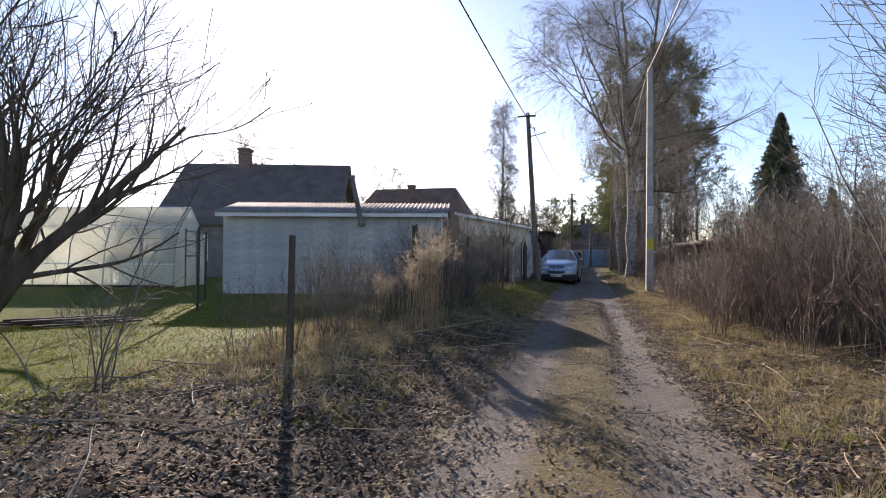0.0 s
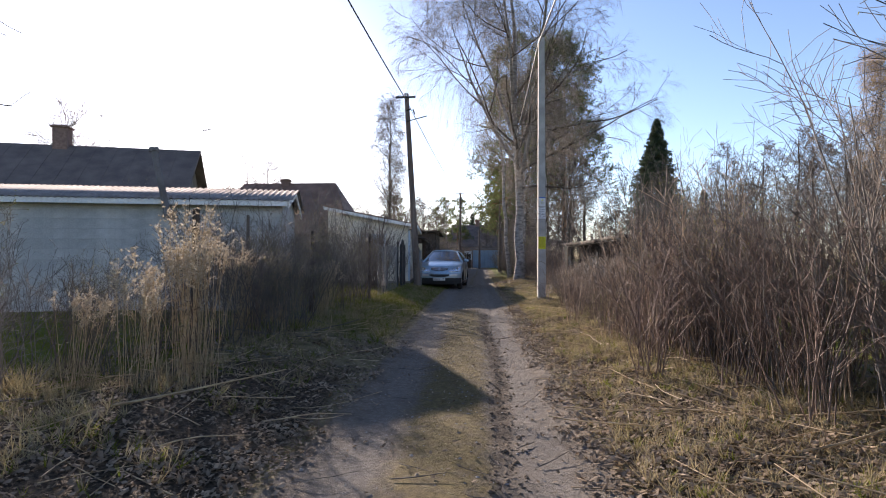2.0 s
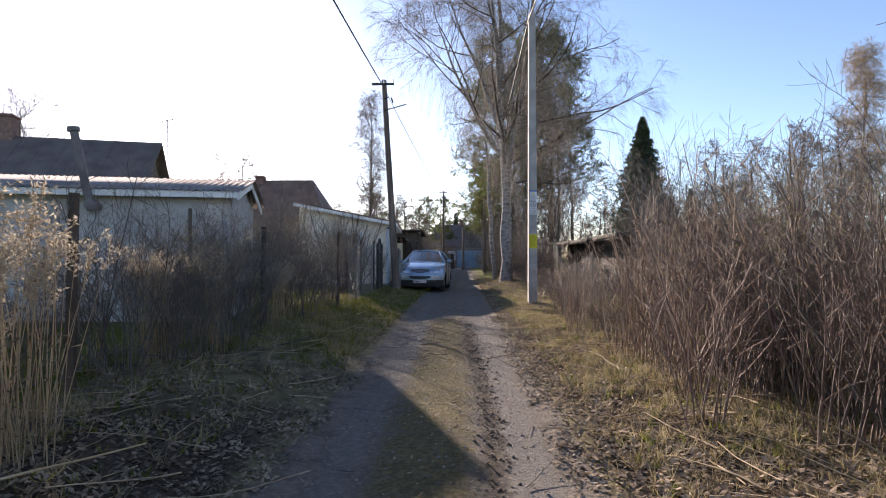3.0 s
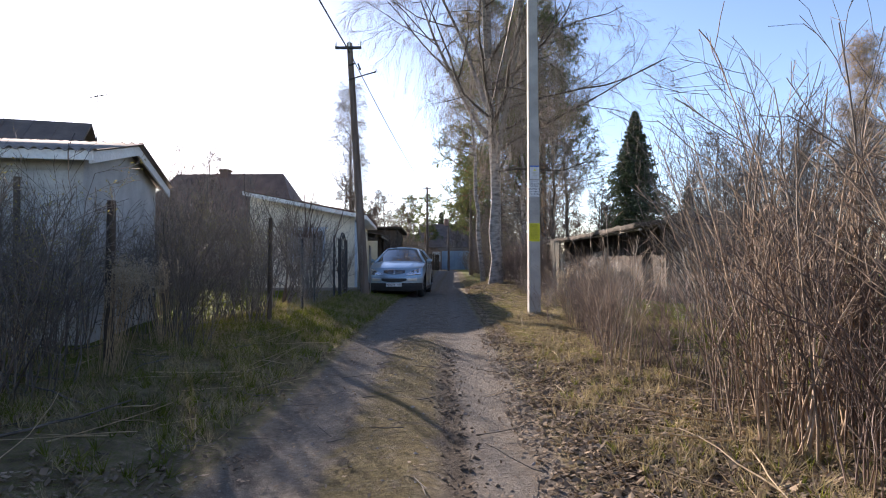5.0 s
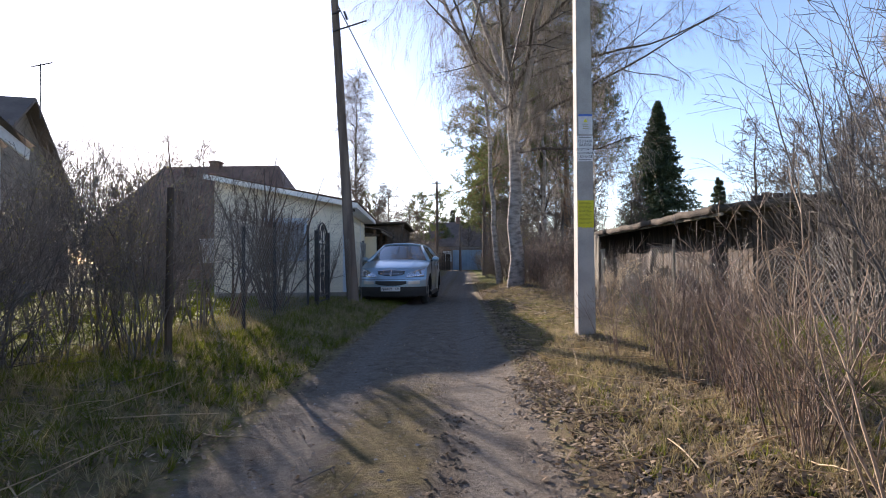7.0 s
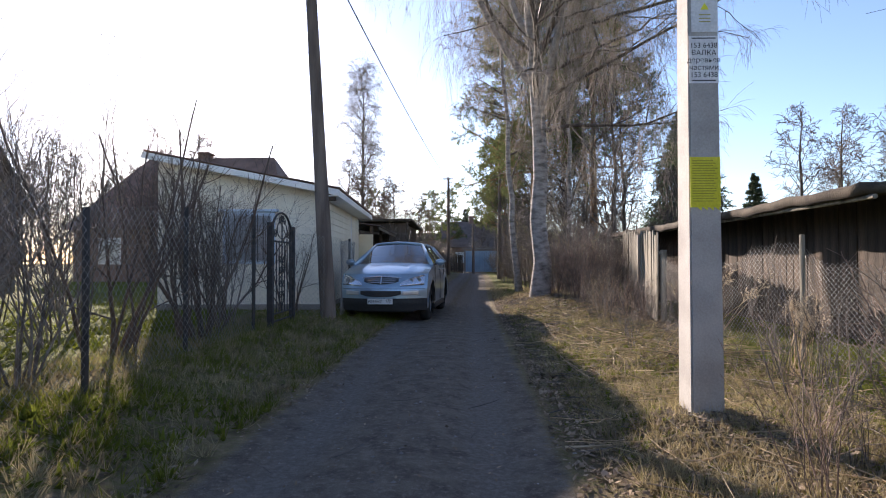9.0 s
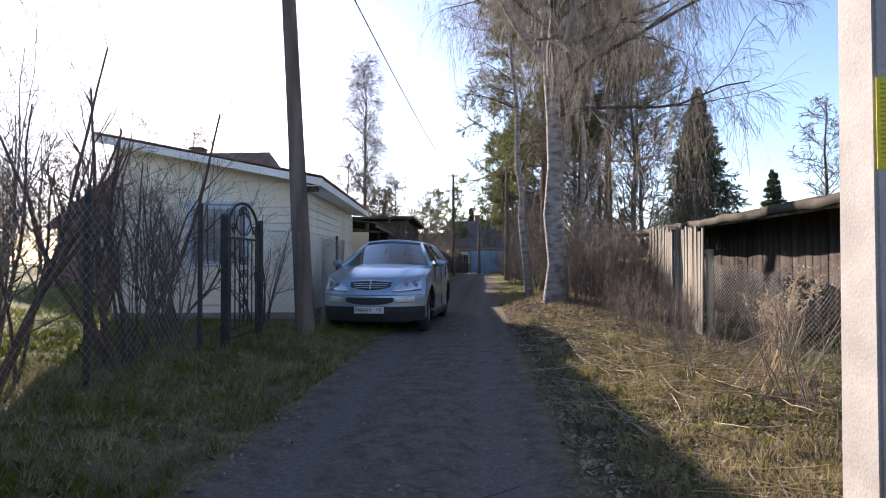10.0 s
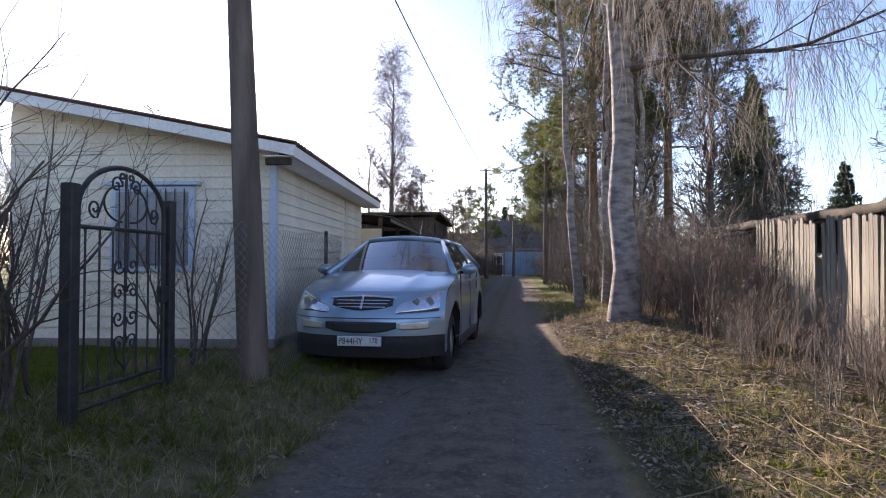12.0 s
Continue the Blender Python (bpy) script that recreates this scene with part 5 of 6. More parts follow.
    part("cowl", block((-0.78, 1.24, 1.07), (0.78, 1.32, 1.095), 0.01), PLASTIC, c)
    part("antenna", rod((0.2, 2.25, 1.7), (0.24, 2.35, 2.02), 0.004, n=4), PLASTIC, c)

    # fittings that follow the nose
    def patch(name, outline, mat, off, label="", parent=c, thick=0.02):
        """A shaped plate that lies on the nose: outline gives lower and upper z for each x from x0 to x1."""
        x0, x1, low, high = outline
        n, m = 18, 6
        P = np.zeros((m, n, 3))
        for i, x in enumerate(np.linspace(x0, x1, n)):
            t = i / (n - 1)
            a, b = low(t), high(t)
            for k in range(m):
                z = a + (b - a) * k / (m - 1)
                P[k, i] = (x, float(nose(x, z)) - off, z)
        rim = np.concatenate([P[:1], P, P[-1:]], 0)
        rim[0, :, 1] += off + 0.01
        rim[-1, :, 1] += off + 0.01
        return grid_part(name, rim, mat, parent, label)

    lin = lambda a, b: (lambda t: a + (b - a) * t)
    g = patch("grille", (-0.36, 0.36, lambda t: 0.735 + 0.05 * abs(2 * t - 1) ** 2, lambda t: 0.875 - 0.02 * abs(2 * t - 1)), PLASTIC, 0.006, "black grille with chrome bars")
    for k in range(3):
        zz = 0.765 + k * 0.034
        w = 0.28 + 0.02 * k
        patch("grille_bar", (-w, w, lambda t, zz=zz: zz, lambda t, zz=zz: zz + 0.009), CHROME, 0.016, "", g)
    patch("grille_rim", (-0.40, 0.40, lambda t: 0.878 - 0.02 * abs(2 * t - 1), lambda t: 0.896 - 0.02 * abs(2 * t - 1)), CHROME, 0.012, "", g)
    patch("grille_badge", (-0.014, 0.014, lambda t: 0.735, lambda t: 0.885), CHROME, 0.022, "", g)
    patch("air_intake", (-0.42, 0.42, lambda t: 0.50 + 0.05 * abs(2 * t - 1) ** 3, lambda t: 0.615), PLASTIC, 0.005, "black bumper intake")
    patch("bumper_crease", (-0.88, 0.88, lambda t: 0.648, lambda t: 0.656), PLASTIC, 0.008)
    for s in (-1, 1):
        a, b = (0.40, 0.86) if s > 0 else (-0.40, -0.86)
        h = patch("headlight", (a, b, lambda t: 0.705 + 0.02 * t, lambda t: 0.755 + 0.165 * t ** 0.7), CHROME, 0.004, "clear wedge-shaped headlight")
        patch("lens", (a, b, lambda t: 0.702 + 0.02 * t, lambda t: 0.758 + 0.167 * t ** 0.7), LAMP_LENS, 0.02, "", h)
        for fx, fr in ((0.45, 0.045), (0.75, 0.055)):
            x = a + (b - a) * fx
            z = 0.80 + 0.015 * fx
            bm = rod((x, float(nose(x, z)) - 0.012, z), (x, float(nose(x, z)) + 0.03, z), fr * 0.8, fr, 16)
            part("lamp_bowl", bm, STEEL, h)
        a, b = (0.46, 0.76) if s > 0 else (-0.46, -0.76)
        patch("fog_light", (a, b, lambda t: 0.535, lambda t: 0.605 + 0.025 * t), ALLOY, 0.008, "rectangular fog light")
    pl = part("number_plate", block((-0.26, -0.028, 0.40), (0.26, -0.016, 0.512), 0.004), PAPER_WHITE, c, "white number plate with black characters")
    text_mesh("P844HY", 0.105, INK, pl, pose(-0.245, -0.0295, 0.420, 90) @ Matrix.Diagonal((0.82, 1, 1, 1)))
    text_mesh("178", 0.082, INK, pl, pose(0.115, -0.0295, 0.440, 90) @ Matrix.Diagonal((0.85, 1, 1, 1)))

    # the body sits high on its wheels
    done = set()
    for ob in c.children_recursive:
        low = ob.name.split(".")[0]
        if ob.type != "MESH" or low in ("wheel", "rim", "brake_disc", "number_plate", "lettering", "lower_bumper", "sill", "underbody") or ob.data in done:
            continue
        done.add(ob.data)
        co = np.zeros(len(ob.data.vertices) * 3, dtype=np.float32)
        ob.data.vertices.foreach_get("co", co)
        co = co.reshape(-1, 3)
        co[:, 2] = np.interp(co[:, 2], (0.0, 0.30, 0.42, 0.60, 0.93, 1.10, 1.70, 2.2), (0.0, 0.30, 0.46, 0.655, 1.01, 1.205, 1.71, 2.2))
        ob.data.vertices.foreach_set("co", co.ravel())
        ob.data.update()


parked_car()


# ---- trees ----
def bare_tree(seed, height, radius, limbs, limb_len, bark, twig, droop=-0.10, start=0.25, twigs=(9, 7, 6), lean=(0, 0), fork=0, buds=None, spread=55, twig_len=1.0, twig_r=1.0, thick=1.0, bud_n=2, extra=(), curtain=0):
    """Trunk, limbs and twigs as arrays: dict of part name to (vertices, faces, material)."""
    r = np.random.default_rng(seed)
    k = 16
    trunk = np.zeros((1, k, 3))
    trunk[0, :, 2] = np.linspace(-0.25, height, k)
    trunk[0, :, 0] = np.cumsum(r.normal(0, height * 0.004, k)) + lean[0] * np.linspace(0, 1, k) ** 1.3
    trunk[0, :, 1] = np.cumsum(r.normal(0, height * 0.004, k)) + lean[1] * np.linspace(0, 1, k) ** 1.3
    f = np.linspace(0, 1, k)
    tr = (radius * (1 - f) ** 0.8 + 0.012)[None]
    tr[0, 0] *= 1.35
    tr[0, 1] *= 1.08
    stems, srad = trunk, tr
    if fork:
        forks, frad = sprout(trunk, tr, fork, 0.24, 0.5, 32, height * 0.72, k, 0.05, 0.045, 0.62, r)
        frad[:, 0] *= 0.4
        stems, srad = np.concatenate([trunk, forks]), np.concatenate([tr, frad])
    l1, r1 = sprout(stems, srad, limbs, start, 0.97, spread, limb_len, 10, 0.11, 0.045, 0.42 * thick, r)
    if extra:
        e0 = np.array([[np.interp(z, stems[0, :, 2], stems[0, :, 0]), np.interp(z, stems[0, :, 2], stems[0, :, 1]), z] for z, *_ in extra])
        el = wander(e0, np.array([e[1:4] for e in extra], float), np.array([e[4] for e in extra], float), 10, 0.13, 0.02, r)
        l1, r1 = np.concatenate([l1, el]), np.concatenate([r1, np.full((len(extra), 1), 0.062) * np.linspace(1, 0.2, 10)[None]])
    l2, r2 = sprout(l1, r1, twigs[0], 0.2, 1.0, 48, limb_len * 0.46, 7, 0.13, 0.0, 0.5, r)
    l3, r3 = sprout(l2, r2, twigs[1], 0.15, 1.0, 45, limb_len * 0.24 * twig_len, 6, 0.13, droop, 0.6, r)
    l4, r4 = sprout(l3, np.maximum(r3, 0.004 * twig_r), twigs[2], 0.1, 1.0, 38, limb_len * 0.17 * twig_len, 5, 0.10, droop * 2.4, 0.7, r)
    out = {"trunk": (*tubes(stems, srad, 12), bark), "branchwork": (*join([tubes(l1, np.maximum(r1, 0.012), 6), tubes(l2, np.maximum(r2, 0.007), 4)]), BARK_DARK if bark is not BARK_PINE else bark),
           "crown": (*join([tubes(l3, np.maximum(r3, 0.0045 * twig_r), 3), tubes(l4, np.maximum(r4, 0.0032 * twig_r), 3)]), twig)}
    if curtain:
        pool = np.concatenate([l1[:, 1:7].reshape(-1, 3), l2[:, 1:].reshape(-1, 3)])
        pool = pool[(pool[:, 2] > 4.2) & (pool[:, 2] < 10.0) & (np.hypot(pool[:, 0], pool[:, 1]) < 3.6)]
        c0 = pool[r.integers(0, len(pool), curtain)]
        hang = wander(c0, np.stack([r.normal(0, 0.5, curtain), r.normal(0, 0.5, curtain), np.full(curtain, -0.3)], -1), r.uniform(1.0, 3.2, curtain), 8, 0.07, -0.35, r)
        hr = np.full((curtain, 1), 0.0042) * np.linspace(1, 0.4, 8)[None]
        h2, hr2 = sprout(hang, hr, 5, 0.15, 0.95, 30, 0.6, 5, 0.08, -0.25, 0.8, r)
        out["hanging_foliage"] = (*join([tubes(hang, hr, 3), tubes(h2, np.maximum(hr2, 0.0028), 3)]), twig)
    if buds:
        tips = l4[:, 1:].reshape(-1, 3)
        v, t = tuft(tips, r.normal(0, 1, tips.shape), 0.045 * twig_r, 0.02 * twig_r, bud_n, 0.8, r)
        out["bud_foliage"] = (v, t, buds)
    return out


def plant(name, label, category, parts, x, y, turn=0, group="", z=None, scale=1.0):
    t = empty(name, label, category, pose(x, y, float(gz(x, y)) if z is None else z, 0, 0, turn), group)
    for key, (v, q, m) in parts.items():
        if isinstance(v, list):
            for one, faces in zip(v, q):
                array_object(key, one, faces, m, t)
            continue
        ob = array_object(key, v, q, m, t)
        if key != "trunk":
            tagged(ob, kind="stuff")
    if scale != 1.0:
        t.scale = (scale, scale, scale)
    return t


def conifer(seed, height, radius, width, spruce=True, dense=1.0):
    r = np.random.default_rng(seed)
    k = 12
    trunk = np.zeros((1, k, 3))
    trunk[0, :, 2] = np.linspace(-0.2, height, k)
    tr = (radius * (1 - np.linspace(0, 1, k)) + 0.01)[None]
    out = {"trunk": (*tubes(trunk, tr, 10), BARK_DARK if spruce else BARK_PINE)}
    if spruce:
        n = int(height * 30 * dense)
        f = np.round((r.random(n) ** 0.9 * 0.95 + 0.045) * height / 0.55) * 0.55 / height + r.normal(0, 0.013, n)
        f = np.clip(f, 0.04, 0.995)
        az = r.uniform(0, 6.283, n)
        ln = width * 0.92 * (1 - f) ** 1.05 * r.uniform(0.62, 1.12, n) + 0.12
        way = np.stack([np.cos(az), np.sin(az), np.full(n, -0.30)], -1)
        base = np.stack([0 * f, 0 * f, f * height], -1)
        b = wander(base, way, ln, 7, 0.03, 0.03, r)
        out["branchwork"] = (*tubes(b, np.linspace(0.03, 0.008, 7)[None] * np.ones((n, 1)), 3), BARK_DARK)
        s2, _ = sprout(b, np.full(b.shape[:2], 0.01), 12, 0.12, 1.0, 55, width * 0.20, 4, 0.05, -0.14, 0.5, r)
        reach = np.repeat(ln / (0.62 * width), len(s2) // n)[:, None, None]
        s2 = s2[:, :1] + (s2 - s2[:, :1]) * reach
        c = np.concatenate([s2.reshape(-1, 3), b[:, 2:].reshape(-1, 3)])
        w = np.concatenate([(s2 - s2[:, :1] + 0.01).reshape(-1, 3), (b[:, 2:] - b[:, 1:-1]).reshape(-1, 3)])
        w /= np.linalg.norm(w, axis=1, keepdims=True) + 1e-6
        w[:, 2] -= 0.25
        out["needle_foliage"] = (*tuft(c, w, 0.12 * width / 4 + 0.10, 0.03 + 0.008 * width, 5, 0.35, r), NEEDLE_SPRUCE)
    else:
        n = int(52 * dense)
        f = r.uniform(0.32, 0.99, n)
        az = r.uniform(0, 6.283, n)
        ln = width * (1.15 - 0.75 * f) * r.uniform(0.6, 1.1, n)
        way = np.stack([np.cos(az), np.sin(az), np.full(n, 0.18)], -1)
        b = wander(np.stack([0 * f, 0 * f, f * height], -1), way, ln, 8, 0.11, 0.04, r)
        rb = (0.018 + 0.05 * (1 - f))[:, None] * np.linspace(1, 0.3, 8)[None]
        s2, r2 = sprout(b, rb, max(5, int(10 * dense)), 0.22, 1.0, 50, width * 0.36, 5, 0.12, 0.03, 0.6, r)
        s3, r3 = sprout(s2, r2, max(4, int(8 * dense)), 0.2, 1.0, 45, width * 0.15, 4, 0.12, 0.06, 0.6, r)
        out["branchwork"] = (*join([tubes(b, rb, 5), tubes(s2, np.maximum(r2, 0.008), 3), tubes(s3, np.maximum(r3, 0.005), 3)]), BARK_PINE)
        c = s3[:, 1:].reshape(-1, 3)
        w = (s3[:, 1:] - s3[:, :-1]).reshape(-1, 3)
        w /= np.linalg.norm(w, axis=1, keepdims=True) + 1e-6
        out["needle_foliage"] = (*tuft(c, w, 0.19 / dense ** 0.5, 0.022 / dense, 11, 0.8, r), NEEDLE_PINE)
    return out


plant("birch_tree", "tall bare weeping birch with a white trunk beside the lane", "tree",
      bare_tree(21, 17.5, 0.235, 9, 6.2, BARK_BIRCH, TWIG_BIRCH, -0.10, 0.3, (9, 8, 6), (-0.3, 0.4), 4, None, 50, 0.72, 0.9, 1.25, 2, ((5.4, 1, -0.25, 0.22, 7.5), (6.2, 1, 0.3, 0.5, 7.5), (6.8, -1, -0.4, 0.55, 7.0), (7.6, 0.6, -1, 0.5, 6.0), (4.6, 0.9, -0.6, 0.3, 4.5), (7.0, 1, -0.5, 0.12, 7.0), (8.2, 1, 0.1, 0.35, 7.0)), 1000), 2.15, 32.5, 0)
plant("birch_tree", "slender bare birch leaning beside the lane", "tree",
      bare_tree(22, 13.5, 0.11, 14, 2.6, BARK_BIRCH, TWIG_BIRCH, -0.12, 0.3, (7, 6, 4), (-0.9, 0.3)), 2.1, 38.0, 0)
plant("birch_tree", "slender bare birch beside the lane", "tree",
      bare_tree(23, 14.0, 0.12, 14, 2.8, BARK_BIRCH, TWIG_BIRCH, -0.12, 0.3, (7, 6, 4), (0.5, 0.3)), 2.9, 39.5, 70)
plant("birch_tree", "bare birch with a thin pale crown against the sky", "tree",
      bare_tree(24, 20.0, 0.2, 46, 3.6, BARK_BIRCH, TWIG_BIRCH, -0.08, 0.3, (6, 5, 4), (0.3, 0), 0, None, 36, 1.6, 2.0), -10.8, 73, 0)
plant("birch_tree", "distant birch with golden catkins", "tree",
      bare_tree(25, 26.0, 0.25, 50, 4.2, BARK_BIRCH, TWIG_BIRCH, -0.06, 0.2, (7, 6, 4), (0, 0), 0, BUD_GOLD, 38, 1.5, 2.0, 1.0, 3), 48, 76, 0)
p1, p2 = conifer(31, 15.5, 0.21, 4.6, False), conifer(32, 16.5, 0.22, 4.8, False)
plant("pine_tree", "tall pine with a bare orange trunk and dark green crown", "tree", p1, 3.2, 44.0, 20)
plant("pine_tree", "tall pine with a bare orange trunk and dark green crown", "tree", p2, 6.3, 45.5, 130)
plant("pine_tree", "young pine leaning over the far lane", "tree", conifer(33, 10, 0.14, 3.2, False), 2.6, 59.0, 90)
plant("spruce_tree", "dark green spruce behind the sheds", "tree", conifer(34, 20.0, 0.26, 8.4), 24.1, 82.6, 0)
plant("spruce_tree", "small dark spruce behind the plank shed", "tree", conifer(35, 8.6, 0.14, 3.4), 24.4, 67.2, 0)

# the old tree on the lawn, cut back and sprouting
def lawn_tree():
    r = np.random.default_rng(41)
    base = np.zeros((7, 3)) + r.normal(0, 0.12, (7, 3)) * (1, 1, 0) - (0, 0, 0.2)
    az = np.array([0.4, 1.0, -0.3, 2.2, -1.2, 1.6, 3.4])
    up = np.array([1.7, 1.5, 1.6, 2.0, 1.7, 3.2, 1.6])
    way = np.stack([np.cos(az), np.sin(az) * 0.8, up], -1)
    stems = wander(base, way, np.array([3.4, 4.6, 3.6, 5.2, 4.4, 5.2, 4.2]), 9, 0.10, 0.06, r)
    rad = np.array([0.14, 0.15, 0.11, 0.17, 0.12, 0.13, 0.12])[:, None] * np.linspace(1.1, 0.16, 9)[None]
    l1, r1 = sprout(stems, rad, 9, 0.3, 1.0, 32, 3.2, 9, 0.09, 0.09, 0.5, r)
    l2, r2 = sprout(l1, r1, 6, 0.15, 1.0, 36, 2.0, 7, 0.09, 0.04, 0.5, r)
    l3, r3 = sprout(l2, r2, 5, 0.2, 1.0, 40, 0.8, 5, 0.12, 0.01, 0.6, r)
    return {"trunk": (*tubes(stems, rad, 9), BARK_DARK), "branchwork": (*join([tubes(l1, np.maximum(r1, 0.012), 6), tubes(l2, np.maximum(r2, 0.007), 4)]), BARK_DARK),
            "crown": (*tubes(l3, np.maximum(r3, 0.004), 3), TWIG_DARK)}


plant("apple_tree", "old cut-back apple tree with many dark bare limbs on the lawn", "tree", lawn_tree(), -8.5, 6.1, 0)
plant("apple_tree", "bare fruit tree behind the house roof", "tree", bare_tree(43, 8.8, 0.16, 16, 3.2, BARK_DARK, TWIG_DARK, 0.03, 0.55, (5, 4, 3), (0, 0), 0, None, 58, 1.0, 2.5), -23.5, 35.5, 0)


# far woods round the place, copies of a few bare trees and pines


def woods():
    kinds = []
    for s, (h, w, tw, mk) in enumerate(((11, 2.6, TWIG_DARK, BARK_DARK), (13, 2.8, TWIG_BIRCH, BARK_BIRCH), (9, 2.6, TWIG_DARK, BARK_DARK))):
        kinds.append(plant("woodland_tree", "bare deciduous tree in the distant woods", "tree", bare_tree(60 + s, h, 0.14, 26, w, mk, tw, -0.02, 0.12, (5, 4, 2), (0, 0), 0, None, 45, 1.0, 3.6), -40 + 8 * s, 95, 0, "distant woods"))
    kinds.append(plant("woodland_pine", "pine in the distant woods", "tree", conifer(66, 11, 0.15, 3.0, False, 0.5), -14, 99, 0, "distant woods"))
    kinds.append(plant("woodland_spruce", "spruce in the distant woods", "tree", conifer(67, 9, 0.14, 2.6, True, 0.6), 9, 99, 0, "distant woods"))
    r = np.random.default_rng(70)
    spots = []
    for x in np.arange(-70, 75, 4.2):
        spots.append((x + r.normal(0, 1.5), 100 + r.uniform(-8, 14) + abs(x) * 0.1, r.uniform(0.6, 0.95)))
    for x, y, s in ((22, 56, 1.1), (27, 60, 1.2), (25, 50, 1.0), (31, 58, 1.25), (35, 66, 1.3), (-7, 82, 0.8), (-3, 86, 0.8), (1, 84, 0.75), (5, 82, 0.85), (8, 80, 0.8), (-11, 90, 0.8), (3, 90, 0.9), (-5, 92, 0.8), (11, 72, 0.8), (7, 54, 0.7), (-6.5, 58, 0.62), (-8.5, 62, 0.75), (-4.6, 68, 0.7), (-13, 66, 0.7), (-5.5, 52, 0.45), (4.5, 64, 0.7), (5.5, 70, 0.8), (9, 60, 0.8), (10, 46, 0.5),
                    (20, 48, 0.8), (25, 44, 0.85), (30, 52, 0.9), (36, 60, 1.0), (28, 34, 0.7), (24, 28, 0.6), (20, 34, 0.65), (33, 40, 0.8), (40, 44, 0.9), (15, 36, 0.6), (8.5, 41, 0.55), (4.4, 42, 0.95), (5.2, 47, 1.05), (3.6, 50, 1.0), (5.8, 52, 1.1), (4.6, 57, 1.1), (6.8, 50, 0.9), (7.6, 45, 0.8), (5.6, 38.5, 0.75),
                    (-20, 52, 0.8), (-23, 55, 0.9), (-27, 55, 0.8), (-17.5, 50, 0.7), (-30, 64, 1.0), (-21, 60, 0.9), (-34, 58, 0.9), (-38, 66, 1.0), (-25, 48, 0.6), (-32, 44, 0.6), (-38, 52, 0.7), (-10, 40, 0.42), (-8.5, 37, 0.4), (-12, 38, 0.45), (-28, 60, 0.7), (-6, 96, 0.9), (-1, 98, 0.95), (2.5, 99, 0.9), (6.5, 95, 0.9), (9.5, 92, 0.95), (-9, 98, 0.9), (4, 97, 0.8), (-13, 84, 0.7), (12, 84, 0.9), (-7.2, 50.5, 0.62), (-4.4, 50.5, 0.60), (-5.4, 52.5, 0.62)):
        spots.append((x, y, s))
    for i, (x, y, s) in enumerate(spots):
        k = kinds[int(r.choice(5, p=(0.3, 0.25, 0.2, 0.15, 0.1) if y > 84 and x < 8 else (0.45, 0.2, 0.35, 0, 0)))]
        o = copy_thing(k, pose(x, y, 0, 0, 0, r.uniform(0, 360)))
        s *= r.uniform(0.9, 1.1)
        o.scale = (s, s, s)


woods()


# ---- shrubs and stalks ----
def singly(pts, rad, n):
    """Each polyline as a tube of its own: lists of vertices and of faces."""
    made = [tubes(pts[i:i + 1], rad[i:i + 1], n) for i in range(len(pts))]
    return [m[0] for m in made], [m[1] for m in made]


def shrub_parts(seed, height, stems, spread, mat, r0=0.011, subs=7, tw=4, lift=0.03, buds=None, wob=0.06, twig_r=1.0):
    r = np.random.default_rng(seed)
    a = r.uniform(0, 6.283, stems)
    base = np.stack([np.cos(a), np.sin(a), 0 * a], -1) * r.uniform(0.02, 0.32, (stems, 1))
    base[:, 2] = -0.06
    tilt = np.abs(r.normal(0, spread, stems))
    way = np.stack([np.cos(a) * tilt, np.sin(a) * tilt, np.ones(stems)], -1)
    st = wander(base, way, height * r.uniform(0.6, 1.1, stems), 9, wob, lift, r)
    rs = (r0 * r.uniform(0.6, 1.25, stems))[:, None] * np.linspace(1, 0.3, 9)[None]
    l1, r1 = sprout(st, rs, subs, 0.25, 1.0, 38, height * 0.38, 6, 0.10, 0.04, 0.55, r)
    l2, r2 = sprout(l1, r1, tw, 0.2, 1.0, 42, height * 0.16, 4, 0.12, 0.02, 0.65, r)
    out = {"cane": (*singly(st, rs, 5), mat), "twig_mass": (*join([tubes(l1, np.maximum(r1, 0.0028 * twig_r), 3), tubes(l2, np.maximum(r2, 0.0019 * twig_r), 3)]), mat)}
    if buds:
        tips = l2[:, 1:].reshape(-1, 3)
        out["bud_foliage"] = (*tuft(tips, r.normal(0, 1, tips.shape), 0.022, 0.012, 1, 0.8, r), buds)
    return out


def stalk_parts(seed, height, n):
    r = np.random.default_rng(seed)
    a = r.uniform(0, 6.283, n)
    base = np.stack([np.cos(a), np.sin(a), 0 * a], -1) * r.uniform(0, 0.28, (n, 1))
    base[:, 2] = -0.05
    way = np.stack([r.normal(0, 0.09, n), r.normal(0, 0.09, n), np.ones(n)], -1)
    st = wander(base, way, height * r.uniform(0.7, 1.1, n), 7, 0.035, 0.0, r)
    rs = np.full((n, 7), 0.0042) * np.linspace(1.2, 0.5, 7)[None]
    top, rt = sprout(st, rs, 9, 0.84, 1.0, 45, 0.24, 4, 0.1, -0.02, 0.5, r)
    tips = top.reshape(-1, 3)
    low = st[:, 1:5].reshape(-1, 3)
    lv = tuft(low, r.normal(0, 1, low.shape) + (0, 0, -0.6), 0.12, 0.014, 1, 0.4, r)
    return {"stalk": (*singly(st, rs, 3), STALK), "seed_stem_mass": (*tubes(top, np.maximum(rt, 0.0015), 3), STALK), "seed_head_mass": (*tuft(tips, r.normal(0, 1, tips.shape) + (0, 0, 0.4), 0.035, 0.012, 3, 0.6, r), FLUFF),
            "withered_foliage": (*lv, LEAF_DRY)}


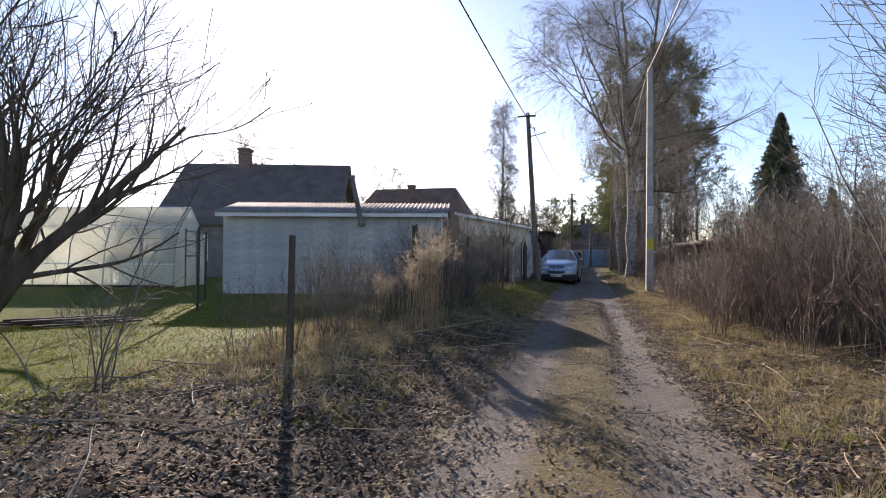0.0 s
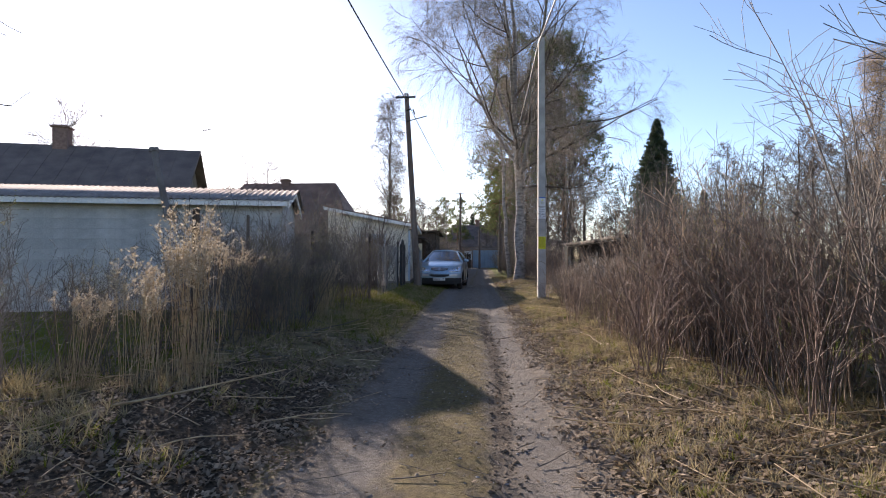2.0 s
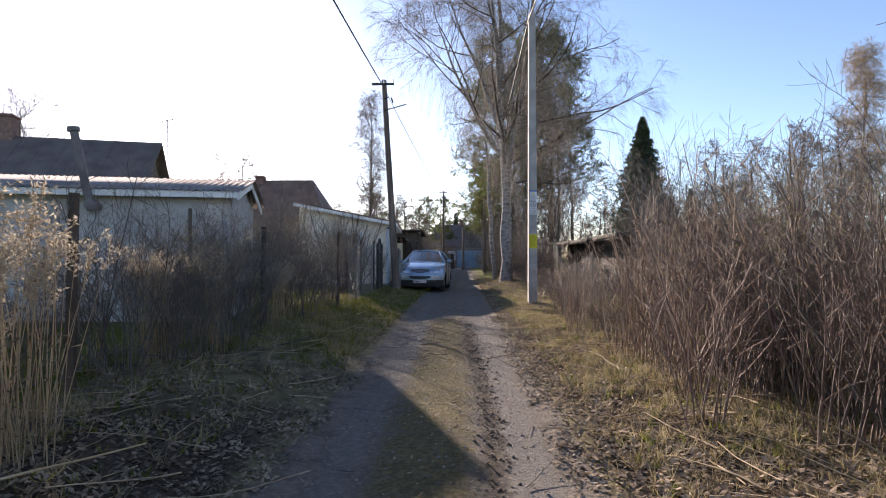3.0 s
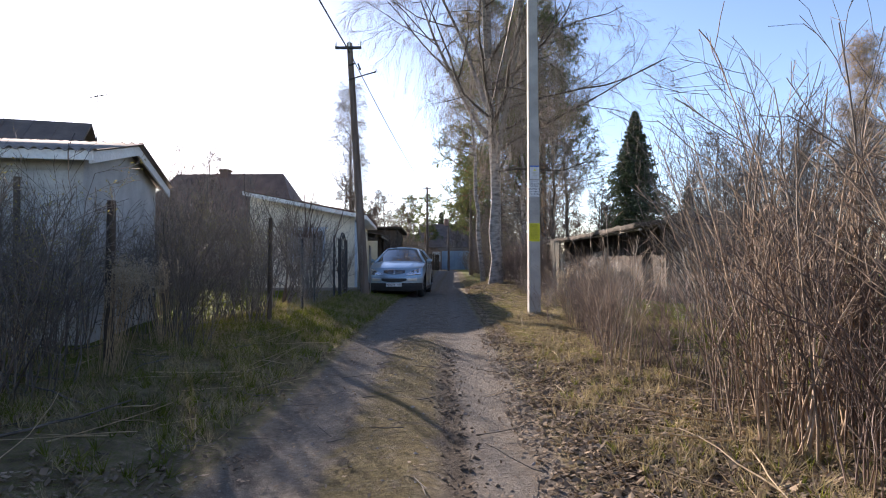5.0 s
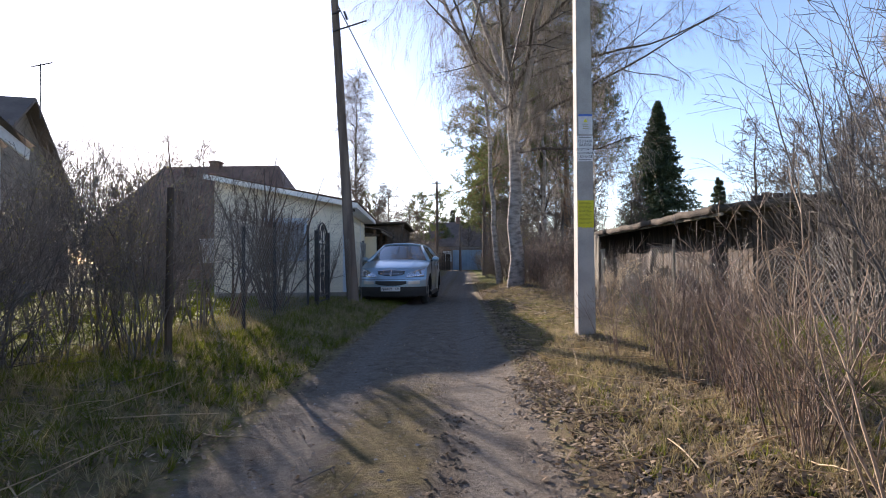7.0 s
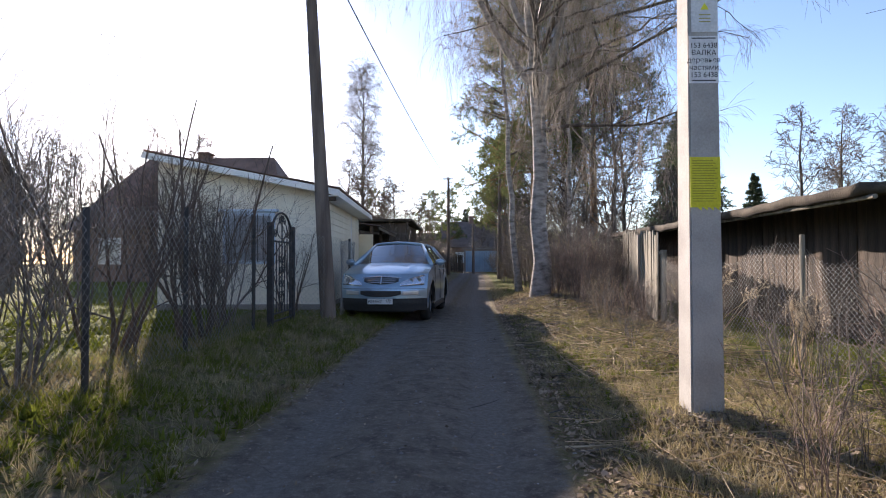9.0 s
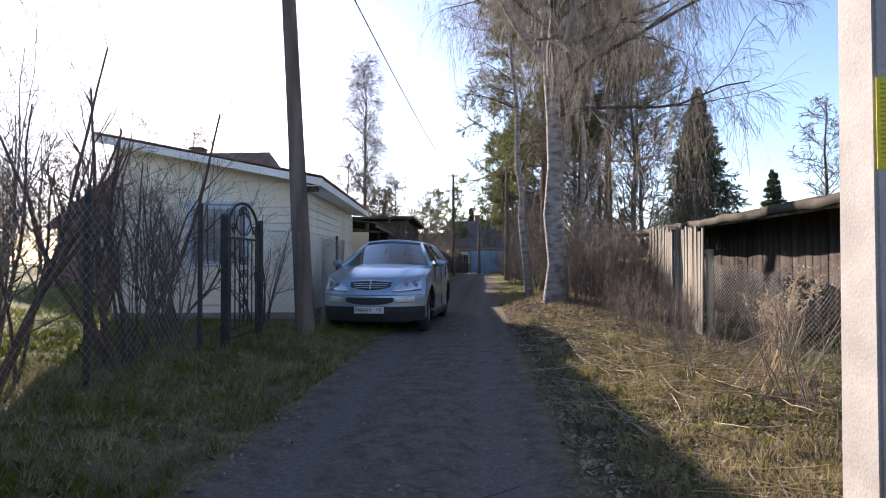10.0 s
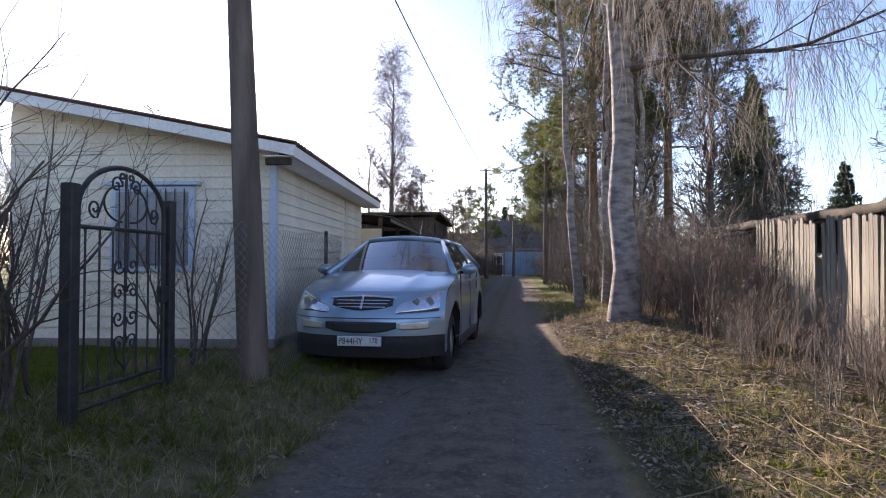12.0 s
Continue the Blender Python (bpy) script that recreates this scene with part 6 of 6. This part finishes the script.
def spread_copies(kinds, spots, r):
    """The first spots take the kinds themselves, the rest take copies."""
    for i, (x, y, s) in enumerate(spots):
        k = kinds[i % len(kinds)]
        m = pose(x, y, float(gz(x, y)), r.normal(0, 3), r.normal(0, 3), r.uniform(0, 360))
        o = k if i < len(kinds) else copy_thing(k, m)
        o.matrix_basis = m
        o.scale = (s * r.uniform(0.92, 1.08), s * r.uniform(0.92, 1.08), s)


def strip(r, x0, x1, y0, y1, n, s0, s1):
    return [(r.uniform(x0, x1), y0 + (y1 - y0) * (i + r.uniform(0, 1)) / n, r.uniform(s0, s1)) for i in range(n)]


def lower(spots):
    """The thicket thins down towards the concrete pole."""
    return [(x, y, s * (1 - 0.18 * float(smooth(12.5, 16.0, y)))) for x, y, s in spots]


def shrubs():
    r = np.random.default_rng(80)
    red = [plant("bare_shrub", "leafless thicket shrub with reddish-brown canes", "shrub", shrub_parts(100 + i, 2.2, 13, 0.24, STEM_RED, 0.0115, 5, 2, 0.02, None, 0.085, 1.4), 0, 0, 0, "roadside thicket") for i in range(5)]
    spread_copies(red, strip(r, 2.6, 3.9, 8.5, 13.4, 8, 0.6, 1.0) + lower(strip(r, 1.95, 2.6, 9.6, 20.2, 14, 0.45, 0.75)) + strip(r, 2.7, 3.9, 8.2, 13.5, 9, 0.6, 0.95) + strip(r, 2.75, 3.5, 6.4, 13.6, 9, 0.5, 1.0) + strip(r, 3.6, 5.2, 4.5, 13.0, 8, 0.7, 1.15) + strip(r, 2.3, 3.0, 17.0, 20.2, 6, 0.35, 0.55) + strip(r, 2.9, 4.6, 30.8, 38, 14, 0.7, 1.0) + strip(r, 2.6, 3.9, 30.2, 33.6, 10, 0.5, 0.85) + strip(r, 3.3, 3.9, 27.2, 31.0, 5, 0.26, 0.42) + strip(r, 3.3, 4.2, 24, 27, 2, 0.25, 0.4) + strip(r, -4.4, -3.0, 8.5, 16, 7, 0.4, 0.65), r)
    # canes coloured paler than the reddish ones, as if sunlit
    tan = [plant("bare_shrub", "loose leafless shrub with straight tan canes in a sunlit tone", "shrub", shrub_parts(150 + i, 2.3, 9, 0.22, STEM_SUNLIT_TAN, 0.012, 4, 2, 0.02, None, 0.075, 1.4), 0, 0, 0, "roadside thicket") for i in range(4)]
    spread_copies(tan, strip(r, 2.7, 3.9, 7.5, 13.4, 8, 0.55, 1.0) + lower(strip(r, 2.0, 2.8, 11.0, 19.6, 9, 0.5, 0.85)) + strip(r, 2.6, 3.6, 11.0, 14.5, 9, 0.8, 1.1) + lower(strip(r, 2.35, 3.1, 13.4, 19.6, 7, 0.5, 0.85)) + strip(r, 3.0, 4.6, 12.2, 15.0, 5, 0.7, 1.1) + strip(r, 3.05, 3.45, 27.2, 30.2, 6, 0.22, 0.4), r)
    grey = [plant("bare_shrub", "tangled leafless grey-brown roadside shrub", "shrub", shrub_parts(110 + i, 2.0, 14, 0.3, STEM_GREY, 0.0085, 8, 5, 0.02, BUD_GREEN if i == 2 else None, 0.10), 0, 0, 0, "roadside thicket") for i in range(5)]
    spread_copies(grey, strip(r, -4.2, -2.7, 11, 20, 26, 0.7, 1.05) + strip(r, -4.0, -2.9, 6.2, 11, 9, 0.4, 0.7) + strip(r, 4.2, 7.0, 2.5, 12, 16, 0.9, 1.4) + strip(r, 3.0, 4.2, 6, 12.5, 9, 0.7, 1.1)
                  + strip(r, 2.9, 4.4, 31, 37, 10, 0.7, 1.0) + strip(r, -5.5, -2.9, 41.5, 72, 30, 1.0, 1.6) + strip(r, 2.6, 4.5, 40, 66, 16, 0.8, 1.4) + strip(r, 2.75, 3.3, 28.5, 30.8, 4, 0.35, 0.6) + strip(r, -8, 9, 77.5, 80, 14, 1.4, 2.2) + strip(r, 1.8, 2.6, 44, 70, 10, 0.7, 1.2) + strip(r, -3.3, -2.2, 46, 72, 10, 0.8, 1.3) + strip(r, 2.9, 5.4, 33, 42, 16, 0.95, 1.35), r)
    tall = [plant("tall_bush", "tall bare bush with arching upright branches", "bush", shrub_parts(120 + i, 4.3, 10, 0.28, STEM_GREY, 0.0185, 8, 5, 0.0, BUD_GREEN if i == 1 else None, 0.07, 1.5), 0, 0, 0, "tall bushes") for i in range(4)]
    spread_copies(tall, [(5.2, 5.0, 1.4), (4.0, 5.6, 1.1), (5.6, 10.0, 1.0), (4.8, 6.4, 1.35), (5.7, 6.1, 1.3), (4.4, 7.2, 1.25), (6.2, 8.8, 1.4), (3.3, 13.4, 0.62), (4.6, 15.4, 0.62), (3.2, 11.0, 0.58), (3.5, 8.4, 0.8), (5.4, 20.6, 0.85), (4.8, 19.4, 0.75), (6.0, 21.2, 0.9), (3.4, 6.4, 0.8), (4.3, 17.6, 0.75), (5.0, 18.6, 0.85), (5.8, 19.6, 0.9), (4.9, 16.4, 0.7), (6.4, 18.4, 0.95), (7.0, 20.0, 0.95), (4.6, 5.6, 1.15), (5.6, 7.6, 1.2), (4.9, 10.2, 0.75), (6.4, 11.0, 1.1), (7.2, 6.0, 1.25), (5.6, 14.0, 0.7), (8.2, 14.0, 1.0), (9.0, 9.5, 1.2), (10.5, 18.0, 1.0), (12, 23, 1.1), (13.5, 17.0, 1.1)]
                  + [(-6, 19.6, 0.62), (-8, 20.4, 0.70), (-7.8, 26, 0.90), (-5.6, 22.4, 0.70), (-3.5, 21.4, 0.63), (-5.2, 21, 0.70), (-3.2, 24.2, 0.58), (-4.9, 23.6, 0.75), (-6.2, 22.5, 0.75), (-5.8, 25.2, 0.90), (-7.5, 24, 0.88), (-3.6, 20.6, 0.53), (-8.5, 28.5, 1.00), (-3.7, 25.9, 0.62), 
                     (2.7, 41, 0.9), (2.6, 44, 1.0), (2.8, 48, 1.1), (3.1, 52, 1.2), (2.9, 36.6, 0.8), (3.0, 57, 1.2), (-5.5, 38, 0.8), (-6.5, 42, 0.9), (-7.0, 33.5, 0.9), (-11.5, 22.5, 0.8), (-8.2, 21.6, 0.7)], r)
    dark = [plant("garden_bush", "old bare garden bush with thick dark forking stems", "bush", shrub_parts(170 + i, 3.3, 8, 0.34, TWIG_DARK, 0.030, 7, 6, 0.03, None, 0.09), 0, 0, 0, "garden bushes") for i in range(3)]
    spread_copies(dark, [(-3.3, 24.3, 0.9), (-3.6, 25.0, 0.85), (-3.7, 23.0, 0.95), (-3.9, 26.4, 0.7), (-3.15, 27.6, 0.6)], r)
    stalk = [plant("dry_stalks", "clump of tall straw-coloured dead stalks with fluffy seed heads", "dead weeds", stalk_parts(130 + i, 1.55, 26), 0, 0, 0, "dead weed clumps") for i in range(4)]
    spread_copies(stalk, [(-2.42, 8.8, 0.98), (-2.75, 8.6, 0.7), (-2.55, 9.25, 0.9), (-3.3, 11.8, 0.8), (-2.9, 12.6, 0.75), (-2.8, 14.6, 0.7), (-3.1, 16.2, 0.7),
                          (3.3, 24.4, 0.55), (3.6, 22.6, 0.5), (3.0, 19.9, 0.45)] + strip(r, -4.6, -3.2, 11, 17, 4, 0.6, 0.8) + strip(r, -4.0, -2.9, 8.4, 15.5, 5, 0.42, 0.62), r)
    lean = plant("dry_stalks", "leaning clump of broken straw-coloured stalks with a pale plume", "dead weeds", stalk_parts(139, 1.9, 9), 2.75, 23.6, 0, "dead weed clumps")
    lean.matrix_basis = pose(2.75, 23.6, 0.12, -16, 52, 20)
    thin = [plant("sapling", "thin bare saplings at the edge of the lawn", "sapling", shrub_parts(140 + i, 1.35, 6, 0.22, STEM_GREY, 0.008, 5, 3), 0, 0, 0, "lawn-edge saplings") for i in range(3)]
    spread_copies(thin, [(-4.1, 3.95, 1.0), (-4.5, 4.4, 0.8), (-3.75, 5.5, 0.7), (-3.4, 6.1, 0.8), (-3.6, 6.4, 0.8), (-5.6, 3.4, 0.7), (-4.4, 8.6, 0.9), (2.7, 4.6, 0.6), (3.0, 5.3, 0.8), (2.6, 19.4, 0.6), (2.75, 22.6, 0.7), (3.0, 23.4, 0.8), (2.5, 24.3, 0.6), (3.1, 21.6, 0.9), (3.5, 20.5, 1.0)] + strip(r, 2.45, 3.7, 20, 28.5, 15, 0.4, 0.75), r)


shrubs()


# ---- ground cover ----
def ground_cover():
    r = np.random.default_rng(90)

    def place(n, x0, x1, y0, y1):
        x, y = r.uniform(x0, x1, n), r.uniform(y0, y1, n)
        return np.stack([x, y, gz(x, y)], -1)

    def leaves(n, x0, x1, y0, y1, size, keep=None):
        c = place(n, x0, x1, y0, y1)
        if keep is not None:
            c = c[keep(c)]
        n = len(c)
        a = r.uniform(0, 6.283, n)
        t = r.normal(0, 0.35, (n, 2))
        u = np.stack([np.cos(a), np.sin(a), t[:, 0]], -1)
        w = np.stack([-np.sin(a), np.cos(a), t[:, 1]], -1)
        s = size * r.uniform(0.5, 1.3, (n, 1))
        c = c + (0, 0, 0.008) + np.abs(r.normal(0, 0.008, (n, 1))) * (0, 0, 1)
        curl = np.array([0, 0, 1]) * s * r.uniform(-0.1, 0.5, (n, 1))
        v = np.stack([c - u * s, c + w * s * 0.55 + curl * 0.5, c + u * s + curl, c - w * s * 0.55], 1).reshape(-1, 3)
        return v, np.arange(len(v)).reshape(-1, 4)

    def clumped(c):
        return (ripple(c[:, 0], c[:, 1], 3.1) + 0.6 * ripple(c[:, 1], c[:, 0], 7.7)) > r.normal(-0.05, 0.25, len(c))

    ob = array_object("fallen_leaves", *join([leaves(34000, -4.2, -0.95, 1.2, 13, 0.025, clumped), leaves(16000, -4.6, -1.1, 1.2, 9, 0.02), leaves(12000, 0.95, 3.4, 1.5, 19, 0.026), leaves(34000, 0.8, 3.4, 1.2, 19, 0.024, clumped), leaves(17000, 1.2, 3.0, 1.2, 19.5, 0.026), leaves(3600, -1.3, 1.0, 1.5, 18, 0.018, clumped), leaves(5000, -1.3, 0.9, 1.2, 5.5, 0.022, clumped), leaves(6000, 1.0, 3.2, 1.2, 8, 0.03), leaves(1500, -1.3, 1.05, 18, 33, 0.015),
                                              leaves(15000, -3.6, -1.2, 13, 28, 0.022, clumped), leaves(16000, 1.0, 3.8, 18, 34, 0.022, clumped), leaves(9000, 0.95, 3.4, 18, 24, 0.022), leaves(16000, 0.95, 3.6, 22, 34, 0.021), leaves(9000, 1.5, 4.0, 26, 34.5, 0.03)]), LEAF_DRY, None, False)
    tagged(ob, "brown and grey fallen leaves littering the verges", "leaves", kind="stuff")

    def blades(n, x0, x1, y0, y1, length, width, per, spread, keep=None):
        c = place(n, x0, x1, y0, y1)
        if keep is not None:
            c = c[keep(c)]
        c[:, 2] -= 0.01
        way = np.tile((0, 0, 1.0), (len(c), 1)) + r.normal(0, 0.35, (len(c), 3)) * (1, 1, 0)
        return tuft(c, way, length, width, per, spread, r)

    right = lambda c: (c[:, 0] > 1.25 + 0.2 * ripple(c[:, 0], c[:, 1], 2.3)) & clumped(c)
    ob = array_object("dry_grass", *join([blades(9000, 1.15, 4.5, 1.5, 20, 0.15, 0.007, 7, 0.6, right), blades(3000, 1.3, 3.2, 18.5, 22.5, 0.10, 0.006, 7, 0.7), blades(2300, 1.15, 3.7, 20, 27, 0.10, 0.006, 7, 0.8), blades(2200, 1.2, 4.6, 19, 33, 0.17, 0.007, 7, 0.6, right),
                                          blades(4500, -4.0, -1.3, 13, 28, 0.15, 0.007, 7, 0.6), blades(2600, -4.6, -1.6, 4, 18, 0.16, 0.007, 7, 0.6, clumped), blades(1500, -4.4, -2.4, 4.5, 10, 0.2, 0.007, 7, 0.5, clumped),
                                          blades(1800, 1.0, 3.4, 30, 42, 0.16, 0.009, 6, 0.6, clumped), blades(9000, 1.0, 3.6, 2, 20, 0.09, 0.006, 6, 0.8, lambda c: c[:, 0] > 1.05 + 0.5 * r.random(len(c)))]), BLADE_DRY, None, False)
    tagged(ob, "matted pale dry grass along the lane", "grass", kind="stuff")
    left = lambda c: (c[:, 0] < -1.25 + 0.15 * ripple(c[:, 0], c[:, 1], 2.3)) & clumped(c)
    ob = array_object("green_grass", *join([blades(6500, -3.6, -1.3, 12.5, 28, 0.15, 0.007, 7, 0.5, left), blades(9000, -9, -3.2, 2.5, 12, 0.055, 0.007, 5, 0.6), blades(9000, 1.3, 3.5, 19, 31, 0.06, 0.008, 8, 0.7, right),
                                            blades(6000, 4.0, 9, 4, 24, 0.09, 0.009, 5, 0.6), blades(6000, 3.0, 6.5, 13.5, 24, 0.075, 0.008, 6, 0.6), blades(1500, 1.3, 3.4, 3, 19, 0.11, 0.007, 9, 0.5, clumped), blades(7000, -13, -3.6, 18, 31, 0.11, 0.01, 5, 0.6), blades(3500, 1.1, 3.4, 21, 32, 0.06, 0.007, 6, 0.8), blades(900, -2.6, -1.2, 28, 34, 0.14, 0.008, 6, 0.5), blades(900, -3.6, -1.3, 35, 50, 0.16, 0.012, 6, 0.5),
                                            blades(700, -3.0, -1.6, 3.5, 12, 0.10, 0.008, 6, 0.5, clumped)]), BLADE_GREEN, None, False)
    tagged(ob, "fresh green spring grass", "grass", kind="stuff")
    ob = array_object("leafy_weeds", *join([blades(1500, -3.4, -1.35, 17.6, 21.6, 0.10, 0.045, 5, 0.9, left), blades(500, -7.5, -4.0, 22.5, 27, 0.12, 0.05, 5, 0.9, clumped), blades(1100, 1.4, 2.8, 20.0, 28, 0.07, 0.03, 5, 1.0, right)]), BLADE_GREEN, None, False)
    tagged(ob, "low leafy green weeds sprouting along the verges", "weeds", kind="stuff")
    mid = lambda c: (np.abs(c[:, 0] - lane_mid(c[:, 1])) < 0.34 + 0.1 * ripple(c[:, 0], c[:, 1], 4)) & clumped(c)
    ob = array_object("lane_moss", *blades(8000, -0.6, 0.5, 1.5, 19, 0.022, 0.006, 5, 0.9, mid), leafy(material("lane_moss_blade", (0.14, 0.12, 0.035), (0.26, 0.21, 0.08), 3, 30, 0.9, 0, island=True, vary=0.25), 0.3), None, False)
    tagged(ob, "short mossy grass on the crown of the lane", "grass", kind="stuff")

    # fallen stalks and sticks
    def sticks(n, x0, x1, y0, y1, ln, rad):
        c = place(n, x0, x1, y0, y1)
        a = r.uniform(0, 6.283, n)
        way = np.stack([np.cos(a), np.sin(a), r.normal(0.03, 0.06, n)], -1)
        c[:, 2] += 0.015
        p = wander(c, way, ln * r.uniform(0.4, 1.2, n), 6, 0.07, 0.0, r)
        p[:, :, 2] = np.maximum(p[:, :, 2], gz(p[:, :, 0], p[:, :, 1]) + 0.008)
        return tubes(p, rad * r.uniform(0.6, 1.3, (n, 1)) * np.linspace(1, 0.5, 6)[None], 4)

    ob = array_object("fallen_stalks", *join([sticks(330, 1.35, 3.6, 3, 20, 0.9, 0.006), sticks(320, 1.4, 4.0, 19.5, 30, 0.7, 0.0045), sticks(160, -3.6, -1.4, 2.5, 18, 0.7, 0.005), sticks(50, 2.0, 3.4, 22.5, 26, 1.2, 0.006)]), STALK, None, True)
    tagged(ob, "broken straw-coloured stalks lying on the verge", "dead stalks", kind="stuff")
    ob = array_object("fallen_twigs", *join([sticks(260, -3.4, 2.8, 1.5, 30, 0.35, 0.004), sticks(120, 2.6, 4.5, 4, 30, 0.8, 0.007), sticks(1100, 1.3, 3.7, 19, 33, 0.45, 0.0035), sticks(700, 1.5, 3.9, 26, 33, 0.6, 0.005), sticks(60, -4.2, -2.2, 2, 20, 1.0, 0.008)]), STEM_GREY, None, True)
    tagged(ob, "small dark twigs scattered on the ground", "twigs", kind="stuff")
    # long fallen canes across the verge
    for x, y, a, ln in ((1.75, 7.3, -38, 2.3), (1.9, 7.2, -44, 2.0), (2.0, 6.9, -30, 1.9), (2.2, 7.6, 15, 1.6), (1.55, 17.6, 5, 1.4), (1.7, 17.2, -25, 1.2), (2.3, 25.2, 28, 1.8), (2.2, 24.8, 24, 1.6), (-3.6, 3.4, -8, 1.8), (-3.9, 3.1, 10, 1.6), (-2.6, 8.0, 25, 1.3), (1.0, 20.6, -4, 1.2)):
        r2 = np.random.default_rng(int(abs(x * 1000 + y * 77)))
        way = np.array([[math.cos(radians(a)), math.sin(radians(a)), 0.10 if a > 10 else 0.03]])
        p = wander(np.array([[x, y, float(gz(x, y)) + 0.02]]), way, np.array([ln]), 9, 0.04, 0.0, r2)
        p[:, :, 2] = np.maximum(p[:, :, 2], gz(p[:, :, 0], p[:, :, 1]) + 0.01)
        v, q = tubes(p, np.full((1, 9), 0.010) * np.linspace(1.2, 0.4, 9)[None], 5)
        tagged(array_object("fallen_cane", v, q, STALK), "long pale dead cane lying across the verge", "dead cane", "fallen canes")
    # churned clods along the rut
    k = 1300
    y = r.uniform(6, 18, k)
    x = lane_mid(y) + 0.42 + 0.05 * np.sin(y * 0.7) + r.normal(0, 0.075, k)
    c = np.stack([x, y, gz(x, y)], -1)
    tetra = np.array([(1, 0, 0), (0, 1, 0), (-1, 0, 0), (0, -1, 0), (0, 0, 0.7), (0, 0, -0.5)], float)
    tetra_f = np.array([(0, 1, 4), (1, 2, 4), (2, 3, 4), (3, 0, 4), (1, 0, 5), (2, 1, 5), (3, 2, 5), (0, 3, 5)])
    v = c[:, None, :] + tetra[None] * (0.005 + 0.02 * r.random((k, 1, 1)) ** 2) * r.uniform(0.5, 1.4, (k, 6, 1))
    f = (np.arange(k)[:, None, None] * 6 + tetra_f[None]).reshape(-1, 3)
    tagged(array_object("rut_clods", v.reshape(-1, 3), f, CLOD, None, True), "crumbled dark earth churned up along a wheel rut", "earth", kind="stuff")
    # stones in the lane
    c = place(2600, -1.3, 1.1, 1.5, 34)
    oct_v = np.array([(1, 0, 0), (0, 1, 0), (-1, 0, 0), (0, -1, 0), (0, 0, 0.7), (0, 0, -0.5)], float)
    oct_f = np.array([(0, 1, 4), (1, 2, 4), (2, 3, 4), (3, 0, 4), (1, 0, 5), (2, 1, 5), (3, 2, 5), (0, 3, 5)])
    s = 0.006 + 0.016 * r.random((len(c), 1, 1)) ** 3
    a = r.uniform(0, 6.283, len(c))
    rot = np.stack([np.stack([np.cos(a), -np.sin(a), 0 * a], -1), np.stack([np.sin(a), np.cos(a), 0 * a], -1), np.stack([0 * a, 0 * a, 1 + 0 * a], -1)], 1)
    v = c[:, None, :] + np.einsum("nij,kj->nki", rot, oct_v * (1, 0.75, 0.8)) * s * r.uniform(0.7, 1.3, (len(c), 6, 1))
    f = (np.arange(len(c))[:, None, None] * 6 + oct_f[None]).reshape(-1, 3)
    tagged(array_object("lane_stones", v.reshape(-1, 3), f, STONE, None, False), "small grey stones trodden into the dirt lane", "stones", kind="stuff")


ground_cover()
